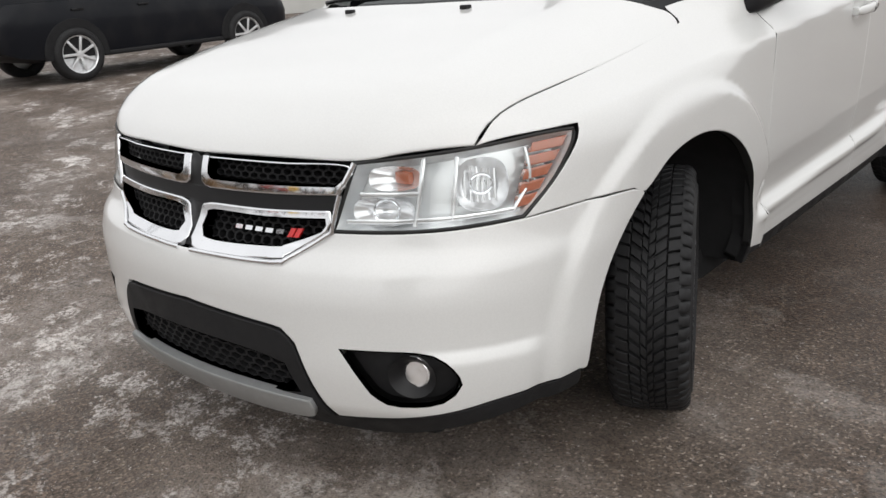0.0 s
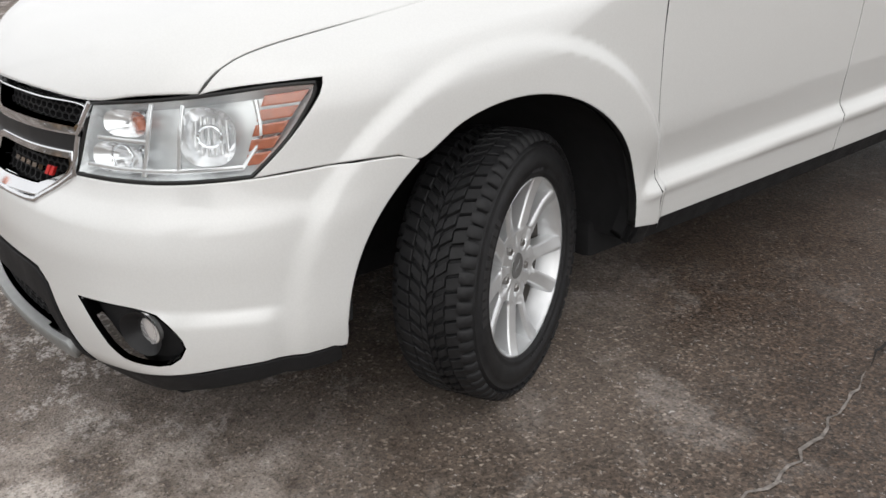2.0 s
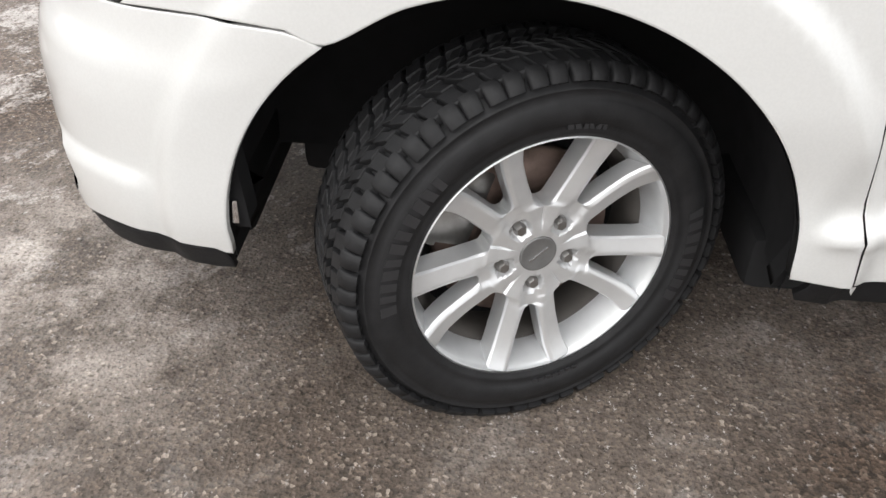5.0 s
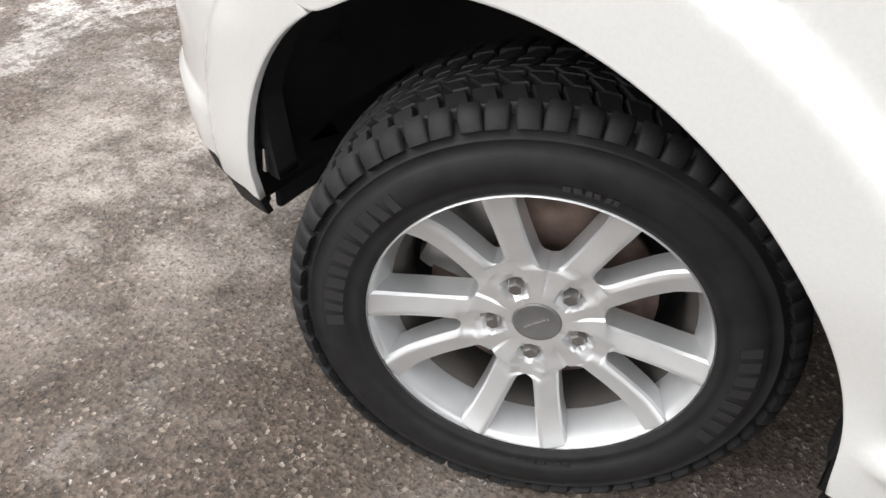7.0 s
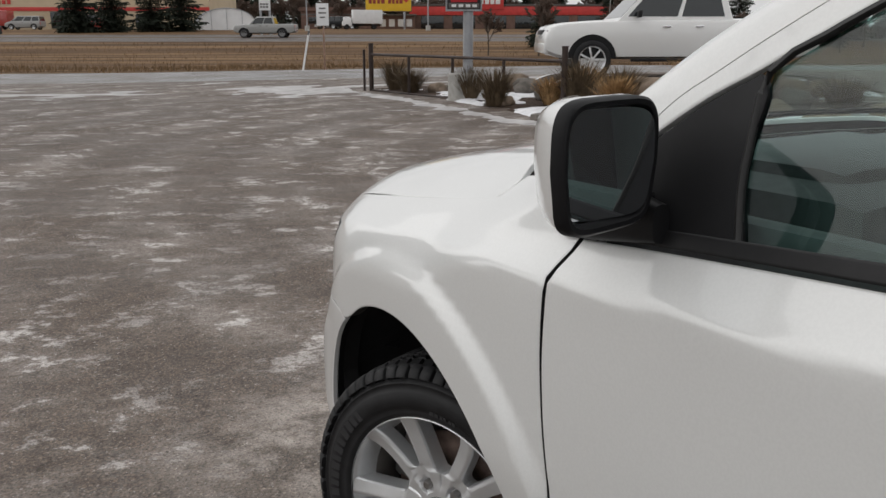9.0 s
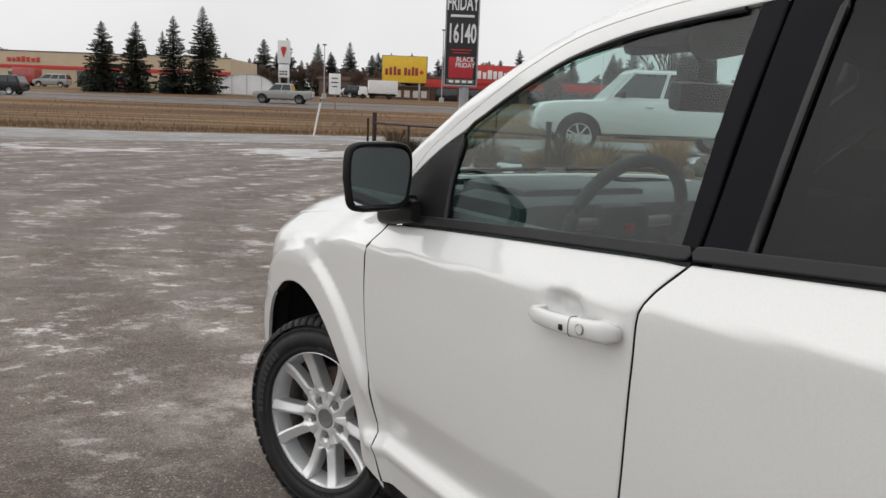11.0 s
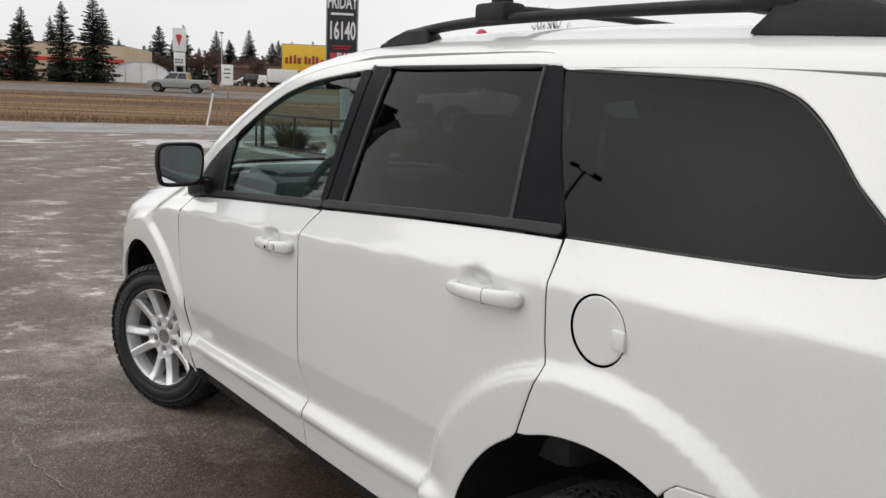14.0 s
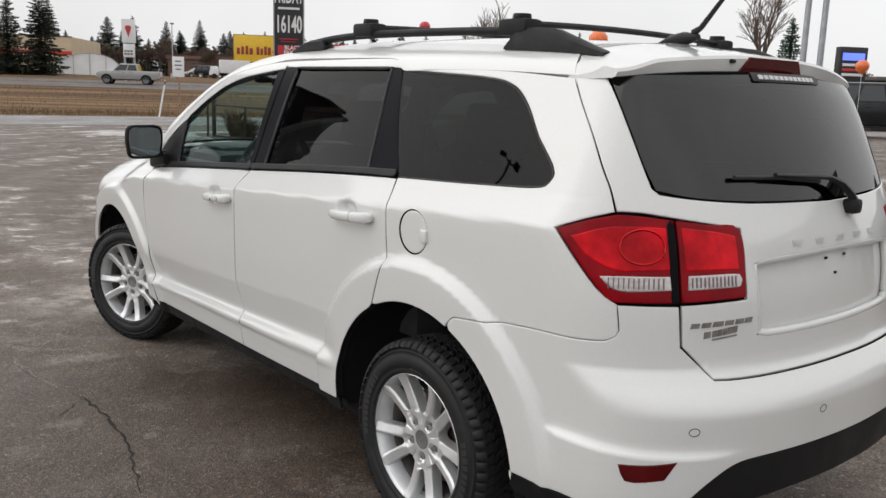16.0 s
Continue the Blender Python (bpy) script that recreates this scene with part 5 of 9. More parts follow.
def bowl(name, centre, rx, rz, depth, material, parents, chart=NOSE_C, lift=-0.03, label="", n=24, power=2.0, squareness=2.0):
    """A hollow reflector set into the skin round a rough (x, y, z) centre."""
    c = chart[0](np.array([centre], float))[0]
    px = on_skin([c, c + (0.01, 0)], chart)[0]
    unit = 0.01 / np.linalg.norm(px[1] - px[0])
    rings = []
    for f in (1.0, 0.85, 0.65, 0.42, 0.2):
        a = np.linspace(0, math.tau, n, endpoint=False)
        ca, sa = np.cos(a), np.sin(a)
        e = 2 / squareness
        q = np.stack([c[0] + rx * f * unit * np.sign(ca) * np.abs(ca) ** e, c[1] + rz * f * np.sign(sa) * np.abs(sa) ** e], 1)
        pp, nn = on_skin(q, chart)
        axis = nn.mean(0) / np.linalg.norm(nn.mean(0))
        rings.append(pp + nn * lift - axis * depth * (1 - f ** power))
    for k, s in enumerate((1, -1)):
        bm = bmesh.new()
        vs = [[bm.verts.new(tuple(v * (s, 1, 1))) for v in r] for r in rings]
        for a, b in zip(vs, vs[1:]):
            for i in range(n):
                f = (a[i], a[(i + 1) % n], b[(i + 1) % n], b[i])
                bm.faces.new(f if s > 0 else f[::-1])
        bm.faces.new(vs[-1] if s > 0 else vs[-1][::-1])
        part(name, smooth(bm), material, parents[k] if isinstance(parents, (list, tuple)) else parents, label)
    return rings[-1].mean(0)


bowl("reflector", (0.745, -0.735, 0.820), 0.062, 0.060, 0.055, REFLECTOR, lamp, lift=-0.012, squareness=2.6, n=36)
bowl("reflector", (0.575, -0.84, 0.842), 0.062, 0.028, 0.035, REFLECTOR, lamp, lift=-0.012, squareness=2.8, n=36)
bowl("reflector", (0.555, -0.865, 0.768), 0.075, 0.032, 0.045, REFLECTOR, lamp, lift=-0.012, squareness=2.6, n=36)
# fluted plates of the main beam and rings of the dipped beam
for i in range(7):
    x = 0.705 + 0.0125 * i
    pts = [(x, -0.77 + 0.6 * (x - 0.705), 0.868 - 0.0025 * i), (x, -0.77 + 0.6 * (x - 0.705), 0.770 + 0.002 * i)]
    p, n = on_skin(NOSE_C[0](np.array(pts)), NOSE_C, -0.040)
    for k, s in enumerate((1, -1)):
        part("reflector_flute", tube(p * (s, 1, 1), 0.0035, 6), REFLECTOR, lamp[k])
for (cx, cy, cz), rr in (((0.557, -0.862, 0.768), 0.026), ((0.745, -0.735, 0.82), 0.022)):
    c = NOSE_C[0](np.array([(cx, cy, cz)]))[0]
    p, n = on_skin([(c[0] + rr / 1.0 * math.cos(a), c[1] + rr * math.sin(a)) for a in np.linspace(0, math.tau, 24, endpoint=False)], NOSE_C, -0.026)
    for k, s in enumerate((1, -1)):
        part("beam_ring", tube(p * (s, 1, 1), 0.004, 6, True), CHROME, lamp[k])
p, n = on_skin(NOSE_C[0](np.array([(0.59, -0.83, 0.845)])), NOSE_C, -0.034)
for k, s in enumerate((1, -1)):
    part("turn_bulb", box((0.045, 0.02, 0.030), (p[0][0] * s, p[0][1], p[0][2]), 0.009), AMBER, lamp[k], "amber turn signal bulb")
# chrome dividers between the cells
for pts in ([(0.632, -0.80, 0.885), (0.632, -0.825, 0.80), (0.628, -0.845, 0.735)], [(0.50, -0.88, 0.806), (0.632, -0.82, 0.806)], [(0.690, -0.75, 0.885), (0.690, -0.78, 0.745)],
            [(0.80, -0.64, 0.893), (0.815, -0.645, 0.82), (0.80, -0.69, 0.755)], [(0.47, -0.905, 0.745), (0.65, -0.80, 0.748), (0.80, -0.69, 0.757)]):
    p, n = on_skin(stroke(NOSE_C[0](np.array(pts)), 0.02).tolist() + [NOSE_C[0](np.array(pts[-1:]))[0].tolist()], NOSE_C, -0.016)
    for k, s in enumerate((1, -1)):
        part("lamp_divider", tube(p * (s, 1, 1), 0.0055, 6), REFLECTOR, lamp[k])
# bulbs
for c, r in (((0.70, -0.68, 0.815), 0.014), ((0.56, -0.80, 0.77), 0.012), ((0.56, -0.79, 0.845), 0.010)):
    for k, s in enumerate((1, -1)):
        bm = bmesh.new()
        bmesh.ops.create_uvsphere(bm, u_segments=14, v_segments=10, radius=r)
        bmesh.ops.translate(bm, vec=(c[0] * s, c[1], c[2]), verts=bm.verts)
        part("lamp_bulb", smooth(bm), CHROME, lamp[k])
# amber marker in five steps
for i in range(5):
    za, zb = 0.902 - 0.030 * i, 0.902 - 0.030 * i - 0.025
    def edge_in(z):
        s = (0.90 - z) / 0.145
        return (0.807 - 0.012 * s, -0.622 - 0.062 * s, z)
    def edge_out(z):
        s = (0.908 - z) / 0.165
        return (0.846 - 0.028 * s, -0.534 - 0.128 * s, z)
    plate_on("amber_marker", [[edge_in(za)], [(edge_out(za + 0.006))], [edge_out(zb + 0.005)], [edge_in(zb)]], AMBER, lamp, -0.012, "amber side marker")

# grille: chrome cells round black honeycomb, a black cross between them
grille = panel("grille", [[(0.0, -0.945, 0.874), (0.281, -0.914, 0.876), (0.482, -0.868, 0.872)], [(0.452, -0.9, 0.805), (0.438, -0.923, 0.718)], [(0.34, -0.983, 0.660), (0.0, -1.02, 0.65)]],
               NOSE_C, DARK, car, "black honeycomb grille with chrome cross surround", sym=True, lift=-0.055, res=0.05)[0]
cell_up = [[(0.024, -0.945, 0.872), (0.281, -0.914, 0.873), (0.478, -0.87, 0.870)], [(0.452, -0.9, 0.804), (0.25, -0.94, 0.797)], [(0.062, -0.96, 0.794), (0.024, -0.96, 0.806)]]
hole_up = [[(0.056, -0.945, 0.8695), (0.281, -0.914, 0.8705), (0.472, -0.87, 0.868)], [(0.447, -0.9, 0.826), (0.25, -0.94, 0.822)], [(0.075, -0.96, 0.820), (0.056, -0.96, 0.830)]]
cell_low = [[(0.024, -0.97, 0.746), (0.062, -0.97, 0.758), (0.25, -0.95, 0.761)], [(0.436, -0.91, 0.768), (0.432, -0.925, 0.720)], [(0.335, -0.985, 0.660), (0.30, -0.995, 0.653), (0.024, -1.02, 0.649)]]
hole_low = [[(0.056, -0.97, 0.728), (0.075, -0.97, 0.739), (0.25, -0.95, 0.740)], [(0.418, -0.91, 0.746), (0.416, -0.93, 0.722)], [(0.322, -0.985, 0.684), (0.29, -0.995, 0.679), (0.056, -1.01, 0.676)]]
for cell, hole in ((cell_up, hole_up), (cell_low, hole_low)):
    panel("chrome_cell", cell, NOSE_C, CHROME, grille, "chrome surround", holes=[hole], lift=0.006, res=0.03, gap=0.0005, roll=0.003, thick=0.03)
panel("grille_bar", [[(0.0, -0.96, 0.799), (0.25, -0.94, 0.802), (0.452, -0.9, 0.808)], [(0.436, -0.91, 0.764)], [(0.25, -0.95, 0.756), (0.0, -0.965, 0.753)]], NOSE_C, BLACK_TRIM, grille, sym=True, lift=-0.003, res=0.03, thick=0.03)
panel("grille_bar", [[(0.0, -0.945, 0.872), (0.044, -0.945, 0.872)], [(0.044, -1.015, 0.65)], [(0.0, -1.02, 0.65)]], NOSE_C, BLACK_TRIM, grille, sym=True, lift=-0.005, res=0.03, thick=0.03)
side_rim = [(0.487, -0.866, 0.876), (0.459, -0.9, 0.805), (0.442, -0.923, 0.718), (0.40, -0.945, 0.69), (0.338, -0.985, 0.653), (0.30, -0.998, 0.646), (0.0, -1.026, 0.641)]
p, n = on_skin(np.vstack([stroke(NOSE_C[0](np.array(side_rim[:3])), 0.02), stroke(NOSE_C[0](np.array(side_rim[2:5])), 0.02), stroke(NOSE_C[0](np.array(side_rim[4:])), 0.02)]), NOSE_C, 0.002)
for s in (1, -1):
    part("chrome_rim", tube(p * (s, 1, 1), 0.007, 8), CHROME, grille, "thin chrome rim")


def honeycomb(name, ring, chart, cell, lift, depth, material, parent, label=""):
    """A hexagon lattice laid under the skin inside an outline."""
    verts, faces = [], []
    lo, hi = ring.min(0), ring.max(0)
    spots, j = [], 0
    z = lo[1]
    while z < hi[1]:
        x = lo[0] + (cell / 2 if j % 2 else 0)
        while x < hi[0]:
            spots.append((x, z))
            x += cell
        z += cell * 0.60
        j += 1
    spots = np.array(spots)
    spots = spots[within(spots, ring)]
    a = np.arange(6) * math.tau / 6 + math.tau / 12
    for c in spots:
        rings = []
        for f, d in ((0.575, 0.0), (0.46, -0.0005), (0.42, -depth)):
            q = np.stack([c[0] + cell * f * np.cos(a), c[1] + cell * 0.68 * f * np.sin(a)], 1)
            p, n = on_skin(q, chart, lift + d)
            rings.append(p)
        b = len(verts)
        verts += [tuple(v) for r in rings for v in r]
        for r in (0, 6):
            for i in range(6):
                faces.append((b + r + i, b + r + (i + 1) % 6, b + r + 6 + (i + 1) % 6, b + r + 6 + i))
    me = bpy.data.meshes.new(name)
    me.from_pydata(verts, [], faces)
    me.materials.append(material)
    ob = new(name, me)
    ob.parent = parent
    return tagged(ob, label, kind="stuff")


MESH = plain("grille_mesh", (0.010, 0.010, 0.011), 0.6, scale=40, Specular_IOR_Level=0.25)
for hole in (hole_up, hole_low):
    ring = loop(hole, NOSE_C, 0.02)
    for s in (1, -1):
        honeycomb("honeycomb", ring * (s, 1) if s > 0 else (ring * (s, 1))[::-1], NOSE_C, 0.026, -0.020, 0.022, MESH, grille, "black honeycomb mesh")
# maker's mark on the grille: pale bars and two red slashes
def bars_on(name, start, end, widths, height, material, parent, chart, lift, lean=0.0, label=""):
    """A row of (width, gap) bars laid on the skin from start to end, in place of lettering."""
    a, b = chart[0](np.array([start, end], float))
    total = sum(w + g for w, g in widths)
    at = 0.0
    for w, g in widths:
        quad = [a + (b - a) * (at + dx * w) / total for dx in (0, 1)]
        p, n = on_skin(quad, chart, lift)
        run = Vector(p[1] - p[0])
        nrm = Vector(n.mean(0)).normalized()
        up = run.normalized().cross(nrm)
        up = up if up.z > 0 else -up
        bm = bmesh.new()
        hi = [bm.verts.new(Vector(p[i]) + up * (dz - 0.5) * height + run.normalized() * (lean * dz * height) + nrm * 0.002) for i, dz in ((0, 0), (1, 0), (1, 1), (0, 1))]
        lo = [bm.verts.new(v.co - nrm * 0.006) for v in hi]
        bm.faces.new(hi)
        for i in range(4):
            bm.faces.new((lo[i], lo[(i + 1) % 4], hi[(i + 1) % 4], hi[i]))
        bmesh.ops.recalc_face_normals(bm, faces=bm.faces)
        part(name, bm, material, parent, label)
        at += w + g


RED_ENAMEL = plain("red_enamel", (0.55, 0.02, 0.02), 0.25, scale=30, coat=0.5)
bars_on("grille_mark", (0.155, -0.975, 0.711), (0.308, -0.95, 0.711), [(1, 0.45), (1, 0.45), (1, 0.45), (1, 0.45), (1, 0.1)], 0.011, CHROME, grille, NOSE_C, 0.0, 0.3, "chrome bar of the maker's mark")
bars_on("grille_mark", (0.318, -0.95, 0.711), (0.352, -0.94, 0.712), [(1, 0.35), (1, 0.1)], 0.022, RED_ENAMEL, grille, NOSE_C, 0.0, 0.6, "red slash of the maker's mark")

# lower intake
panel("intake", intake_well, NOSE_C, DARK, car, "dark lower intake", pair=False, lift=-0.06, res=0.04, thick=0.06, roll=0, gap=-0.01)
honeycomb("honeycomb", loop(intake_well, NOSE_C, 0.02), NOSE_C, 0.034, -0.022, 0.02, MESH, bpy.data.objects["intake"], "black mesh of the lower intake")
# fog lamps
pocket = panel("fog_pocket", [[(0.489, -0.979, 0.456), (0.57, -0.95, 0.457), (0.656, -0.899, 0.454), (0.708, -0.861, 0.432), (0.730, -0.837, 0.375), (0.692, -0.86, 0.328), (0.635, -0.90, 0.316), (0.577, -0.93, 0.318)], [(0.545, -0.95, 0.347)]],
               NOSE_C, PLASTIC, car, "black plastic fog lamp pocket", lift=-0.035, res=0.03, thick=0.05, roll=0, gap=0.0)
bowl("fog_surround", (0.645, -0.915, 0.392), 0.058, 0.056, 0.045, BLACK_TRIM, pocket, lift=-0.008, power=1.3)
for k, s in enumerate((1, -1)):
    c, n = on_skin(NOSE_C[0](np.array([(0.645, -0.915, 0.392)])), NOSE_C, -0.042)
    m = Matrix.Translation((c[0][0] * s, c[0][1], c[0][2])) @ Vector((0.25 * s, -0.97, 0)).to_track_quat("Z", "Y").to_matrix().to_4x4()
    bm = bmesh.new()
    rings = []
    for r, z in ((0.041, -0.01), (0.041, 0.006), (0.037, 0.009), (0.033, 0.0075), (0.02, 0.011), (0.0, 0.0125)):
        rings.append([bm.verts.new(m @ Vector((r * math.cos(a), r * math.sin(a), z))) for a in np.linspace(0, math.tau, 28, endpoint=False)])
    for a, b in zip(rings, rings[1:]):
        for i in range(28):
            bm.faces.new((a[i], a[(i + 1) % 28], b[(i + 1) % 28], b[i]))
    bmesh.ops.remove_doubles(bm, verts=bm.verts, dist=1e-5)
    bmesh.ops.recalc_face_normals(bm, faces=bm.faces)
    part("fog_lamp", smooth(bm, 40), REFLECTOR, pocket[k], "round fog lamp with clear glass")

# ---- tail lamps, tailgate fittings ----
LENS_RIM = plain("red_lamp_rim", (0.21, 0.0015, 0.006), 0.10, vary=0.3, scale=9, Specular_IOR_Level=0.14)
LENS_FACE = plain("red_lens_facets", (0.50, 0.004, 0.010), 0.10, vary=0.55, scale=9, Specular_IOR_Level=0.14)
tail_out = panel("tail_lamp", [at_side((3.428, 1.182), (3.50, 1.212)), [*at_side((3.563, 1.232)), (0.74, 3.605, 1.229)], [(0.664, 3.659, 1.219)], [(0.681, 3.712, 0.993)], at_side((3.600, 0.990), (3.582, 1.0), (3.553, 1.028))],
                 TAIL_C, LENS_RIM, car, "red tail lamp with a clear reversing strip", lift=0.004, res=0.025, thick=0.025, roll=0.006)
tail_in = panel("tail_lamp", [[(0.659, 3.66, 1.219), (0.56, 3.705, 1.206), (0.466, 3.745, 1.187)], [(0.472, 3.79, 1.0)], [(0.674, 3.712, 0.993)]],
                TAIL_C, LENS_RIM, (tailgate, tailgate), "dark red lamp on the tailgate", lift=0.004, res=0.025, thick=0.025, roll=0.006)
glow = panel("lamp_face", [[(0.845, 3.45, 1.165), (0.80, 3.54, 1.195), (0.72, 3.62, 1.198)], [(0.690, 3.65, 1.196)], [(0.702, 3.69, 1.085)], [(0.80, 3.60, 1.078), (0.83, 3.56, 1.09), (0.842, 3.50, 1.12)]],
      TAIL_C, LENS_FACE, tail_out, "bright red lens", lift=0.0075, res=0.03, thick=0.006, roll=0.003, gap=0.0)
panel("lamp_face", [[(0.648, 3.67, 1.197), (0.56, 3.71, 1.186)], [(0.492, 3.74, 1.172)], [(0.497, 3.77, 1.082)], [(0.655, 3.70, 1.083)]],
      TAIL_C, LENS_FACE, tail_in, "bright red lens", lift=0.0075, res=0.03, thick=0.006, roll=0.003, gap=0.0)
panel("reversing_strip", [[(0.838, 3.555, 1.062), (0.79, 3.61, 1.066)], [(0.700, 3.685, 1.067)], [(0.704, 3.70, 1.030)], [(0.79, 3.62, 1.024), (0.818, 3.585, 1.030)]], TAIL_C, CLEAR_RED, tail_out, "clear reversing lens", lift=0.0075, res=0.03, thick=0.006, roll=0.002, gap=0.0)
panel("reversing_strip", [[(0.652, 3.71, 1.069), (0.497, 3.77, 1.068)], [(0.499, 3.78, 1.034)], [(0.656, 3.715, 1.030)]], TAIL_C, CLEAR_RED, tail_in, "clear reversing lens", lift=0.0075, res=0.03, thick=0.006, roll=0.002, gap=0.0)
panel("lamp_divider", [[(0.686, 3.65, 1.204), (0.668, 3.658, 1.205)], [(0.683, 3.711, 0.996)], [(0.702, 3.70, 0.996)]], TAIL_C, GLOSS_BLACK, tail_out, "black strip beside the lens", lift=0.0055, res=0.03, thick=0.004, roll=0, gap=0.0)
FLUTE = plain("lens_flute", (0.20, 0.15, 0.15), 0.2, 0.4, scale=40)
for k, s in enumerate((1, -1)):
    bars_on("lens_flute", (0.822 * s, 3.57, 1.046), (0.712 * s, 3.69, 1.048), [(0.35, 1.0)] * 12, 0.030, FLUTE, tail_out[k], TAIL_C, 0.0082)
    bars_on("lens_flute", (0.645 * s, 3.715, 1.050), (0.505 * s, 3.775, 1.051), [(0.35, 1.0)] * 12, 0.028, FLUTE, tail_in[k], TAIL_C, 0.0082)
# ring of the round lamp bulb behind the lens
c = TAIL_C[0](np.array([(0.748, 3.62, 1.145)]))[0]
p, n = on_skin([(c[0] + 0.052 * math.cos(a), c[1] + 0.046 * math.sin(a)) for a in np.linspace(0, math.tau, 24, endpoint=False)], TAIL_C, 0.0095)
for k, s in enumerate((1, -1)):
    part("lamp_ring", tube(p * (s, 1, 1), 0.0035, 6, True), RED, tail_out[k])

recess = panel("plate_well", [[(0.427, 3.78, 1.087), (0.36, 3.79, 1.098), (0.0, 3.82, 1.108), (-0.36, 3.79, 1.098)], [(-0.427, 3.78, 1.087), (-0.412, 3.80, 0.903)],
                              [(-0.38, 3.81, 0.888), (0.0, 3.84, 0.886), (0.38, 3.81, 0.888)], [(0.412, 3.80, 0.903)]], TAIL_C, WHITE, tailgate, "white empty number plate well", pair=False, lift=-0.026, res=0.04, thick=0.01, roll=0, gap=-0.004)[0]
p, n = on_skin(np.vstack([stroke(TAIL_C[0](np.array(s + nx[:1])), 0.02) for s, nx in zip(plate_well, plate_well[1:] + plate_well[:1])]), TAIL_C, -0.013)
part("well_rim", tube(p, 0.014, 8, True), WHITE, tailgate)
for x, z in ((0.05, 1.08), (-0.07, 1.082), (0.0, 1.03)):
    q, n = on_skin(TAIL_C[0](np.array([(x, 3.8, z)])), TAIL_C, -0.024)
    part("plate_screw", box((0.012, 0.008, 0.009), tuple(q[0]), 0.003), BLACK_TRIM, tailgate)
# raised chrome letters' places as bars, and the two small marks below the lamp
for x in (-0.24, -0.12, 0.0, 0.12, 0.24):
    bars_on("tailgate_mark", (x + 0.022, 3.80, 1.139), (x - 0.022, 3.80, 1.139), [(1.0, 0.0)], 0.016, SILVER, tailgate, TAIL_C, 0.002, 0.0, "chrome bar of the maker's mark")
bars_on("model_mark", (0.65, 3.73, 0.930), (0.45, 3.80, 0.938), [(0.9, 0.3), (1, 0.3), (1.2, 0.25), (1, 0.3), (1, 0.25), (0.9, 0.2)], 0.014, STEEL, tailgate, TAIL_C, 0.001, 0.3, "grey bar of the model mark")
bars_on("dealer_mark", (0.612, 3.75, 0.902), (0.505, 3.785, 0.915), [(1.4, 0.5), (1, 0.25), (1, 0.25), (1, 0.25), (1, 0.25), (1, 0.1)], 0.018, STEEL, tailgate, TAIL_C, 0.001, 0.2, "dark bar of the dealer's mark")
bars_on("dealer_mark", (0.585, 3.76, 0.889), (0.505, 3.785, 0.897), [(1.0, 0.0)], 0.004, STEEL, tailgate, TAIL_C, 0.001, 0.2)

# spoiler with the third brake lamp
def spoiler():
    bm = bmesh.new()
    rows = []
    for x in np.linspace(-0.70, 0.70, 57):
        front = 3.10 + 0.20 * (abs(x) / 0.52) ** 2 * 0.45 if abs(x) < 0.52 else 3.19 + (abs(x) - 0.52) * 0.72
        fy = min(front, 3.285) - 0.014
        top, _ = on_skin([(x, fy)], TOP, -0.003)
        mid, _ = on_skin([(x, fy + 0.12)], TOP, 0.006)
        # the ends run flush into the tailgate
        f = float(step(0.53, 0.70, abs(x)))
        ry = 3.535 - 0.17 * x * x - 0.10 * x ** 6
        rz = 1.690 - 0.10 * x * x
        low = 1.637 - 0.075 * x * x
        back, _ = on_skin(TAIL_C[0](np.array([(x, 3.5, low)])), TAIL_C, 0.003 - 0.010 * f)
        ry, rz = ry * (1 - f) + back[0][1] * f, rz * (1 - f) + (low + 0.026) * f
        end = (top[0] + np.array((x, ry, rz))) / 2 + (0, 0, 0.003)
        mid = mid[0] * (1 - f) + end * f
        rows.append([bm.verts.new(tuple(v)) for v in (top[0], mid, (x, ry - 0.05, rz + 0.006), (x, ry - 0.006, rz), (x, ry, rz - 0.010), (x, ry - 0.008, low + 0.004), (x, ry - 0.02, low),
                                                      (x, ry - 0.14, low - 0.006), (x, fy + 0.02, min(top[0][2] - 0.05, low - 0.008)))])
    for a, b in zip(rows, rows[1:]):
        for i in range(8):
            bm.faces.new((a[i], a[i + 1], b[i + 1], b[i]))
    bm.faces.new(rows[0])
    bm.faces.new(rows[-1][::-1])
    bmesh.ops.recalc_face_normals(bm, faces=bm.faces)
    return smooth(bm, 35)


spoil = part("spoiler", spoiler(), WHITE, tailgate, "white roof spoiler")
bm = bmesh.new()
ring = []
for x, dz in ((-0.15, 0.0), (0.15, 0.0), (0.19, -0.044), (-0.19, -0.044)):
    ring.append((x, 3.537 - 0.17 * x * x - (0.006 if dz else 0.0), 1.685 - 0.10 * x * x + dz))
lo = [bm.verts.new((x, y - 0.02, z)) for x, y, z in ring]
hi = [bm.verts.new((x, y + 0.003, z)) for x, y, z in ring]
bm.faces.new(hi)
for i in range(4):
    bm.faces.new((lo[i], lo[(i + 1) % 4], hi[(i + 1) % 4], hi[i]))
bmesh.ops.recalc_face_normals(bm, faces=bm.faces)
part("brake_lamp", bm, DEEP_RED, spoil, "dark red high brake lamp")
part("washer_jet", box((0.022, 0.012, 0.012), (0.235, 3.527, 1.667), 0.003), BLACK_TRIM, spoil)
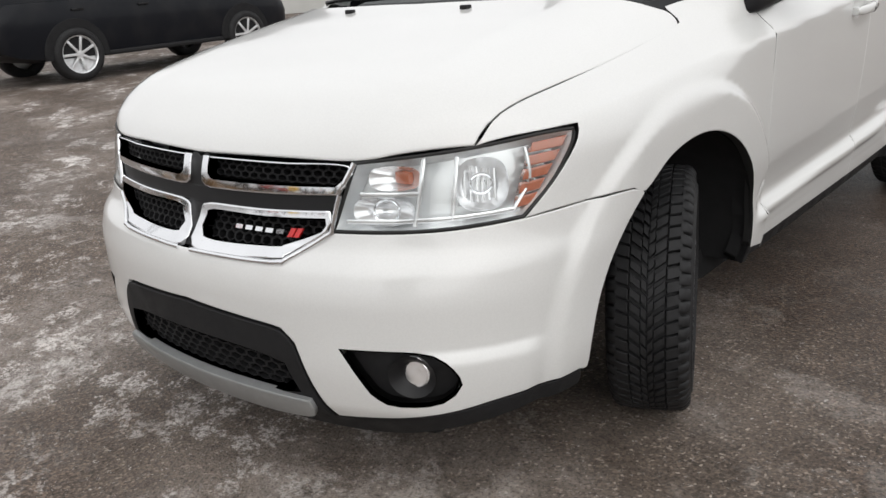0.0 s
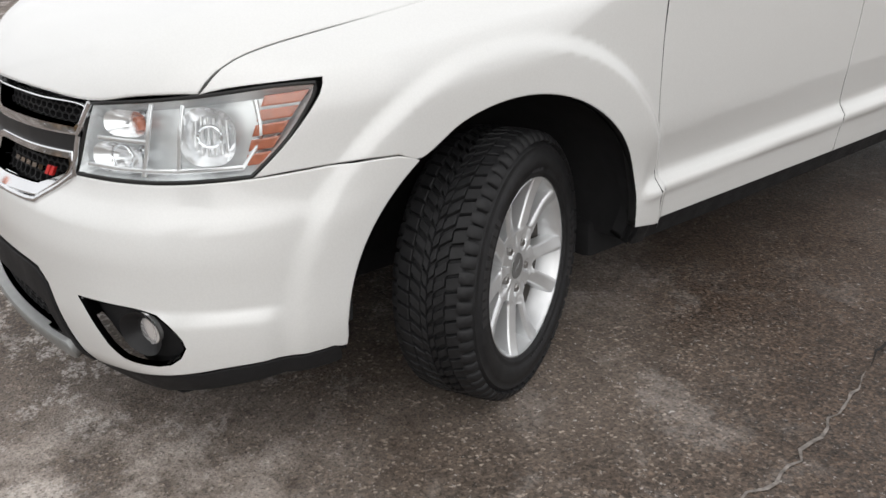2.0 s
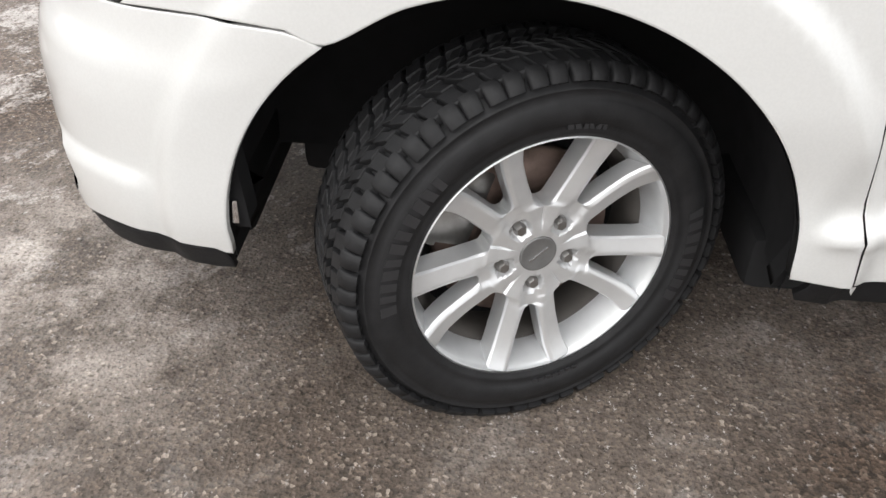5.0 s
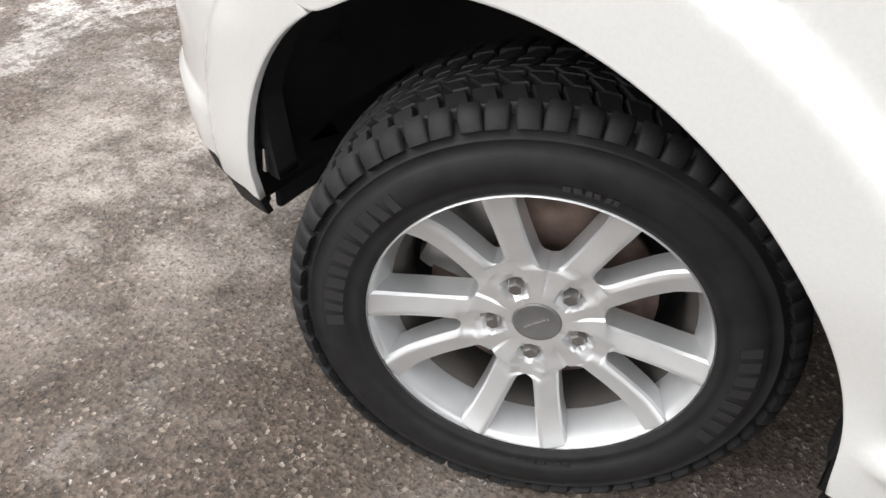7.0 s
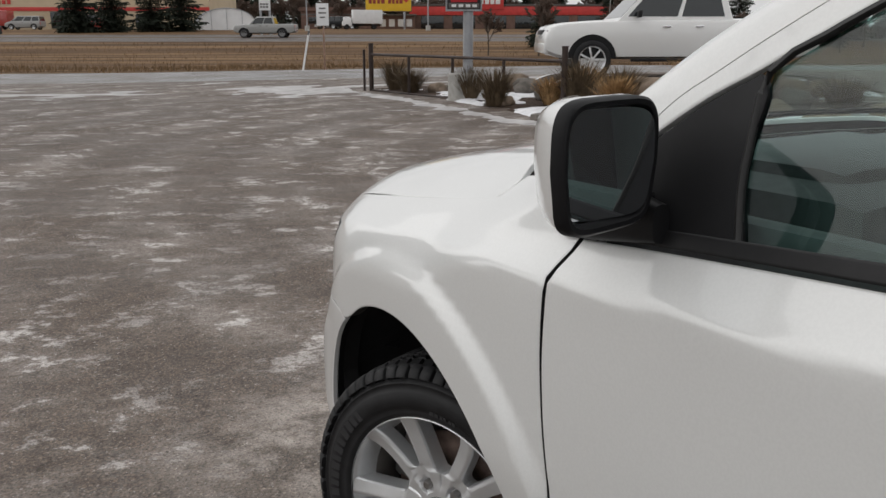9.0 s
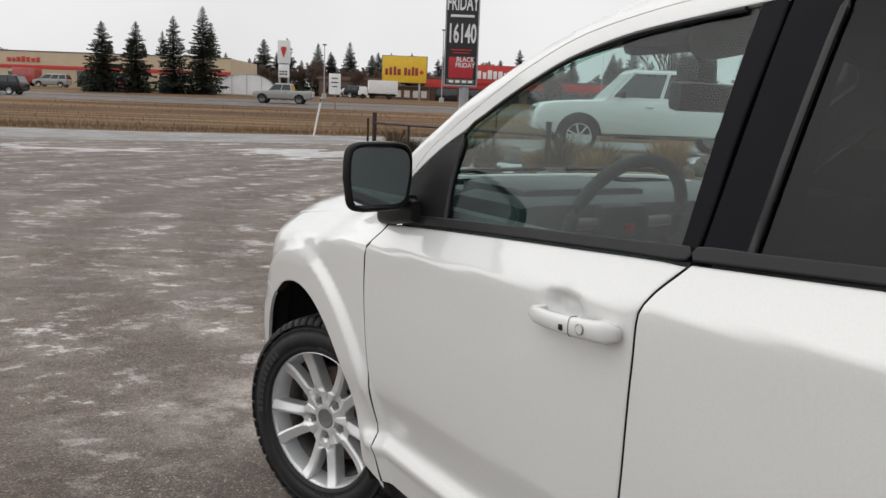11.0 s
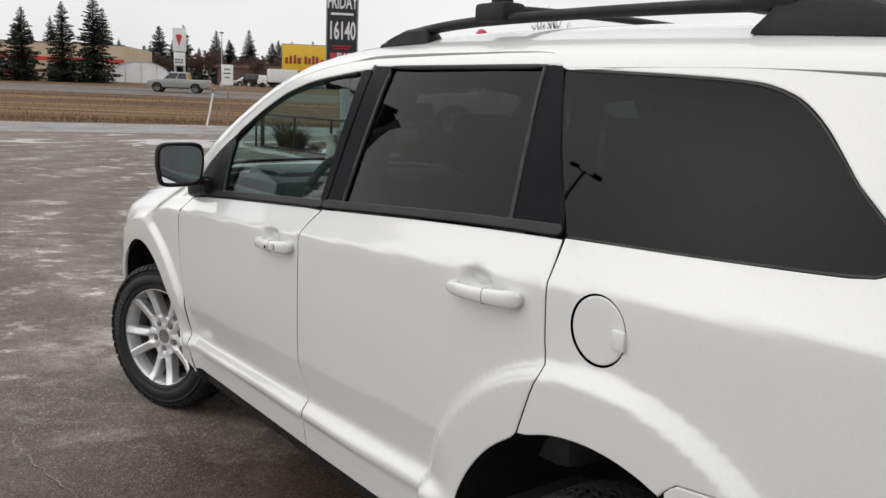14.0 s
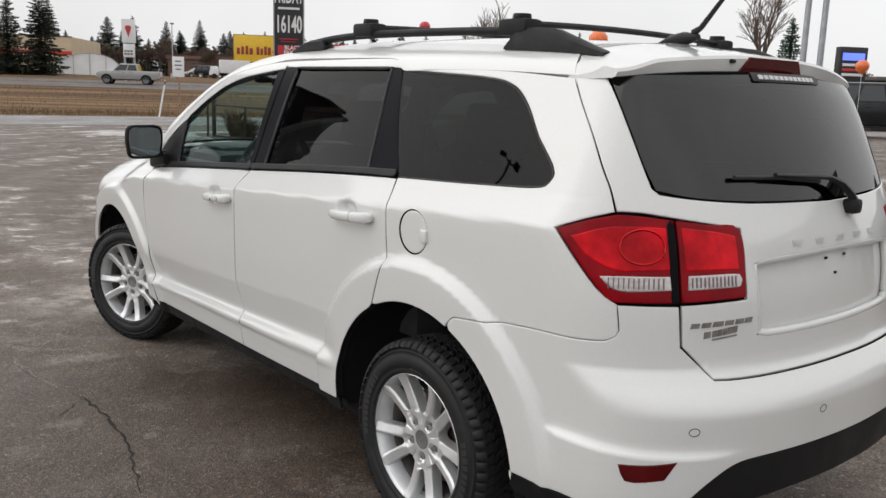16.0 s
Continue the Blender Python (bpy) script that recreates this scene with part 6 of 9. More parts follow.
# dealer's strip under the spoiler
PALE = plain("pale_lettering", (0.55, 0.55, 0.55), 0.5)
band = panel("dealer_strip", [[(0.20, 3.56, 1.637), (0.0, 3.57, 1.639), (-0.20, 3.56, 1.637)], [(-0.20, 3.57, 1.607)], [(0.20, 3.57, 1.607)]], TAIL_C, BLACK_TRIM, tailgate, "black strip with pale lettering bars", pair=False, lift=0.0, res=0.04, thick=0.004, roll=0)[0]
bars_on("strip_letter", (0.17, 3.57, 1.621), (-0.17, 3.57, 1.621), [(1, 0.35)] * 12, 0.015, PALE, band, TAIL_C, 0.001)
# rear wiper
path = [(0.437, 3.693, 1.322), (0.30, 3.712, 1.326), (0.14, 3.734, 1.318), (0.03, 3.75, 1.312), (-0.04, 3.755, 1.290), (-0.085, 3.765, 1.255), (-0.10, 3.777, 1.222)]
p, n = on_skin(TAIL_C[0](np.array(path)), TAIL_C, 0.030)
wip = part("rear_wiper", tube(p[1:], [0.008, 0.011, 0.013, 0.015, 0.017, 0.019], 8, flat=0.7), BLACK_TRIM, tailgate, "black rear wiper arm")
p2, _ = on_skin(TAIL_C[0](np.array([(0.45, 3.69, 1.327), (0.25, 3.72, 1.322), (0.06, 3.74, 1.305)])), TAIL_C, 0.012)
part("wiper_blade", tube(p2, 0.007, 6), SEAL_AND_GAP, wip)
part("wiper_pivot", box((0.05, 0.05, 0.05), tuple(p[-1] - n[-1] * 0.012), 0.015), BLACK_TRIM, wip)
# bumper reflectors and parking sensors
panel("reflector", [[(0.847, 3.665, 0.556), (0.79, 3.74, 0.566)], [(0.738, 3.789, 0.578)], [(0.765, 3.77, 0.520)], [(0.80, 3.73, 0.509), (0.838, 3.688, 0.506)]], TAIL_C, DEEP_RED, rear_bumper, "dark red bumper reflector", lift=0.003, res=0.03, thick=0.012, roll=0.002)
GROOVE = plain("shadow_groove", (0.10, 0.10, 0.10), 0.5)
for x, z in ((0.688, 0.655), (0.233, 0.665)):
    c = TAIL_C[0](np.array([(x, 3.79 if x > 0.5 else 3.91, z)]))[0]
    for s in (1, -1):
        p, n = on_skin([(c[0] * s + 0.0125 * math.cos(a) / 1.05, c[1] + 0.0115 * math.sin(a)) for a in np.linspace(0, math.tau, 18, endpoint=False)], TAIL_C, 0.0)
        part("parking_sensor", tube(p, 0.0016, 5, True), GROOVE, rear_bumper)

# ---- roof rails, cross bars, aerial ----
def roof_z(x, y):
    return float(on_skin([(abs(x), y)], TOP)[0][0][2])


for s in (1, -1):
    x = 0.585 * s
    pts = [(x, y, roof_z(x, y) + h) for y, h in ((1.50, 0.004), (1.58, 0.020), (1.72, 0.034), (1.95, 0.044), (2.3, 0.050), (2.7, 0.053), (2.95, 0.052), (3.10, 0.046))]
    rail = part("roof_rail", tube(stroke(np.array(pts), 0.06), 0.018, 10, flat=0.85), PLASTIC, car, "black roof rail")
    for y0, y1, h in ((1.49, 1.76, 0.040), (2.90, 3.33, 0.066)):
        bm = bmesh.new()
        rows = []
        for f in np.linspace(0, 1, 9):
            y = y0 + (y1 - y0) * f
            g = min(1, f * (9 if y0 > 2 else 2.2)) * min(1, (1 - f) * (1.9 if y0 > 2 else 9))
            base, hh, w = roof_z(x, y) - 0.008, h * max(0.05, g), 0.034
            rows.append([bm.verts.new((x + a * w, y, base + b * (hh + 0.008))) for a, b in ((-1, 0), (-0.9, 0.8), (-0.5, 1), (0.5, 1), (0.9, 0.8), (1, 0))])
        for a, b in zip(rows, rows[1:]):
            for i in range(5):
                bm.faces.new((a[i], a[i + 1], b[i + 1], b[i]))
        bm.faces.new(rows[0][::-1])
        bm.faces.new(rows[-1])
        bmesh.ops.recalc_face_normals(bm, faces=bm.faces)
        part("rail_foot", smooth(bm, 45), PLASTIC, rail)
for y in (2.05, 2.93):
    z = roof_z(0.585, y) + 0.078
    span = [(x, y + 0.02, z + 0.012 * (1 - (x / 0.56) ** 2)) for x in np.linspace(-0.56, 0.56, 9)]
    bar = part("cross_bar", tube(span, 0.020, 10, flat=0.55), PLASTIC, car, "black roof cross bar")
    for s in (1, -1):
        part("bar_clamp", box((0.085, 0.13, 0.055), (0.575 * s, y, z - 0.012), 0.014), PLASTIC, bar)
        knob = turned([(0.0, 0.0), (0.030, 0.0), (0.032, 0.006), (0.030, 0.020), (0.0, 0.022)], 18)
        bmesh.ops.rotate(knob, cent=(0, 0, 0), matrix=Matrix.Rotation(radians(-90), 3, "Y"), verts=knob.verts)
        bmesh.ops.translate(knob, vec=(0.575 * s, y + 0.01, z + 0.012), verts=knob.verts)
        bmesh.ops.recalc_face_normals(knob, faces=knob.faces)
        part("clamp_knob", smooth(knob, 40), BLACK_TRIM, bar)
bz = roof_z(0.0, 3.05)
aerial = part("aerial", tube([(0.02, 3.23, roof_z(0, 3.16) + 0.04), (0.02, 3.26, bz + 0.05), (0.02, 3.40, bz + 0.22), (0.02, 3.52, bz + 0.40)], [0.014, 0.010, 0.0065, 0.004], 8), BLACK_TRIM, car, "black roof aerial")
part("aerial_base", tube([(0.02, 3.09, bz - 0.004), (0.02, 3.14, bz + 0.006), (0.02, 3.20, bz + 0.014), (0.02, 3.25, bz + 0.018)], [0.010, 0.028, 0.034, 0.016], 10, flat=0.7), BLACK_TRIM, aerial)

# ---- door handles ----
def door_handle(parents, y0, y1, z0, z1, key):
    ym, zm = (y0 + y1) / 2 - 0.02, (z0 + z1) / 2
    for k, s in enumerate((1, -1)):
        rows, n = [], 12
        for f in np.linspace(0, 1, 15):
            y, z = y0 + (y1 - y0) * f, z0 + (z1 - z0) * f
            p, _ = on_skin([(y, z)], SIDE)
            ends = min(1, f / 0.12, (1 - f) / 0.035)
            off = 0.010 + 0.026 * math.sin(math.pi * min(1, max(0, f * 0.95 + 0.05))) ** 0.6
            hh = (0.015 + 0.006 * f) * (0.55 + 0.45 * ends)
            th = 0.012 * (0.6 + 0.4 * ends)
            rows.append([(p[0][0] + off + th * math.copysign(abs(math.cos(a)) ** 0.6, math.cos(a)), y, z + hh * math.copysign(abs(math.sin(a)) ** 0.7, math.sin(a))) for a in np.linspace(0, math.tau, n, endpoint=False)])
        bm = bmesh.new()
        vs = [[bm.verts.new((x * s, y, z)) for x, y, z in r] for r in rows]
        for a, b in zip(vs, vs[1:]):
            for i in range(n):
                bm.faces.new((a[i], a[(i + 1) % n], b[(i + 1) % n], b[i]))
        bm.faces.new(vs[0])
        bm.faces.new(vs[-1])
        bmesh.ops.recalc_face_normals(bm, faces=bm.faces)
        h = part("door_handle", smooth(bm, 60), WHITE, parents[k], "white pull handle")
        # lock cap: joint line, mount, keyhole
        f = 1 - 0.094 / (y1 - y0)
        p, _ = on_skin([(y1 - 0.094, z0 + (z1 - z0) * f)], SIDE)
        off, hh = 0.010 + 0.026 * math.sin(math.pi * (f * 0.95 + 0.05)) ** 0.6, 0.015 + 0.006 * f
        seam = [((p[0][0] + off + 0.0121 * math.copysign(abs(math.cos(a)) ** 0.6, math.cos(a))) * s, y1 - 0.094, z0 + (z1 - z0) * f + (hh + 0.0001) * math.copysign(abs(math.sin(a)) ** 0.7, math.sin(a))) for a in np.linspace(0, math.tau, 24, endpoint=False)]
        part("cap_joint", tube(seam, 0.0009, 5, True), GROOVE, h)
        for yy in (y0 + 0.012, y1 - 0.035):
            q, _ = on_skin([(yy, z0 if yy < ym else z1)], SIDE)
            part("handle_mount", box((0.04, 0.045 if yy > ym else 0.02, 0.030), ((q[0][0] + 0.004) * s, yy, z0 if yy < ym else z1), 0.006), WHITE, h)
        if key:
            p, _ = on_skin([(y1 - 0.066, z1 - 0.003)], SIDE)
            lock = turned([(0.0105, -0.012), (0.0105, 0.0), (0.0095, 0.0008), (0.0070, -0.0045), (0.0, -0.0045)], 20)
            bmesh.ops.transform(lock, matrix=Matrix.Translation(((p[0][0] + 0.0445) * s, y1 - 0.066, z1 - 0.003)) @ Matrix.Scale(s, 4, (1, 0, 0)), verts=lock.verts)
            part("key_lock", smooth(lock, 40), STEEL, h, "round steel key lock")
            part("entry_button", box((0.006, 0.012, 0.012), ((p[0][0] + 0.0465) * s, y1 - 0.114, z1 - 0.010), 0.002), BLACK_TRIM, h)


door_handle(front_door, 1.250, 1.492, 1.024, 1.036, True)
door_handle(rear_door, 2.336, 2.590, 1.083, 1.096, False)
# finger tab of the fuel flap
q, n = on_skin([(2.872, 1.074)], SIDE, 0.004)
for k, s in enumerate((1, -1)):
    part("flap_tab", box((0.012, 0.034, 0.042), (q[0][0] * s, q[0][1], q[0][2]), 0.006), WHITE, quarter[k])

# ---- door mirrors ----
def door_mirror(s):
    m = Matrix.Translation((1.008, 0.662, 1.240)) @ Matrix.Rotation(radians(13), 4, "Z") @ Matrix.Scale(0.87, 4)
    flip = Matrix.Scale(s, 4, (1, 0, 0))

    def rounded(w, h, y, dx=0.0, dz=0.0, e=0.42):
        out = []
        for a in np.linspace(0, math.tau, 36, endpoint=False):
            c, d = math.cos(a), math.sin(a)
            out.append((dx + w * math.copysign(abs(c) ** e, c) * (1 - 0.06 * (d < 0)), y, dz + h * math.copysign(abs(d) ** e, d)))
        return out

    def loft(sections, cap=True):
        bm = bmesh.new()
        rows = [[bm.verts.new(flip @ m @ Vector(v)) for v in r] for r in sections]
        for a, b in zip(rows, rows[1:]):
            for i in range(len(a)):
                bm.faces.new((a[i], a[(i + 1) % len(a)], b[(i + 1) % len(a)], b[i]))
        if cap:
            bm.faces.new(rows[-1])
        bmesh.ops.recalc_face_normals(bm, faces=bm.faces)
        return smooth(bm, 50)
    shell = part("door_mirror", loft([rounded(0.121, 0.100, -0.012), rounded(0.121, 0.101, -0.03, -0.010), rounded(0.116, 0.097, -0.065, -0.030), rounded(0.102, 0.085, -0.105, -0.052), rounded(0.076, 0.060, -0.135, -0.070, 0, 0.6), rounded(0.03, 0.02, -0.148, -0.078, 0, 1.0)]), WHITE, car, "white door mirror with black rim")
    part("mirror_rim", loft([rounded(0.122, 0.101, -0.016), rounded(0.1215, 0.1005, 0.002), rounded(0.117, 0.096, 0.007), rounded(0.110, 0.089, 0.006), rounded(0.107, 0.086, -0.003), rounded(0.105, 0.084, -0.014)], False), MIRROR_BLACK, shell, "black plastic rim")
    part("mirror_glass", loft([[(x, y - 0.20 * x, z) for x, y, z in rounded(w, h, -0.012)] for w, h in ((0.1045, 0.0835), (0.05, 0.04), (0.002, 0.002))]), MIRROR, shell, "mirror glass")
    arm = box((0.11, 0.060, 0.034), (0.925 * s, 0.585, 1.172), 0.014)
    part("mirror_arm", arm, MIRROR_BLACK, shell, "black mirror arm")


door_mirror(1)
door_mirror(-1)
for k, s in enumerate((1, -1)):
    bm = bmesh.new()
    rows = []
    for y, x, z, hx, hz in ((0.400, 0.874, 1.112, 0.006, 0.014), (0.415, 0.877, 1.122, 0.016, 0.034), (0.45, 0.882, 1.134, 0.022, 0.046), (0.52, 0.888, 1.142, 0.024, 0.046), (0.60, 0.890, 1.146, 0.020, 0.036), (0.645, 0.892, 1.146, 0.016, 0.028)):
        rows.append([bm.verts.new(((x + hx * math.copysign(abs(math.cos(a)) ** 0.6, math.cos(a))) * s, y, z + hz * math.copysign(abs(math.sin(a)) ** 0.6, math.sin(a)))) for a in np.linspace(0, math.tau, 16, endpoint=False)])
    for a, b in zip(rows, rows[1:]):
        for i in range(16):
            bm.faces.new((a[i], a[(i + 1) % 16], b[(i + 1) % 16], b[i]))
    bm.faces.new(rows[0])
    bm.faces.new(rows[-1])
    bmesh.ops.recalc_face_normals(bm, faces=bm.faces)
    part("mirror_foot", smooth(bm, 50), MIRROR_BLACK, front_door[k], "black wedge-shaped mirror foot")
    part("liner_clip", box((0.012, 0.020, 0.045), (0.862 * s, -0.518, 0.404), 0.003), CHROME, front_bumper, "small silver clip on the arch liner")

# ---- cabin ----
for k, s in enumerate((1, -1)):
    for parents, y, ln, z in ((front_door, 1.03, 1.06, 0.822), (rear_door, 2.05, 0.90, 0.812)):
        sill = [(z * s, v, float(BELT(v)) - 0.022) for v in np.linspace(y - ln / 2, y + ln / 2, 8)]
        part("door_sill_trim", tube(sill, 0.040, 10), DASH, parents[k])
cabin = part("dashboard", join(box((1.40, 0.38, 0.24), (0, 0.64, 1.07), 0.07), box((1.38, 0.22, 0.40), (0, 0.80, 0.82), 0.06), box((0.46, 0.34, 0.13), (0.40, 0.58, 1.155), 0.055), box((1.22, 0.36, 0.07), (0, 0.46, 1.145), 0.03)), DASH, car, "dark grey dashboard")
part("floor_tunnel", join(box((1.5, 2.6, 0.08), (0, 2.0, 0.42), 0.02), box((0.26, 1.0, 0.30), (0, 1.25, 0.58), 0.04)), DASH, car)
for k, s in enumerate((1, -1)):
    part("door_card", join(box((0.05, 1.0, 0.66), (0.80 * s, 1.03, 0.83), 0.02), box((0.10, 0.45, 0.06), (0.76 * s, 1.15, 0.92), 0.02)), DASH, front_door[k])
    part("door_card", box((0.05, 0.66, 0.72), (0.79 * s, 1.93, 0.85), 0.02), DASH, rear_door[k])
ring = [(0.37 + 0.19 * math.cos(a), 0.865 + 0.19 * math.sin(a) * 0.36, 1.125 + 0.19 * math.sin(a) * 0.93) for a in np.linspace(0, math.tau, 40, endpoint=False)]
wheel_ob = part("steering_wheel", tube(ring, 0.018, 10, True), CLOTH, car, "dark steering wheel")
hub = part("wheel_hub", box((0.17, 0.06, 0.13), (0.37, 0.85, 1.115), 0.03), CLOTH, wheel_ob)
part("hub_mark", box((0.035, 0.012, 0.03), (0.37, 0.884, 1.115), 0.006), STORE_BADGE, hub, "small red mark on the hub")
for pts in ([(0.20, 0.855, 1.13), (0.30, 0.85, 1.125)], [(0.44, 0.85, 1.125), (0.54, 0.855, 1.13)], [(0.37, 0.845, 1.06), (0.37, 0.805, 0.955)]):
    part("wheel_spoke", tube([Vector(v) for v in pts], 0.015, 8), GREY_CAP, wheel_ob)
part("column", tube([(0.37, 0.66, 1.03), (0.37, 0.84, 1.11)], 0.05, 12), DASH, wheel_ob)
# roof rails, pillars and visors inside the cabin
for s in (1, -1):
    rail = [(0.575 * s, y, z - 0.045) for y, z in ((1.28, 1.618), (1.6, 1.648), (2.2, 1.66), (2.9, 1.63), (3.15, 1.60))]
    part("roof_lining_edge", tube(stroke(np.array(rail), 0.08), 0.042, 10), CLOTH, car)
    part("pillar_lining", tube([(0.75 * s, 1.62, 1.12), (0.690 * s, 1.62, 1.40), (0.59 * s, 1.60, 1.58)], 0.040, 10), CLOTH, car)
    part("pillar_lining", tube([(0.74 * s, 2.56, 1.16), (0.680 * s, 2.50, 1.42), (0.59 * s, 2.44, 1.58)], 0.045, 10), CLOTH, car)


def seat(x, y, w, rows=1):
    base = part("seat", join(box((w, 0.52, 0.18), (x, y, 0.66), 0.06)), CLOTH, car, "dark grey cloth seat")
    m = Matrix.Translation((x, y + 0.26, 0.72)) @ Matrix.Rotation(radians(-14), 4, "X")
    part("backrest", box((w, 0.15, 0.60), (0, 0.02, 0.28), 0.06, 3, m, (0.86, 1.0)), CLOTH, base)
    for hx in ((0,) if w < 0.7 else (-w / 3, w / 3)):
        part("headrest", box((0.26, 0.11, 0.19), (hx, 0.02, 0.70), 0.045, 3, m), CLOTH, base)
        for d in (-0.06, 0.06):
            part("headrest_post", tube([m @ Vector((hx + d, 0.02, 0.56)), m @ Vector((hx + d, 0.02, 0.64))], 0.006, 6), STEEL, base)


seat(0.37, 1.32, 0.52)
seat(-0.37, 1.32, 0.52)
seat(0.0, 2.25, 1.30)
seat(0.0, 3.0, 1.16)
inner_mirror = part("inner_mirror", box((0.25, 0.055, 0.085), (0.0, 0.76, 1.475), 0.022), BLACK_TRIM, car, "black rear-view mirror")
part("mirror_mount", box((0.09, 0.10, 0.13), (0.0, 0.72, 1.535), 0.03), BLACK_TRIM, inner_mirror)
panel("headliner", [[(0.0, 1.05), (0.55, 1.0)], [(0.62, 1.3), (0.62, 3.1)], [(0.0, 3.1)]], TOP, DASH, car, sym=True, lift=-0.045, res=0.1, thick=0.02, roll=0)


# the body sits a little off the middle line towards the passenger's side at the front
settled = set()
for ob in car.children_recursive:
    if ob.type == "MESH" and ob.data.name not in settled:
        settled.add(ob.data.name)
        co = np.empty(len(ob.data.vertices) * 3)
        ob.data.vertices.foreach_get("co", co)
        co = co.reshape(-1, 3)
        co[:, 0] -= 0.05 * np.maximum(0, 0.3 - co[:, 0]) * (1 - step(0.1, 1.4, co[:, 1]))
        ob.data.vertices.foreach_set("co", co.ravel())
        ob.data.update()

# ---- cracks in the asphalt beside the car ----
def crack(path, width, material, label, seed):
    rnd = random.Random(seed)
    run = stroke(path, 0.035)
    bm = bmesh.new()
    rows = []
    for i, (x, y) in enumerate(run):
        w = width * rnd.uniform(0.35, 1.25) * min(1, i / 4 + 0.2, (len(run) - i) / 4)
        jx, jy = rnd.uniform(-0.011, 0.011), rnd.uniform(-0.008, 0.008)
        rows.append([bm.verts.new((x + jx + k * w, y + jy, 0.0035)) for k in (-0.5, 0.5)])
    for a, b in zip(rows, rows[1:]):
        bm.faces.new((a[0], a[1], b[1], b[0]))
    bmesh.ops.recalc_face_normals(bm, faces=bm.faces)
    for f in bm.faces:
        if f.normal.z < 0:
            f.normal_flip()
    me = bpy.data.meshes.new("pavement_crack")
    bm.to_mesh(me)
    bm.free()
    me.materials.append(material)
    tagged(new("pavement_crack", me), label, "crack", kind="structure")


# open cracks are laid as flat dark ribbons, not cut into the ground
CRACK_DARK = plain("crack_tar", (0.012, 0.010, 0.009), 0.85, vary=0.4, scale=30)
SALT = plain("crack_salt", (0.19, 0.17, 0.155), 0.8, vary=0.5, scale=45)
crack([(1.45, 0.78), (1.43, 0.87), (1.42, 1.18), (1.44, 1.49), (1.51, 1.78), (1.57, 2.05)], 0.012, CRACK_DARK, "dark crack in the wet asphalt", 2)
crack([(1.57, 2.05), (1.66, 2.4), (1.63, 2.8), (1.72, 3.2)], 0.010, CRACK_DARK, "dark crack in the wet asphalt", 5)
crack([(1.43, 0.87), (1.62, 1.05), (1.75, 1.1)], 0.008, CRACK_DARK, "dark crack in the wet asphalt", 6)
crack([(1.46, 0.75), (1.50, 0.57), (1.54, 0.34), (1.56, 0.14), (1.53, -0.06)], 0.010, SALT, "pale salt-filled crack in the asphalt", 3)

# ---- materials of the surroundings ----
NEEDLES = plain("spruce_needles", (0.030, 0.036, 0.026), 0.85, vary=0.45, scale=3, Specular_IOR_Level=0.15)
GREEN_NEEDLES = plain("bright_needles", (0.035, 0.095, 0.060), 0.8, vary=0.4, scale=3, Specular_IOR_Level=0.15)
BARK = plain("grey_bark", (0.085, 0.070, 0.058), 0.95, vary=0.3, scale=14, bump=0.4, Specular_IOR_Level=0.1)
TWIGS = plain("bare_twigs", (0.125, 0.092, 0.076), 0.95, vary=0.3, scale=6, Specular_IOR_Level=0.1)
STRAW = plain("dry_straw", (0.34, 0.215, 0.105), 0.9, vary=0.45, scale=9, Specular_IOR_Level=0.1)
DULL_STRAW = plain("weathered_straw", (0.17, 0.112, 0.062), 0.95, vary=0.5, scale=0.6, Specular_IOR_Level=0.1)
SAGE = plain("dry_shrub", (0.115, 0.085, 0.055), 0.95, vary=0.4, scale=8, Specular_IOR_Level=0.1)
MULCH = plain("bark_mulch", (0.060, 0.041, 0.031), 0.95, vary=0.55, scale=22, bump=0.9, Specular_IOR_Level=0.15)
ROCK = plain("field_stone", (0.215, 0.165, 0.125), 0.85, vary=0.4, scale=7, bump=0.5, Specular_IOR_Level=0.2)
GREY_ROCK = plain("grey_stone", (0.155, 0.140, 0.125), 0.85, vary=0.4, scale=7, bump=0.5, Specular_IOR_Level=0.2)
SNOW = plain("old_snow", (0.70, 0.70, 0.72), 0.75, vary=0.14, scale=5, bump=0.4, Specular_IOR_Level=0.2)
SLUSH = plain("trodden_slush", (0.40, 0.385, 0.38), 0.6, vary=0.3, scale=3, bump=0.3)
IRON = plain("brown_steel", (0.040, 0.026, 0.022), 0.55, 0.3, vary=0.35, scale=12, bump=0.2)
RUSTED = plain("rubbed_rail", (0.30, 0.19, 0.14), 0.6, 0.3, vary=0.35, scale=12)
GALV = plain("galvanised_steel", (0.36, 0.37, 0.39), 0.45, 0.6, vary=0.15, scale=6)
CONCRETE = plain("concrete", (0.33, 0.32, 0.30), 0.85, vary=0.2, scale=8, bump=0.3)
BEIGE = plain("beige_stucco", (0.50, 0.405, 0.285), 0.85, vary=0.07, scale=0.6)
STORE_RED = plain("red_band", (0.50, 0.040, 0.035), 0.5, vary=0.12, scale=2)
BRICK_BROWN = plain("brown_siding", (0.150, 0.088, 0.068), 0.8, vary=0.2, scale=2)
ROOF_GREY = plain("roof_grey", (0.12, 0.11, 0.105), 0.8, vary=0.2, scale=2)
YELLOW = plain("yellow_panel", (0.74, 0.47, 0.030), 0.45, vary=0.06, scale=1.5)
MAROON = plain("maroon_bars", (0.27, 0.035, 0.03), 0.5, vary=0.1, scale=3)
SHEET_WHITE = plain("white_sheet", (0.74, 0.74, 0.74), 0.5, vary=0.06, scale=2)
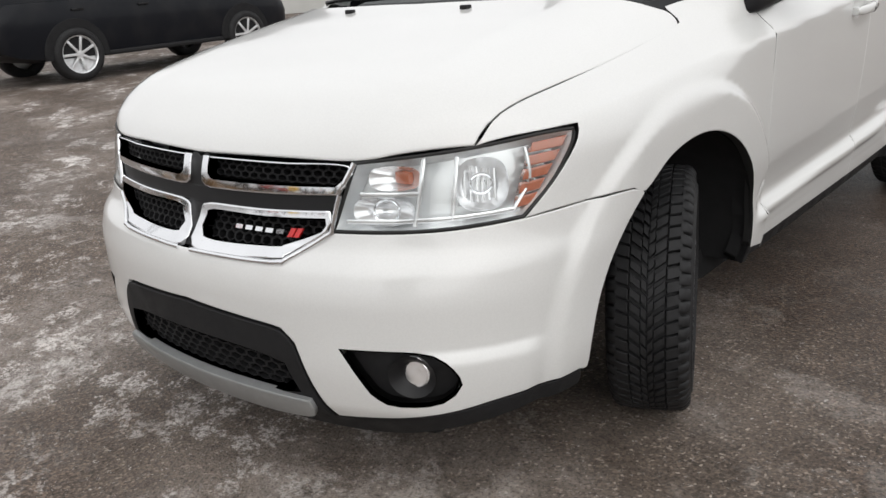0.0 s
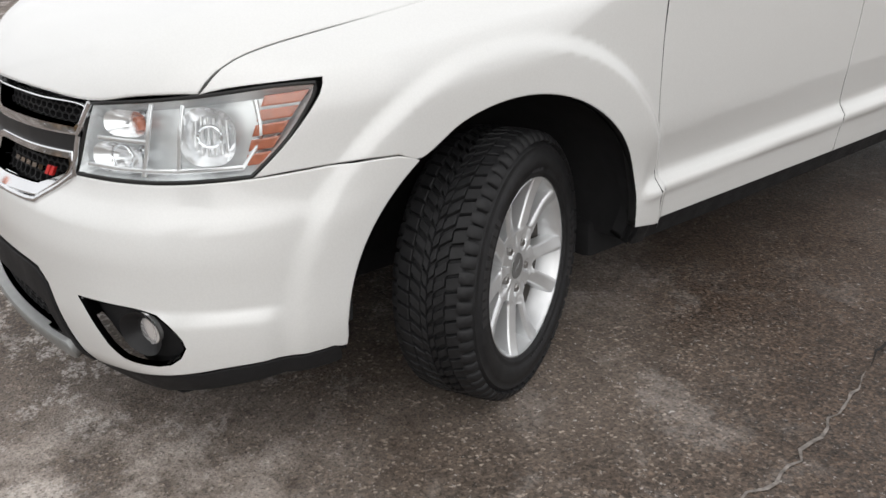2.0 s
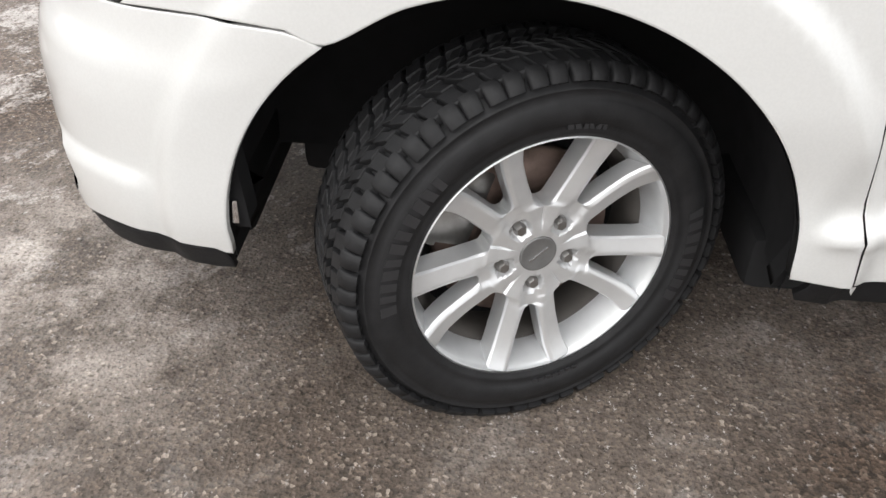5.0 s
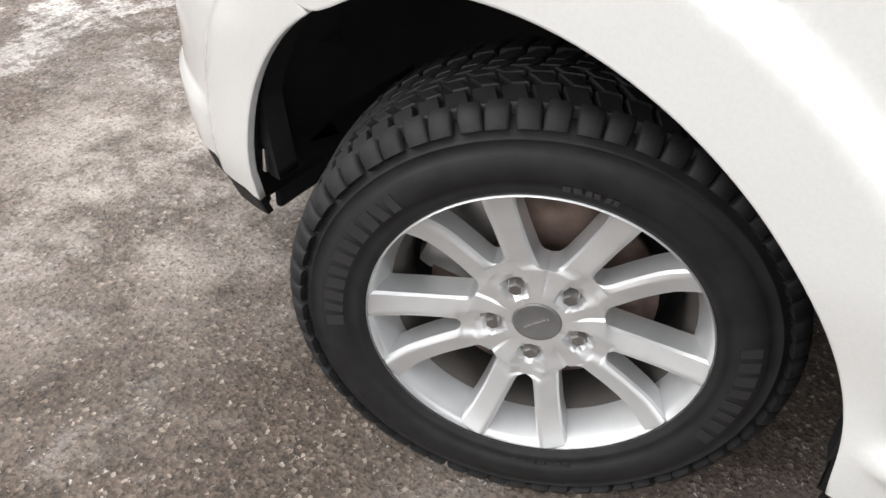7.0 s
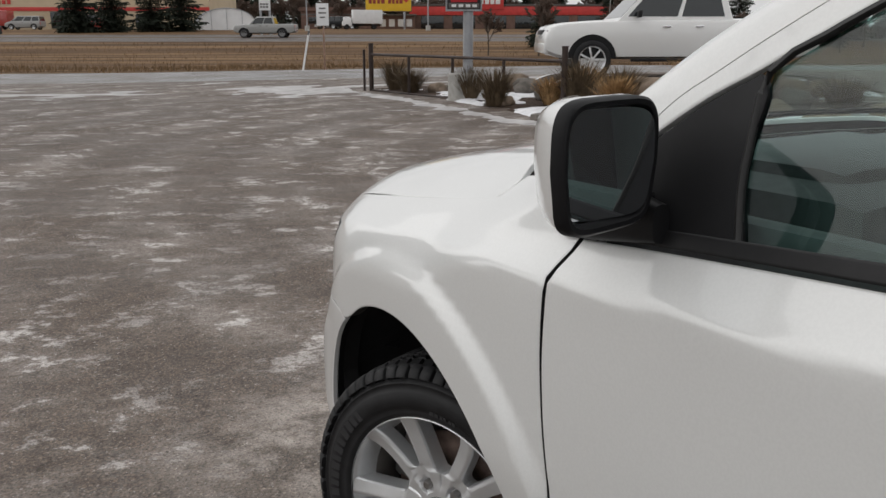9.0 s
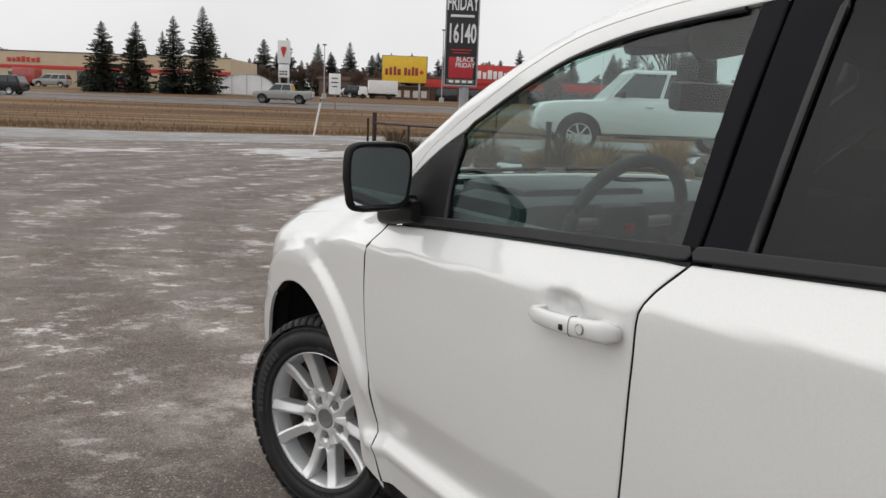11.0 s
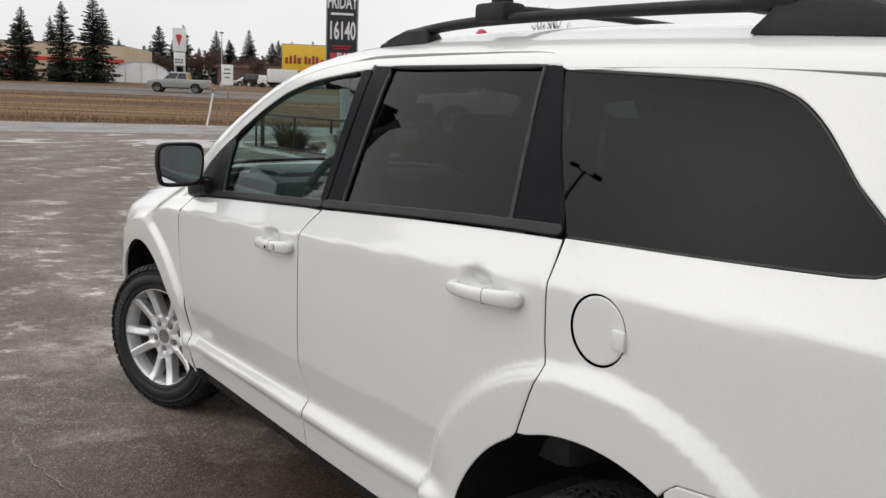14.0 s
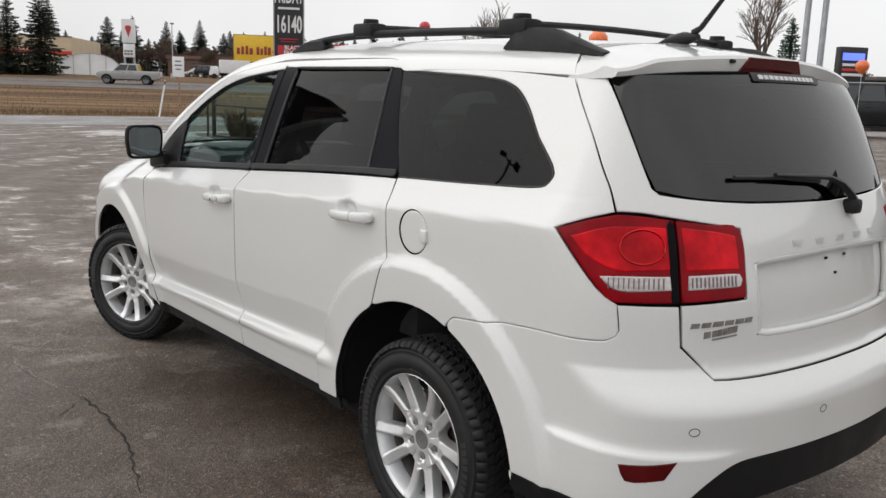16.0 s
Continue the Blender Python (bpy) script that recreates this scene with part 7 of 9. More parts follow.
TENT = plain("tent_fabric", (0.84, 0.85, 0.86), 0.6, vary=0.06, scale=0.8)
PANEL_BLACK = plain("banner_black", (0.022, 0.021, 0.024), 0.45, vary=0.25, scale=4)
PANEL_RED = plain("banner_red", (0.42, 0.018, 0.028), 0.45, vary=0.12, scale=4)
BANNER_INK = plain("banner_white", (0.72, 0.72, 0.72), 0.5, vary=0.05, scale=4)
DARK_WALL = plain("charcoal_cladding", (0.020, 0.020, 0.022), 0.6, vary=0.2, scale=3)
PALE_WALL = plain("pale_wall", (0.50, 0.50, 0.48), 0.8, vary=0.07, scale=1)
ORANGE = plain("orange_rubber", (0.74, 0.16, 0.035), 0.3, vary=0.06, scale=5, coat=0.3)
BALLOON_RED = plain("red_rubber", (0.48, 0.02, 0.03), 0.3, vary=0.06, scale=5, coat=0.3)
STRING = plain("white_string", (0.6, 0.6, 0.58), 0.8, vary=0.1)
PANE = plain("dark_pane", (0.016, 0.020, 0.022), 0.06, vary=0.2, scale=1.2, coat=0.5)
PAINTS = {"black": paint("black_paint", (0.008, 0.009, 0.011), 0.03, 0.2, 0.3, 0.2), "silver": paint("silver_paint", (0.30, 0.30, 0.29), 0.10, 0.5),
          "white": paint("pickup_white", (0.78, 0.78, 0.77), 0.05), "green": paint("dark_green_paint", (0.012, 0.017, 0.017), 0.04, 0.2, 0.3, 0.2),
          "navy": paint("navy_paint", (0.006, 0.007, 0.010), 0.02, 0.12, 0.3, 0.15), "red": paint("faded_red_paint", (0.36, 0.035, 0.03), 0.12)}
LAMP_GLOW = Nodes("lit_panel")
LAMP_GLOW.set(Base_Color=(0.05, 0.08, 0.4), Emission_Color=(0.10, 0.16, 1.0), Emission_Strength=1.6)
GLOW_BLUE = LAMP_GLOW.mat


def far_pose(u, v, z=None, turn=0.0, scale=1.0):
    """A pose in the plan of the street: u along it, v across it, on the ground unless z is given."""
    return FAR @ pose(u, v, ground_z(u, v) if z is None else z, 0, 0, turn) @ Matrix.Scale(scale, 4)


def world_pose(x, y, turn=0.0, z=None, scale=1.0):
    return pose(x, y, on_ground(x, y) if z is None else z, 0, 0, turn) @ Matrix.Scale(scale, 4)


def put_thing(name, label, category, m, group="", kind=""):
    ob = thing(name, label, category, group, kind=kind)
    ob.matrix_basis = m
    return ob


def plate(corners, thick=0.02, lift=0.006):
    """A thin plate over four corners in order, raised outwards."""
    c = [Vector(p) for p in corners]
    n = (c[1] - c[0]).cross(c[3] - c[0]).normalized()
    bm = bmesh.new()
    lo = [bm.verts.new(p + n * (lift - thick)) for p in c]
    hi = [bm.verts.new(p + n * lift) for p in c]
    bm.faces.new(hi)
    bm.faces.new(lo[::-1])
    for i in range(4):
        j = (i + 1) % 4
        bm.faces.new((lo[i], lo[j], hi[j], hi[i]))
    return bm


def lettering(words, size, at, mat, up, label="", stretch=1.0, heavy=0.0):
    """Raised letters in the local x-z plane, facing -y."""
    cu = bpy.data.curves.new("lettering", "FONT")
    cu.body, cu.size, cu.align_x, cu.align_y = words, size, "CENTER", "CENTER"
    cu.extrude, cu.offset, cu.resolution_u = 0.004, heavy, 3
    cu.materials.append(mat)
    ob = new("lettering", cu)
    ob.parent = up
    ob.matrix_basis = pose(*at, 90, 0, 0) @ Matrix.Diagonal((1, stretch, 1, 1))
    return tagged(ob, label) if label else ob


# ---- other vehicles ----
SHAPES = {  # length, width, underside, body's upper line, cabin foot and roof along, roof height, wheel radius, axles, panes
    "pickup": (5.80, 2.00, 0.42, ((0, 0.92), (0.10, 1.08), (0.5, 1.17), (1.6, 1.22), (3.9, 1.24), (5.75, 1.26), (5.8, 1.22)), (1.50, 3.92), (2.20, 3.70), 1.90, 0.40, (0.98, 4.55), ((0.05, 0.50), (0.54, 0.93))),
    "suv": (4.90, 1.90, 0.30, ((0, 0.72), (0.10, 0.92), (0.5, 1.02), (1.4, 1.08), (4.6, 1.12), (4.88, 1.05), (4.9, 1.0)), (1.20, 4.82), (1.98, 4.45), 1.76, 0.36, (0.95, 3.83), ((0.06, 0.36), (0.40, 0.67), (0.71, 0.94))),
    "sedan": (4.70, 1.80, 0.22, ((0, 0.58), (0.10, 0.72), (0.5, 0.84), (1.3, 0.93), (3.9, 0.98), (4.6, 0.98), (4.7, 0.85)), (1.10, 4.15), (1.95, 3.45), 1.45, 0.32, (0.90, 3.62), ((0.10, 0.48), (0.52, 0.88))),
    "van": (4.90, 1.90, 0.26, ((0, 0.66), (0.10, 0.85), (0.4, 0.98), (1.0, 1.08), (4.7, 1.10), (4.9, 1.0)), (0.80, 4.85), (1.75, 4.70), 1.78, 0.34, (0.95, 3.98), ((0.08, 0.38), (0.42, 0.68), (0.72, 0.96))),
}


def vehicle(name, kind, colour, label, m, group="", rims=None):
    """A parked vehicle, nose towards local -y, its middle over the origin."""
    L, W, low, line, foot, roof, top, wr, axles, panes = SHAPES[kind]
    car_paint = PAINTS[colour]
    ob = put_thing(name, label, "car" if kind != "pickup" else "pickup truck", m, group)
    upper = curve(*line)
    o = -L / 2
    bm = bmesh.new()
    rows = []
    for y in sorted(set([0, 0.04, 0.12, 0.25, L - 0.25, L - 0.12, L - 0.04, L] + [a + d for a in axles for d in (-wr - 0.12, 0, wr + 0.12)] + list(np.linspace(0.5, L - 0.5, 9)))):
        zt = float(upper(y))
        ends = min(1.0, y / 0.35, (L - y) / 0.35)
        w = W / 2 * (0.86 + 0.14 * math.sqrt(max(0, 1 - (1 - ends) ** 2)))
        zb = low + 0.16 * (1 - ends)
        half = [(w * 0.80, zb), (w * 0.955, zb + 0.05), (w * 0.985, zb + 0.25 * (zt - zb)), (w, zb + 0.62 * (zt - zb)), (w * 0.985, zt - 0.10), (w * 0.955, zt - 0.035), (w * 0.86, zt)]
        rows.append([bm.verts.new((x, o + y, z)) for x, z in half] + [bm.verts.new((-x, o + y, z)) for x, z in half[::-1]])
    n = len(rows[0])
    for a, b in zip(rows, rows[1:]):
        for i in range(n):
            bm.faces.new((a[i], b[i], b[(i + 1) % n], a[(i + 1) % n]))
    bm.faces.new(rows[0])
    bm.faces.new(rows[-1][::-1])
    bmesh.ops.recalc_face_normals(bm, faces=bm.faces)
    body = part("body", smooth(bm, 38), car_paint, ob)
    # cabin
    zf = float(upper((foot[0] + foot[1]) / 2)) - 0.05
    xb, xr = W / 2 * 0.945, W / 2 * 0.77

    def spot(s, f, h):
        lo, hi = foot[0] + (foot[1] - foot[0]) * f, roof[0] + (roof[1] - roof[0]) * f
        return Vector((s * (xb + (xr - xb) * h), o + lo + (hi - lo) * h, zf + (top - zf) * h))
    bm = bmesh.new()
    rings = [[bm.verts.new(Vector((p.x * k, p.y, p.z + dz))) for p in (spot(1, 0, h), spot(1, 0.35, h), spot(1, 0.65, h), spot(1, 1, h), spot(-1, 1, h), spot(-1, 0.65, h), spot(-1, 0.35, h), spot(-1, 0, h))]
             for h, k, dz in ((0, 1, 0), (0.93, 1, 0), (1, 0.94, 0.0), (1, 0.6, 0.03))]
    for a, b in zip(rings, rings[1:]):
        for i in range(8):
            bm.faces.new((a[i], a[(i + 1) % 8], b[(i + 1) % 8], b[i]))
    bm.faces.new(rings[-1])
    bmesh.ops.recalc_face_normals(bm, faces=bm.faces)
    cabin_ob = part("cabin", smooth(bm, 30), car_paint, ob)
    for s in (1, -1):
        for f0, f1 in panes:
            c = [spot(s, f0, 0.14), spot(s, f1, 0.14), spot(s, f1, 0.88), spot(s, f0, 0.88)]
            part("window_pane", plate(c if s > 0 else c[::-1]), PANE, cabin_ob)
    for f, name_p in ((0, "windscreen"), (1, "rear_window")):
        c = [spot(-1, f, 0.12), spot(1, f, 0.12), spot(1, f, 0.90), spot(-1, f, 0.90)]
        c = [Vector((p.x * 0.90, p.y, p.z)) for p in c]
        part(name_p, plate(c if f == 0 else c[::-1]), PANE, cabin_ob)
    # wheels, each before a dark disc in place of a shaded wheel well
    for a in axles:
        for s in (1, -1):
            well = turned([(0.0, 0.0), (wr + 0.09, 0.0), (wr + 0.11, -0.02), (wr + 0.11, -0.25)], 28)
            bmesh.ops.transform(well, matrix=Matrix.Translation((s * (W / 2 + 0.004), o + a, wr + 0.03)) @ Matrix.Scale(s, 4, (1, 0, 0)), verts=well.verts)
            for v in well.verts:
                v.co.z = max(v.co.z, low + 0.02)
            part("wheel_arch", well, DARK, body)
            place = Matrix.Translation((s * (W / 2 + 0.018), o + a, wr)) @ Matrix.Scale(s, 4, (1, 0, 0))
            tyre = smooth(turned([(wr * 0.62, -0.18), (wr * 0.9, -0.19), (wr, -0.16), (wr, 0.0), (wr * 0.95, 0.025), (wr * 0.82, 0.035), (wr * 0.71, 0.02)], 32), 40)
            bmesh.ops.transform(tyre, matrix=place, verts=tyre.verts)
            wheel = part("wheel", tyre, RUBBER, ob)
            rim = turned([(wr * 0.72, 0.024), (wr * 0.68, 0.014), (wr * 0.64, -0.03), (wr * 0.2, -0.045), (0.0, -0.045)], 28)
            spokes = []
            for k in range(7):
                ang = k * math.tau / 7
                b = box((0.018, wr * 0.56, wr * 0.10), (0.002, wr * 0.40, 0), 0.004)
                bmesh.ops.rotate(b, cent=(0, 0, 0), matrix=Matrix.Rotation(ang, 3, "X"), verts=b.verts)
                spokes.append(b)
            spokes.append(turned([(wr * 0.17, -0.03), (wr * 0.15, 0.012), (0.0, 0.014)], 16))
            rim = join(rim, *spokes)
            bmesh.ops.transform(rim, matrix=place, verts=rim.verts)
            part("rim", smooth(rim, 35), rims or SILVER, wheel)
    # lamps, bumpers, grille, mirrors, handles
    zl = float(upper(0.12))
    for s in (1, -1):
        part("headlamp", box((0.34, 0.10, 0.15), (s * W * 0.36, o + 0.09, zl - 0.15), 0.03), CLEAR_RED, body)
        part("tail_lamp", box((0.16 if kind != "sedan" else 0.34, 0.10, 0.34 if kind != "sedan" else 0.16), (s * W * 0.42, o + L - 0.06, float(upper(L - 0.1)) - 0.24), 0.02), RED, body)
        part("door_mirror", box((0.18, 0.09, 0.15), (s * (xb + 0.10), o + foot[0] + 0.42, zf + 0.15), 0.03), BLACK_TRIM, cabin_ob)
        for k in (0.42, 0.70):
            part("door_handle", box((0.03, 0.17, 0.03), (s * (W / 2 + 0.003), o + foot[0] + (foot[1] - foot[0]) * k, zf - 0.10), 0.008), BLACK_TRIM if colour != "white" else CHROME, body)
    part("front_bumper", box((W * 0.86, 0.14, 0.22), (0, o + 0.05, low + 0.22), 0.05), CHROME if kind == "pickup" and colour == "silver" else car_paint, body)
    part("rear_bumper", box((W * 0.86, 0.14, 0.20), (0, o + L - 0.05, low + 0.24), 0.05), CHROME if kind == "pickup" and colour != "navy" else car_paint, body)
    part("grille", box((W * 0.44, 0.06, 0.20), (0, o + 0.03, zl - 0.17), 0.02), BLACK_TRIM, body)
    if kind == "pickup":
        part("cargo_bed", box((W * 0.78, 1.65, 0.02), (0, o + 4.83, float(upper(4.8)) + 0.006), 0.004), DARK, body)
        part("step_bar", join(box((0.14, 1.9, 0.06), (W / 2 - 0.02, o + 2.75, low - 0.02), 0.02), box((0.14, 1.9, 0.06), (-W / 2 + 0.02, o + 2.75, low - 0.02), 0.02)), BLACK_TRIM, ob)
    else:
        part("sill_trim", box((W * 0.985, L * 0.42, 0.07), (0, o + (axles[0] + axles[1]) / 2, low + 0.03), 0.02), BLACK_TRIM, body)
    return ob


vehicle("pickup_truck", "pickup", "white", "white crew-cab pickup truck on a raised stone pad", far_pose(4.85, 20.1, 0.50, -90))
vehicle("dark_suv", "suv", "navy", "dark blue-black SUV with silver wheels parked on the lot", world_pose(-10.75, 5.1, 180))
vehicle("dark_pickup", "pickup", "black", "black crew-cab pickup truck parked at the lot's far end", world_pose(-28.6, -9.2, 25))
vehicle("silver_pickup", "pickup", "silver", "silver crew-cab pickup truck on the highway", far_pose(-16.2, 84.0, None, -90), "", GREY_CAP)
vehicle("green_suv", "suv", "green", "dark green SUV on the highway", far_pose(-42.0, 80.0, None, -90))
vehicle("minivan", "van", "silver", "silver minivan parked before the beige store", far_pose(-56.0, 121.0, None, -90))
vehicle("parked_car", "sedan", "silver", "small silver car parked by the brown building", far_pose(-17.0, 142.0, None, -60), "cars outside the shops")
vehicle("parked_car", "suv", "black", "dark SUV parked outside the shops", far_pose(-13.2, 128.0, None, 75), "cars outside the shops")
vehicle("parked_car", "sedan", "red", "red car parked before the beige store", far_pose(-46.5, 123.0, None, -85), "cars outside the shops")
vehicle("parked_car", "van", "white", "white van parked before the beige store", far_pose(-29.5, 121.0, None, -85), "cars outside the shops")

# white box truck
truck = put_thing("box_truck", "white box truck parked across the highway", "truck", far_pose(-10.2, 121.0, None, -80, 0.78))
cargo = part("cargo_box", box((2.4, 5.2, 2.3), (0, 1.0, 2.15), 0.04), SHEET_WHITE, truck)
part("door_frame", box((2.2, 0.05, 2.1), (0, 3.61, 2.15), 0.02), ROOF_GREY, cargo)
cab = part("cab", box((2.0, 1.7, 1.5), (0, -2.55, 1.35), 0.15, taper=(0.92, 0.75)), SHEET_WHITE, truck)
part("windscreen", box((1.6, 0.05, 0.55), (0, -3.29, 1.70), 0.02), PANE, cab)
part("chassis", box((0.9, 6.6, 0.25), (0, 0.2, 0.75), 0.03), DARK, truck)
for yy in (-2.6, 2.2):
    for s in (-1, 1):
        w = smooth(turned([(0.0, 0.0), (0.22, 0.0), (0.26, 0.03), (0.42, 0.03), (0.44, -0.02), (0.44, -0.24), (0.0, -0.24)], 24), 40)
        bmesh.ops.transform(w, matrix=Matrix.Translation((s * 1.02, yy, 0.44)) @ Matrix.Scale(s, 4, (1, 0, 0)), verts=w.verts)
        part("wheel", w, RUBBER, truck)
container = put_thing("red_trailer", "red cargo trailer parked before the beige store", "trailer", far_pose(-60.0, 122.0))
part("trailer_body", box((3.2, 2.2, 2.0), (0, 0, 1.5), 0.05), PAINTS["red"], container)
for s in (-1, 1):
    w = smooth(turned([(0.0, 0.0), (0.34, 0.0), (0.36, -0.03), (0.36, -0.22), (0.0, -0.22)], 20), 40)
    bmesh.ops.transform(w, matrix=Matrix.Translation((0.3, s * 0.95, 0.36)) @ Matrix.Rotation(radians(90 * s), 4, "Z"), verts=w.verts)
    part("wheel", w, RUBBER, container)


# ---- trees ----
def spruce_parts(ob, height, spread, seed, needles):
    rnd = random.Random(seed)
    part("trunk", tube([(0, 0, -0.3), (0.02, 0.01, height * 0.5), (0, 0, height)], [0.17, 0.10, 0.012], 8), BARK, ob)
    verts, faces = [], []
    z, k = 0.35, 0
    while z < height - 0.12:
        f = z / height
        reach = spread * (1 - f) ** 0.78 * (0.93 if f > 0.08 else 0.75)
        count = int(7 + 7 * (1 - f))
        for i in range(count):
            ang = (i + rnd.uniform(-0.4, 0.4)) * math.tau / count + k * 0.7
            ln = reach * rnd.choice((0.45, 0.6, 0.75, 0.95, 1.0, 1.22)) * rnd.uniform(0.85, 1.05)
            droop = 0.24 - 0.42 * f + rnd.uniform(-0.06, 0.06)
            d, q = Vector((math.cos(ang), math.sin(ang), 0)), Vector((-math.sin(ang), math.cos(ang), 0))
            spine = []
            n = 5 if ln > 0.5 else 3
            for j in range(n + 1):
                s = j / n
                spine.append(d * ln * s + Vector((0, 0, z - droop * ln * (s ** 1.2) + 0.16 * ln * max(0, s - 0.6) ** 1.5)))
            # a spray of twigs to both sides and hanging below
            for j in range(n):
                a, b = spine[j], spine[j + 1]
                w = (0.30 * ln * (1 - j / n * 0.75) + 0.05) * rnd.uniform(0.7, 1.2)
                for side in (-1, 1):
                    tip = a + (b - a) * 1.35 + q * side * w + Vector((0, 0, -0.10 * ln * rnd.uniform(0.2, 1.5) - 0.04))
                    at = len(verts)
                    verts.extend([a, b, tip])
                    faces.append((at, at + 1, at + 2))
                at = len(verts)
                verts.extend([a, b, a * 0.4 + b * 0.6 + Vector((0, 0, -rnd.uniform(0.10, 0.26) * (0.5 + 0.5 * ln))) + q * rnd.uniform(-0.1, 0.1)])
                faces.append((at, at + 1, at + 2))
            at = len(verts)
            verts.extend([spine[-2] + q * 0.05, spine[-2] - q * 0.05, spine[-1] + d * 0.10])
            faces.append((at, at + 1, at + 2))
        z += (0.20 + 0.08 * rnd.random()) * (1 - 0.5 * f) * (height / 9) ** 0.6
        k += 1
    me = bpy.data.meshes.new("crown")
    me.from_pydata([tuple(v) for v in verts], [], faces)
    me.materials.append(needles)
    crown = new("crown", me)
    crown.parent = ob


def spruce(label, m, height, spread, seed, group="", needles=None):
    ob = put_thing("spruce_tree", label, "tree", m, group)
    spruce_parts(ob, height, spread, seed, needles or NEEDLES)
    return ob


tall = [spruce("tall dark green spruce beside the highway", far_pose(u, v, None, 40 * i), h, w, 11 + i, "spruces beside the highway")
        for i, (u, v, h, w) in enumerate(((-42, 104, 8.5, 3.1), (-38.3, 105.2, 8.6, 2.7), (-34.2, 106.6, 9.5, 2.8), (-30.9, 107.7, 10.8, 3.0)))]
rnd = random.Random(5)
for i in range(76):
    u = -125 + i * 2.25 + rnd.uniform(-1.6, 1.6)
    v = rnd.uniform(158, 195)
    if -78 < u * 130 / v < -60:
        continue
    ob = copy_thing(tall[i % 4], far_pose(u, v, None, rnd.uniform(0, 360), rnd.uniform(0.70, 1.25)))
    tagged(ob, "spruce in the far tree line", "tree", "spruces of the far tree line")
spruce("bright green spruce behind the lot", far_pose(23.6, 36.2), 5.4, 1.3, 31, "", GREEN_NEEDLES)


def bare_parts(ob, height, seed, spread=0.55, levels=5, stout=1.0):
    """Trunk and limbs as one part, the fine twigs as another."""
    rnd = random.Random(seed)
    limbs, twigs = [], []

    def grow(p, d, ln, r, level):
        q = p + d * ln
        mid = p + d * ln * 0.5 + Vector((rnd.uniform(-1, 1), rnd.uniform(-1, 1), 0)) * ln * 0.06
        (limbs if level < 3 else twigs).append((p, mid, q, r))
        if level == levels:
            return
        for _ in range(2 if level == 0 else rnd.choice((2, 3, 3))):
            side = Vector((rnd.uniform(-1, 1), rnd.uniform(-1, 1), rnd.uniform(-0.25, 0.55)))
            nd = (d + side * spread * (1.0 if level else 0.7)).normalized()
            grow(p + d * ln * rnd.uniform(0.55, 1.0) if level else q, nd, ln * rnd.uniform(0.58, 0.80), max(0.007 * stout, r * 0.58), level + 1)
        if level < 3:
            grow(q, (d + Vector((rnd.uniform(-0.2, 0.2), rnd.uniform(-0.2, 0.2), 0.1))).normalized(), ln * 0.75, max(0.008 * stout, r * 0.68), level + 1)
    grow(Vector((0, 0, -0.2)), Vector((0, 0, 1)), height * 0.30, height * 0.017, 0)
    for name, runs, sides, mat in (("trunk", limbs, 6, BARK), ("twig_crown", twigs, 3, TWIGS)):
        verts, faces = [], []
        for a, b, c, r in runs:
            d = (c - a).normalized()
            s = d.cross(Vector((0.3, 0.2, 1))).normalized()
            t = s.cross(d)
            at = len(verts)
            for p, k in ((a, 1.0), (b, 0.85), (c, 0.66)):
                for i in range(sides):
                    w = i * math.tau / sides
                    verts.append(p + (s * math.cos(w) + t * math.sin(w)) * r * k)
            for j in (0, 1):
                for i in range(sides):
                    i2 = (i + 1) % sides
                    faces.append((at + j * sides + i, at + j * sides + i2, at + (j + 1) * sides + i2, at + (j + 1) * sides + i))
        me = bpy.data.meshes.new(name)
        me.from_pydata([tuple(v) for v in verts], [], faces)
        me.materials.append(mat)
        ch = new(name, me)
        ch.parent = ob
        if name == "twig_crown":
            tagged(ch, kind="stuff")


def bare_tree(label, m, height, seed, group="", **how):
    ob = put_thing("bare_tree", label, "tree", m, group)
    bare_parts(ob, height, seed, **how)
    return ob


lot_tree = bare_tree("bare leafless tree behind the lot", far_pose(22.5, 36.9), 7.6, 4, levels=6, stout=1.1)
bare_tree("bare leafless tree behind the lot", far_pose(10.7, 41.4, None, 50), 7.0, 9, stout=2.0)
near_bare = bare_tree("bare leafless tree in the far tree line", far_pose(-24, 150, None), 6.5, 14, "bare trees of the far tree line", spread=0.75, levels=6, stout=7.0)
wide_bare = bare_tree("bare leafless tree in the far tree line", far_pose(-16, 156, None), 6.0, 21, "bare trees of the far tree line", spread=0.9, levels=6, stout=7.0)
for i in range(80):
    u = -125 + i * 2.2 + rnd.uniform(-1.5, 1.5)
    ob = copy_thing((near_bare, wide_bare)[i % 2], far_pose(u, rnd.uniform(148, 176), None, rnd.uniform(0, 360), rnd.uniform(0.75, 1.2)))
for i in range(34):
    copy_thing((near_bare, wide_bare)[i % 2], far_pose(-34 + i * 1.35 + rnd.uniform(-0.8, 0.8), rnd.uniform(152, 160), None, rnd.uniform(0, 360), rnd.uniform(0.7, 1.0)))
for i in range(14):
    ob = copy_thing((near_bare, wide_bare)[i % 2], far_pose(4 + i * 3.6 + rnd.uniform(-1, 1), 52 + rnd.uniform(0, 12) + i * 0.6, None, rnd.uniform(0, 360), rnd.uniform(0.45, 0.75)))
    tagged(ob, "bare leafless tree behind the lot", "tree", "bare trees behind the lot")
for i in range(9):
    copy_thing(tall[i % 4], far_pose(8 + i * 5.5, 66 + rnd.uniform(0, 15), None, rnd.uniform(0, 360), rnd.uniform(0.45, 0.8)))

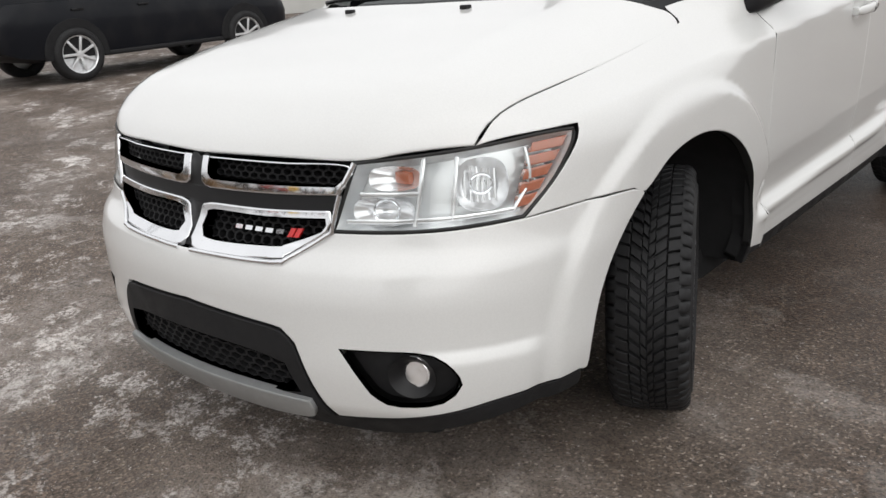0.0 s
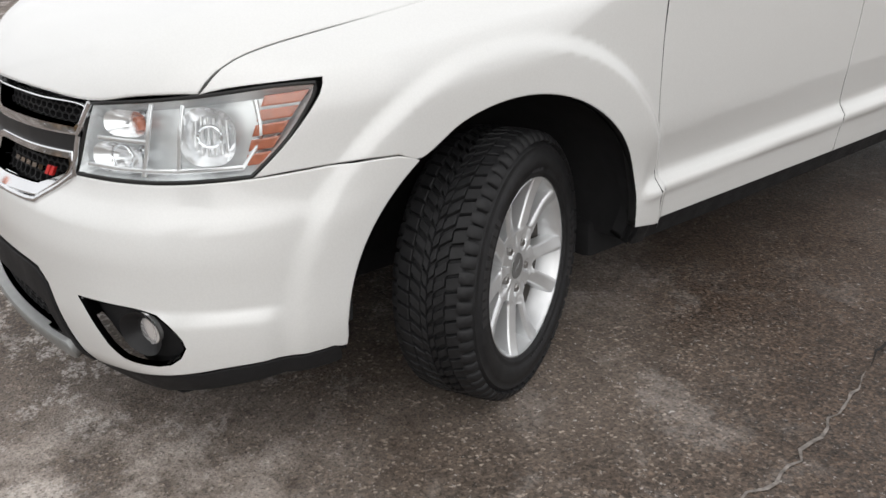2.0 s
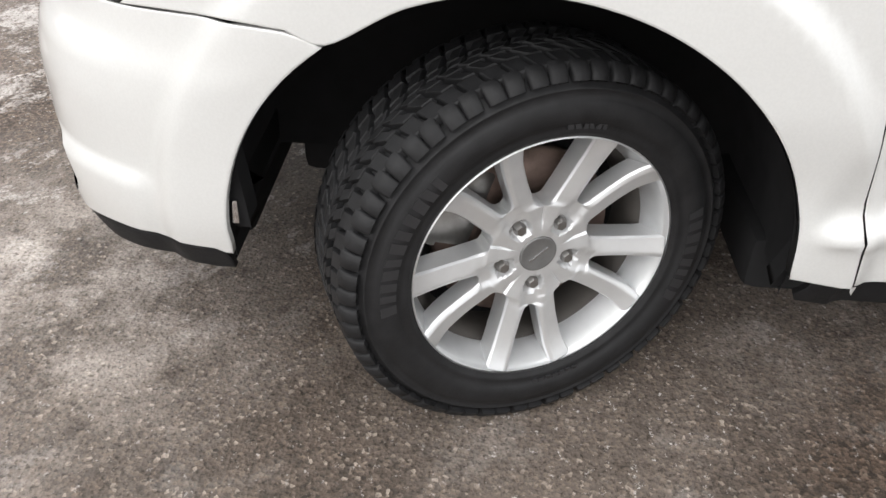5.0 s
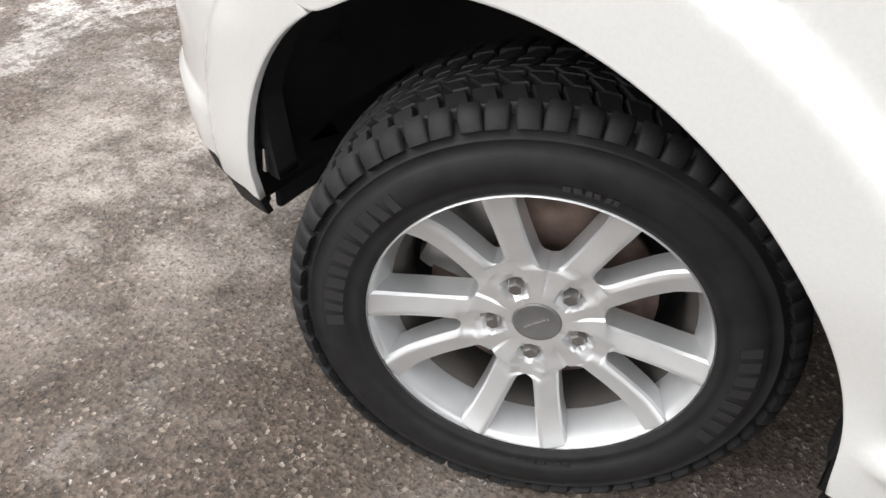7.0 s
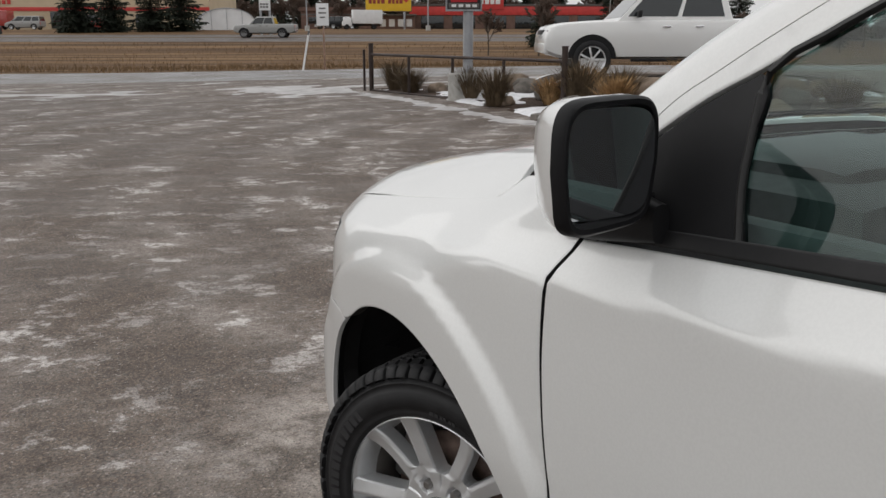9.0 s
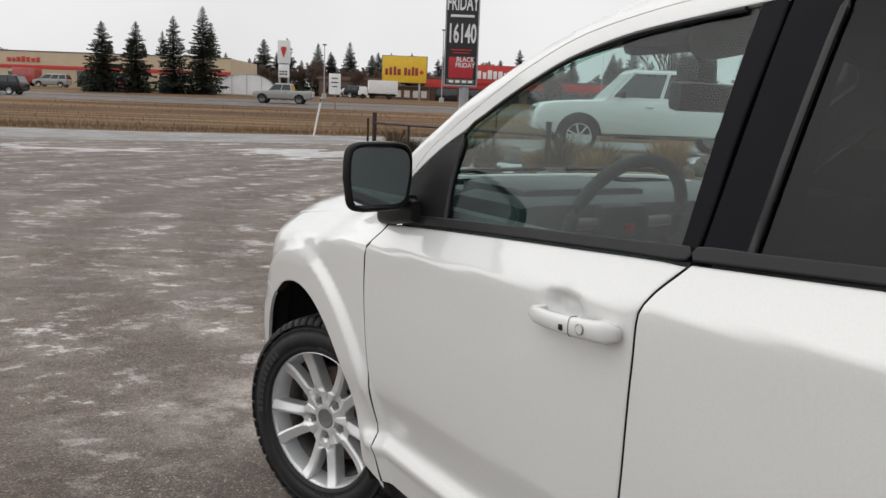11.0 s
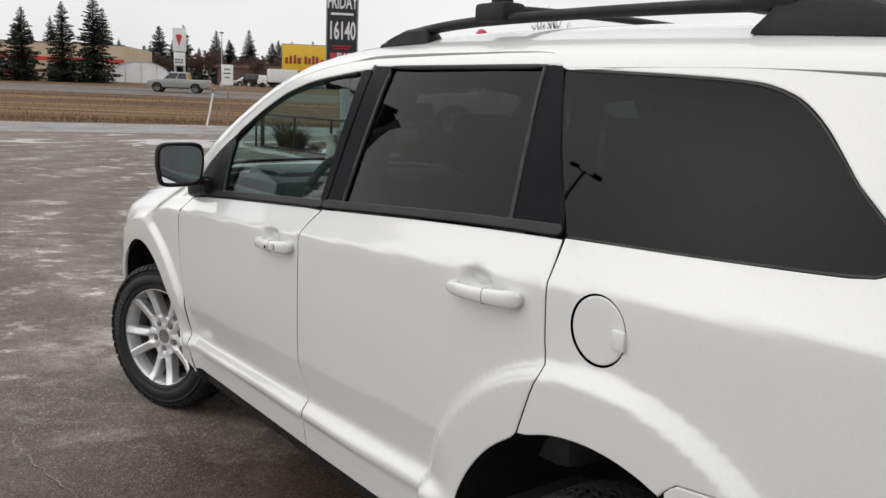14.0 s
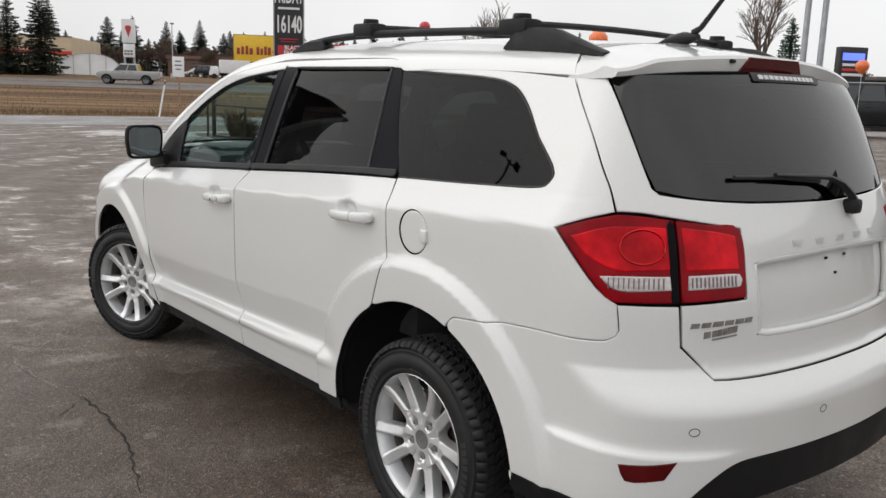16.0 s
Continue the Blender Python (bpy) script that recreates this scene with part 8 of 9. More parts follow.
# ---- shops across the highway ----
def bars(up, u0, u1, z0, z1, y, mat, count, seed, label=""):
    """Lettering that may not be read, as plain bars."""
    rnd = random.Random(seed)
    w = (u1 - u0) / count
    bm = None
    for i in range(count):
        h = rnd.choice((1.0, 0.74, 0.74, 0.9))
        b = box((w * rnd.uniform(0.62, 0.84), 0.06, (z1 - z0) * h), (u0 + (i + 0.5) * w, y, z0 + (z1 - z0) * h / 2), 0.01)
        bm = b if bm is None else join(bm, b)
    return part("sign_bars", bm, mat, up, label)


store = put_thing("store", "wide beige store with a red band", "building", far_pose(-56.7, 131.0, 0))
g = ground_z(-57, 131) - 0.4
wall = part("wall", box((46.6, 18.0, 7.5 - g), (0, 9, g + (7.5 - g) / 2), 0.03), BEIGE, store)
part("roof", box((46.0, 17.4, 0.12), (0, 9, 7.52), 0.02), ROOF_GREY, store)
part("parapet_cap", box((46.9, 0.35, 0.14), (0, 0.1, 7.53), 0.03), ROOF_GREY, wall)
part("red_band", box((46.7, 0.10, 0.55), (0, -0.03, 5.2), 0.02), STORE_RED, wall)
bars(store, -10.8, -5.6, 5.9, 6.7, -0.06, STORE_RED, 7, 3, "red sign letters as plain bars")
for x0 in (-16, -9, 6, 14):
    part("store_window", box((3.2, 0.12, 2.2), (x0, -0.02, 3.3), 0.02), PANE, wall)
part("store_door", box((2.2, 0.12, 2.4), (1.0, -0.02, g + 1.7), 0.02), PANE, wall)

tent = put_thing("storage_tent", "white arched fabric storage tent", "tent", far_pose(-27.15, 115.0))
bm = bmesh.new()
arch = [(3.85 * math.cos(a) if abs(math.cos(a)) < 0.985 else 3.85 * math.copysign(1, math.cos(a)), 2.75 * math.sin(a) ** 0.72) for a in np.linspace(0, math.pi, 21)]
front = [bm.verts.new((x, 0, z)) for x, z in arch]
back = [bm.verts.new((x - 3.0, 9, z)) for x, z in arch]
for i in range(20):
    bm.faces.new((front[i], front[i + 1], back[i + 1], back[i]))
bm.faces.new(front)
bm.faces.new(back[::-1])
bmesh.ops.recalc_face_normals(bm, faces=bm.faces)
cover = part("cover", smooth(bm, 50), TENT, tent)
for x in (-2.0, 0.0, 2.0):
    h = 2.75 * (1 - (abs(x) / 3.85) ** 2) ** 0.36
    part("seam", box((0.05, 0.06, h), (x, -0.03, h / 2), 0.01), GALV, cover)
part("end_hoop", tube([(x, -0.04, z) for x, z in arch], 0.06, 6), GALV, cover)
for k in range(1, 5):
    part("hoop", tube([(x * 1.008 - 3.0 * k / 5, 9 * k / 5, z * 1.008) for x, z in arch], 0.04, 5), GALV, cover)

pylon = put_thing("pylon_sign", "white pylon sign with a red mark on two poles", "sign", far_pose(-18.9, 98.0))
g = ground_z(-18.9, 98.0)
panel_ob = part("sign_panel", box((1.40, 0.45, 2.55), (0, 0, 8.2 - g - 1.275), 0.03), SHEET_WHITE, pylon)
part("lower_panel", box((1.20, 0.40, 1.45), (0, 0.02, 8.2 - g - 3.38), 0.03), SHEET_WHITE, pylon)
part("red_mark", extrude_outline([(-0.34, 0.95), (-0.22, 1.15), (0.22, 1.15), (0.34, 0.95), (0.0, -0.1)], 0.04, Matrix.Translation((0, -0.265, 8.2 - g - 1.85))), STORE_RED, panel_ob, "plain red wedge-shaped mark")
for k, zz in enumerate((4.75, 4.45)):
    part("sign_bars", join(*[box((0.24, 0.04, 0.18), (x, -0.20, zz - g), 0.01) for x in (-0.36, -0.05, 0.28)]), ROOF_GREY, pylon)
for x in (-0.50, 0.50):
    part("pole", tube([(x, 0.05, -0.4), (x, 0.05, 8.2 - g - 2.5)], 0.13, 10), GALV, pylon)


def light_pole(label, m, height, heads=1, group=""):
    ob = put_thing("light_pole", label, "lamp post", m, group)
    part("pole", tube([(0, 0, 0.6), (0, 0, height)], [0.075, 0.055], 10), GALV, ob)
    part("footing", turned_up([(0.30, -0.3), (0.30, 0.58), (0.27, 0.62), (0.0, 0.62)]), CONCRETE, ob, "round concrete footing")
    for k in range(heads):
        s = (0, 1, -1)[k] if heads == 1 else (1, -1)[k]
        if s:
            part("arm", tube([(0, 0, height - 0.1), (s * 0.28, 0, height)], 0.03, 6), GALV, ob)
        part("lamp_head", box((0.46, 0.34, 0.16) if heads == 1 else (0.32, 0.26, 0.13), (s * 0.42, 0, height + 0.04), 0.03), ROOF_GREY, ob, "grey box lamp head")
    return ob


def turned_up(profile, n=20):
    bm = turned(profile, n)
    for v in bm.verts:
        v.co = Vector((v.co.y, v.co.z, v.co.x))
    return smooth(bm, 40)


light_pole("tall grey light pole across the highway", far_pose(-15.9, 108.9), 6.6, 1, "street lights")
light_pole("tall grey light pole across the highway", far_pose(-1.0, 110), 9.0, 1, "street lights")
light_pole("thin grey light pole standing on the lot", far_pose(12.14, 16.3), 9.4, 1, "lot lights")
light_pole("thin grey light pole standing on the lot", far_pose(12.42, 16.05), 9.4, 1, "lot lights")
light_pole("light pole with two lamp heads on the lot", world_pose(14.4, -13.4, 44), 12.2, 2, "lot lights")

brown = put_thing("brown_building", "low brown building across the highway", "building", far_pose(-16.8, 150, 0))
g = ground_z(-17, 150) - 0.4
wall = part("wall", box((12.0, 9, 5.5 - g), (0, 4.5, g + (5.5 - g) / 2), 0.03), BRICK_BROWN, brown)
part("roof", extrude_outline([(-6.4, 5.45), (6.4, 5.45), (6.1, 6.05), (-6.1, 6.05)], 9.6, Matrix.Translation((0, -0.3, 0))), BRICK_BROWN, brown)
for x in (-4, -1.5, 1.2, 3.9):
    part("window", box((1.5, 0.1, 1.1), (x, -0.02, 3.9), 0.02), PANE, wall)
part("trim_band", box((12.05, 0.08, 0.22), (0, -0.02, 4.85), 0.02), ROOF_GREY, wall)

board = put_thing("billboard", "yellow billboard on two posts over a kiosk", "sign", far_pose(-7.15, 134.7, 0))
g = ground_z(-7, 134.7) - 0.3
face = part("face", box((6.9, 0.35, 4.0), (0, 0, 7.0), 0.05), YELLOW, board)
part("frame", join(box((7.1, 0.30, 0.12), (0, 0.06, 9.03), 0.02), box((7.1, 0.30, 0.12), (0, 0.06, 4.97), 0.02), box((0.12, 0.30, 4.1), (-3.5, 0.06, 7.0), 0.02), box((0.12, 0.30, 4.1), (3.5, 0.06, 7.0), 0.02)), ROOF_GREY, board)
bars(face, -3.1, -0.5, 6.1, 7.4, -0.19, MAROON, 4, 8, "maroon lettering as plain bars")
bars(face, -0.1, 2.2, 6.1, 7.4, -0.19, MAROON, 4, 9)
part("red_mark", extrude_outline([(-0.38, 0), (0, -0.40), (0.38, 0), (0, 0.42)], 0.05, Matrix.Translation((2.7, -0.22, 6.6))), STORE_RED, face)
for x in (-2.4, 2.4):
    part("post", box((0.30, 0.30, 5.0 - g), (x, 0.1, g + (5.0 - g) / 2), 0.02), GALV, board)
kiosk = put_thing("kiosk", "low grey shop front with posters under the billboard", "building", far_pose(-7.0, 137.5, 0))
part("wall", box((7.6, 3.0, 4.4 - g), (0, 1.5, g + (4.4 - g) / 2), 0.03), BRICK_BROWN, kiosk)
part("roof", box((8.0, 3.6, 0.25), (0, 1.3, 4.5), 0.04), ROOF_GREY, kiosk)
for x in (-1.2, 0.2, 1.6, 2.9):
    part("poster", box((0.9, 0.06, 1.1), (x, -0.02, 3.3), 0.01), SHEET_WHITE, kiosk)

shop = put_thing("red_shop", "long low shop with a red sign band", "building", far_pose(19.5, 140.5, 0))
g = ground_z(19, 140) - 0.4
wall = part("wall", box((46.0, 16, 6.0 - g), (-0.5, 8, g + (6.0 - g) / 2), 0.03), BRICK_BROWN, shop)
part("roof", box((46.4, 16.4, 0.2), (-0.5, 8, 6.08), 0.02), ROOF_GREY, shop)
part("red_band", box((46.2, 0.2, 1.3), (-0.5, -0.05, 5.2), 0.02), STORE_RED, wall)
sign = part("sign_panel", box((7.0, 0.4, 3.0), (-12.2, -0.2, 6.9), 0.04), STORE_RED, shop, "red sign panel with white bars")
bars(sign, -15.2, -9.2, 6.2, 7.6, -0.43, SHEET_WHITE, 7, 12)
for x in range(-20, 22, 5):
    part("shop_window", box((3.6, 0.12, 2.0), (x, -0.02, 3.4), 0.02), PANE, wall)

# ---- signs, fence and planting at the lot's edge ----
banner = put_thing("banner_sign", "tall black and red sale sign on a steel pole", "sign", far_pose(0.225, 18.5, 0))
panel_ob = part("panel", box((0.66, 0.24, 4.3), (0, 0, 4.05), 0.02), PANEL_BLACK, banner)
part("edge_frame", join(box((0.03, 0.26, 4.34), (-0.345, 0, 4.05), 0.005), box((0.03, 0.26, 4.34), (0.345, 0, 4.05), 0.005), box((0.72, 0.26, 0.03), (0, 0, 1.885), 0.005)), GALV, banner)
part("red_box", box((0.52, 0.02, 0.44), (0, -0.123, 2.26), 0.004), PANEL_RED, panel_ob)
part("lower_strip", box((0.60, 0.02, 0.10), (0, -0.123, 1.97), 0.004), ROOF_GREY, panel_ob)
lettering("FRIDAY", 0.20, (0, -0.128, 3.58), BANNER_INK, panel_ob, "white condensed letters", 2.1, 0.004)
lettering("BLACK", 0.20, (0, -0.128, 4.02), BANNER_INK, panel_ob, "", 2.1, 0.004)
part("underline", box((0.50, 0.02, 0.05), (0, -0.123, 3.33), 0.004), BANNER_INK, panel_ob)
lettering("16140", 0.245, (0.0, -0.128, 2.95), BANNER_INK, panel_ob, "white condensed figures", 2.2, 0.006)
part("fine_print", join(box((0.44, 0.02, 0.025), (0, -0.123, 2.63), 0.003), box((0.36, 0.02, 0.02), (0, -0.123, 2.57), 0.003)), PANEL_RED, panel_ob)
lettering("BLACK", 0.125, (0.09, -0.138, 2.43), BANNER_INK, panel_ob, "", 1.1, 0.002)
lettering("FRIDAY", 0.125, (0.09, -0.138, 2.31), BANNER_INK, panel_ob, "", 1.1, 0.002)
part("sign_bars", join(*[box((0.09, 0.02, 0.05), (x, -0.136, 1.97), 0.003) for x in (-0.2, -0.06, 0.08, 0.21)]), BANNER_INK, panel_ob)
part("pole", tube([(0.09, 0, -0.2), (0.09, 0, 1.95)], 0.10, 14), GALV, banner)
part("footing", turned_up([(0.31, -0.3), (0.31, 0.62), (0.28, 0.66), (0.0, 0.66)], 24), CONCRETE, banner, "round concrete footing")

fence = put_thing("pipe_fence", "brown steel pipe fence with two rails", "fence", FAR)
ends = [Vector((-1.86, 21.6, 0)), Vector((1.88, 15.9, 0))]
for k in range(5):
    p = ends[0].lerp(ends[1], k / 4)
    r = 0.055 if k in (0, 4) else 0.032
    post = part("post", tube([p + Vector((0, 0, -0.2)), p + Vector((0, 0, 1.20 if k in (0, 4) else 0.97))], r, 10), IRON, fence)
    if k in (0, 4):
        part("post_cap", tube([p + Vector((0, 0, 1.20)), p + Vector((0, 0, 1.225))], r * 1.12, 10), IRON, post)
p = ends[0] + Vector((-0.17, 0.05, 0))
part("post", tube([p + Vector((0, 0, -0.2)), p + Vector((0, 0, 1.08))], 0.03, 8), IRON, fence)
part("top_rail", tube([ends[0] + Vector((0, 0, 0.97)), ends[1] + Vector((0, 0, 0.97))], 0.030, 8), IRON, fence)
part("bottom_rail", tube([ends[0] + Vector((0, 0, 0.14)), ends[1] + Vector((0, 0, 0.14))], 0.026, 8), IRON, fence)

bed_edge = np.array([(-2.6, 22.8), (-0.64, 18.9), (1.15, 14.7), (2.8, 12.5), (8, 11.5), (14, 13), (14, 24), (4, 26)], float)
from mathutils import noise


def bed_depth(u, v):
    """How far inside the planting bed a place lies."""
    q, best = np.array((u, v)), 9.0
    for a, b in zip(bed_edge, np.roll(bed_edge, -1, 0)):
        w = b - a
        s = np.clip(((q - a) @ w) / (w @ w), 0, 1)
        best = min(best, float(np.linalg.norm(q - a - s * w)))
    return best if within(q[None], bed_edge)[0] else -best


def bed_z(u, v):
    d = bed_depth(u, v)
    pad = float(step(1.6, 2.6, u) * (1 - step(8.2, 9.0, u)) * step(17.6, 18.8, v) * (1 - step(22, 23, v)))
    lump = 0.05 * noise.fractal(Vector((u * 1.3, v * 1.3, 0)), 1.0, 2.0, 4)
    return (-0.06 if d < 0 else 0.14 * float(step(0, 0.5, d)) + 0.10 * float(step(0.5, 2.5, d)) + lump * float(step(0, 0.6, d))) * (1 - pad) + 0.50 * pad


def field(name, label, category, mat, u0, u1, v0, v1, h, height, kind="stuff"):
    nu, nv = int((u1 - u0) / h), int((v1 - v0) / h)
    bm = bmesh.new()
    grid = [[bm.verts.new(FAR @ Vector((u0 + i * h, v0 + j * h, height(u0 + i * h, v0 + j * h)))) for i in range(nu + 1)] for j in range(nv + 1)]
    for j in range(nv):
        for i in range(nu):
            q = (grid[j][i], grid[j][i + 1], grid[j + 1][i + 1], grid[j + 1][i])
            bm.faces.new(q)
    me = bpy.data.meshes.new(name)
    smooth(bm).to_mesh(me)
    bm.free()
    me.materials.append(mat)
    return tagged(new(name, me), label, category, kind=kind)


field("planting_bed", "brown mulch planting bed", "ground", MULCH, -3, 14.4, 11.2, 26.4, 0.2, bed_z, "structure")


def bed_snow(u, v):
    n = noise.fractal(Vector((u * 0.55, v * 0.55, 4)), 0.9, 2.1, 4)
    m = noise.fractal(Vector((u * 2.2, v * 2.2, 9)), 0.9, 2.1, 3)
    d = bed_depth(u, v)
    near = max(0.0, 1 - abs(d - 0.9) / 1.1)
    return max(bed_z(u, v), 0.0) + 0.10 * (n - 0.06 + 0.45 * near + 0.15 * m) - 0.02 - (0.2 if d < 0.1 else 0)


field("snow_patches", "patches of old snow among the stones", "snow", SNOW, -2.8, 12, 11.6, 22, 0.11, bed_snow)


def lot_snow(u, v):
    p = FAR @ Vector((u, v, 0))
    n = noise.fractal(Vector((u * 0.10 + 3, v * 0.65, 1)), 0.8, 2.0, 5)
    m = noise.fractal(Vector((u * 0.8, v * 1.7, 7)), 0.8, 2.0, 5)
    strip = max(0.0, 1 - abs(v - 22.2) / 3.2) if u < -2.4 else 0.0
    d = bed_depth(u, v)
    kerb = max(0.0, 1 - abs(d + 0.30) / 0.42)
    return ground_z(u, v) - 0.016 + 0.018 * (0.45 * n + 0.85 * m) + 0.021 * strip + 0.026 * kerb - (0.05 if d > -0.02 and d > -8 and within(np.array([[u, v]]), bed_edge)[0] else 0)


field("snow_film", "thin streaks of trodden snow along the lot's edge", "snow", SLUSH, -34, 3.4, 12.4, 26.2, 0.16, lot_snow)


def stone_bm(size, seed, flat=0.7):
    rnd = random.Random(seed)
    bm = bmesh.new()
    bmesh.ops.create_icosphere(bm, subdivisions=3, radius=1)
    shift = Vector((seed * 3.7, seed * 1.3, 0))
    for v in bm.verts:
        d = v.co.normalized()
        r = 1 + 0.34 * noise.noise(d * 1.1 + shift) + 0.13 * noise.noise(d * 2.9 + shift)
        c = d * r
        c = Vector([math.copysign(abs(a) ** 0.8, a) for a in c])
        v.co = Vector((c.x * size * rnd_w[0], c.y * size * rnd_w[1], c.z * size * flat))
    return smooth(bm, 34)


rnd = random.Random(8)
spots = [(2.25, 14.1, 0.30), (2.75, 13.5, 0.36), (3.3, 13.9, 0.30), (3.05, 12.75, 0.22), (3.9, 13.1, 0.33), (4.6, 13.6, 0.28), (1.95, 15.4, 0.24), (2.5, 16.4, 0.28), (3.1, 17.2, 0.33), (1.9, 17.6, 0.24),
         (3.7, 17.3, 0.36), (4.5, 17.4, 0.34), (5.4, 17.3, 0.38), (6.3, 17.4, 0.35), (7.2, 17.3, 0.36), (1.6, 19.0, 0.30), (1.5, 20.2, 0.33), (4.2, 15.3, 0.25), (5.3, 14.6, 0.30), (5.0, 12.6, 0.30), (6.1, 12.9, 0.33), (7.2, 13.4, 0.30), (0.95, 17.0, 0.17), (-0.3, 20.5, 0.2)]
for i, (u, v, s) in enumerate(spots):
    rnd_w = (rnd.uniform(0.95, 1.35), rnd.uniform(0.8, 1.1))
    bm = stone_bm(s, i + 1, rnd.uniform(0.62, 0.85))
    me = bpy.data.meshes.new("boulder")
    bm.to_mesh(me)
    bm.free()
    me.materials.append(ROCK if i % 3 else GREY_ROCK)
    ob = new("boulder", me)
    ob.matrix_basis = far_pose(u, v, max(0.02, bed_z(u, v)) + s * 0.34, rnd.uniform(0, 180))
    tagged(ob, ("rough brown fieldstone lying in the planting bed" if i % 3 else "rough grey fieldstone lying in the planting bed"), "rock", "stones of the planting bed")
# long edging stones
for i, ((u0, v0), (u1, v1)) in enumerate((((1.3, 14.75), (2.1, 13.6)), ((2.15, 13.5), (2.95, 12.55)), ((3.05, 12.5), (4.3, 12.2)), ((4.4, 12.2), (5.8, 11.95)), ((5.9, 11.95), (7.4, 11.7)))):
    ln, turn = math.hypot(u1 - u0, v1 - v0), math.degrees(math.atan2(v1 - v0, u1 - u0))
    bm = box((ln, 0.34, 0.24), (0, 0, 0.08), 0.04)
    for v in bm.verts:
        v.co += Vector((0, 1, 1)) * 0.025 * noise.noise(v.co * 3 + Vector((i * 5, 0, 0)))
    me = bpy.data.meshes.new("edging_stone")
    bm.to_mesh(me)
    bm.free()
    me.materials.append(GREY_ROCK)
    ob = new("edging_stone", me)
    ob.matrix_basis = far_pose((u0 + u1) / 2, (v0 + v1) / 2, 0.0, turn)
    tagged(ob, "long flat grey edging stone with snow beside it", "stone", "edging of the planting bed")


def tuft(name, label, m, r, h, count, mat, seed, group, lean=0.5, width=0.010):
    """A clump of blades or twigs from one foot."""
    rnd = random.Random(seed)
    verts, faces = [], []
    for _ in range(count):
        a, k = rnd.uniform(0, math.tau), rnd.random() ** 0.6
        foot = Vector((math.cos(a), math.sin(a), 0)) * r * 0.35 * k
        out = Vector((math.cos(a + rnd.uniform(-0.5, 0.5)), math.sin(a + rnd.uniform(-0.5, 0.5)), 0))
        hh = h * rnd.uniform(0.55, 1.05)
        side = out.cross(Vector((0, 0, 1))) * width
        p = [foot, foot + out * r * lean * k * 0.35 + Vector((0, 0, hh * 0.6)), foot + out * r * lean * k + Vector((0, 0, hh))]
        at = len(verts)
        verts.extend([p[0] - side, p[0] + side, p[1] + side, p[1] - side, p[2]])
        faces.extend([(at, at + 1, at + 2, at + 3), (at + 3, at + 2, at + 4)])
    me = bpy.data.meshes.new(name)
    me.from_pydata([tuple(v) for v in verts], [], faces)
    me.materials.append(mat)
    ob = new(name, me)
    ob.matrix_basis = m
    return tagged(ob, label, "plant", group)


for i, (u, v, r, h) in enumerate(((2.55, 14.9, 0.40, 0.62), (3.75, 14.6, 0.42, 0.85), (3.95, 14.9, 0.38, 0.8), (2.6, 17.7, 0.4, 0.6), (5.2, 15.6, 0.4, 0.8), (1.75, 16.6, 0.34, 0.5))):
    tuft("grass_tuft", "dry straw-coloured ornamental grass clump", far_pose(u, v, bed_z(u, v)), r, h, 520, STRAW, 40 + i, "ornamental grasses", 0.9)
for i, (u, v, r, h) in enumerate(((0.75, 16.9, 0.42, 0.75), (0.35, 18.3, 0.40, 0.7), (2.15, 16.0, 0.50, 0.85), (2.95, 16.2, 0.5, 0.7), (-0.9, 20.6, 0.45, 0.6), (-1.3, 21.6, 0.4, 0.75), (4.7, 14.4, 0.5, 0.6), (6.0, 14.3, 0.5, 0.6))):
    tuft("dry_shrub", "low brown leafless shrub in the planting bed", far_pose(u, v, bed_z(u, v)), r, h, 420, SAGE, 60 + i, "shrubs of the planting bed", 1.15, 0.007)
# grass of the verge
rnd = random.Random(17)
verts, faces = [], []
for _ in range(6500):
    v = rnd.choice((rnd.uniform(34.2, 46), rnd.uniform(34.2, 72)))
    u = rnd.uniform(-34, 10)
    h = rnd.uniform(0.10, 0.30) * (0.6 + 0.8 * max(0, noise.noise(Vector((u * 0.12, v * 0.3, 2))) + 0.4))
    z = ground_z(u, v)
    lean = rnd.uniform(-0.12, 0.12)
    at = len(verts)
    w = 0.018
    verts.extend([FAR @ Vector((u - w, v, z - 0.02)), FAR @ Vector((u + w, v, z - 0.02)), FAR @ Vector((u + lean, v + rnd.uniform(-0.1, 0.1), z + h))])
    faces.append((at, at + 1, at + 2))
me = bpy.data.meshes.new("verge_grass")
me.from_pydata([tuple(v) for v in verts], [], faces)
me.materials.append(DULL_STRAW)
tagged(new("verge_grass", me), "dry straw-coloured grass on the verge", "grass", kind="stuff")

post = put_thing("marker_post", "leaning white marker post on the verge", "post", FAR)
part("shaft", tube([(-5.32, 33.6, -0.05), (-5.0, 33.6, 1.60)], 0.036, 10), SHEET_WHITE, post)
part("dark_band", tube([(-5.04, 33.6, 1.42), (-5.005, 33.6, 1.58)], 0.039, 10), ROOF_GREY, post)
small = put_thing("road_sign", "small white road sign on a thin post", "sign", far_pose(-4.5, 33.7, 0))
part("plate", box((0.46, 0.02, 0.80), (0, 0, 2.16), 0.006), SHEET_WHITE, small)
part("sign_bars", join(box((0.24, 0.01, 0.05), (0, -0.014, 2.38), 0.002), box((0.28, 0.01, 0.05), (0, -0.014, 2.22), 0.002), box((0.2, 0.01, 0.05), (0, -0.014, 2.06), 0.002)), ROOF_GREY, small)
part("post", box((0.06, 0.05, 2.6), (0.02, 0.03, 1.2), 0.01), RUSTED, small)

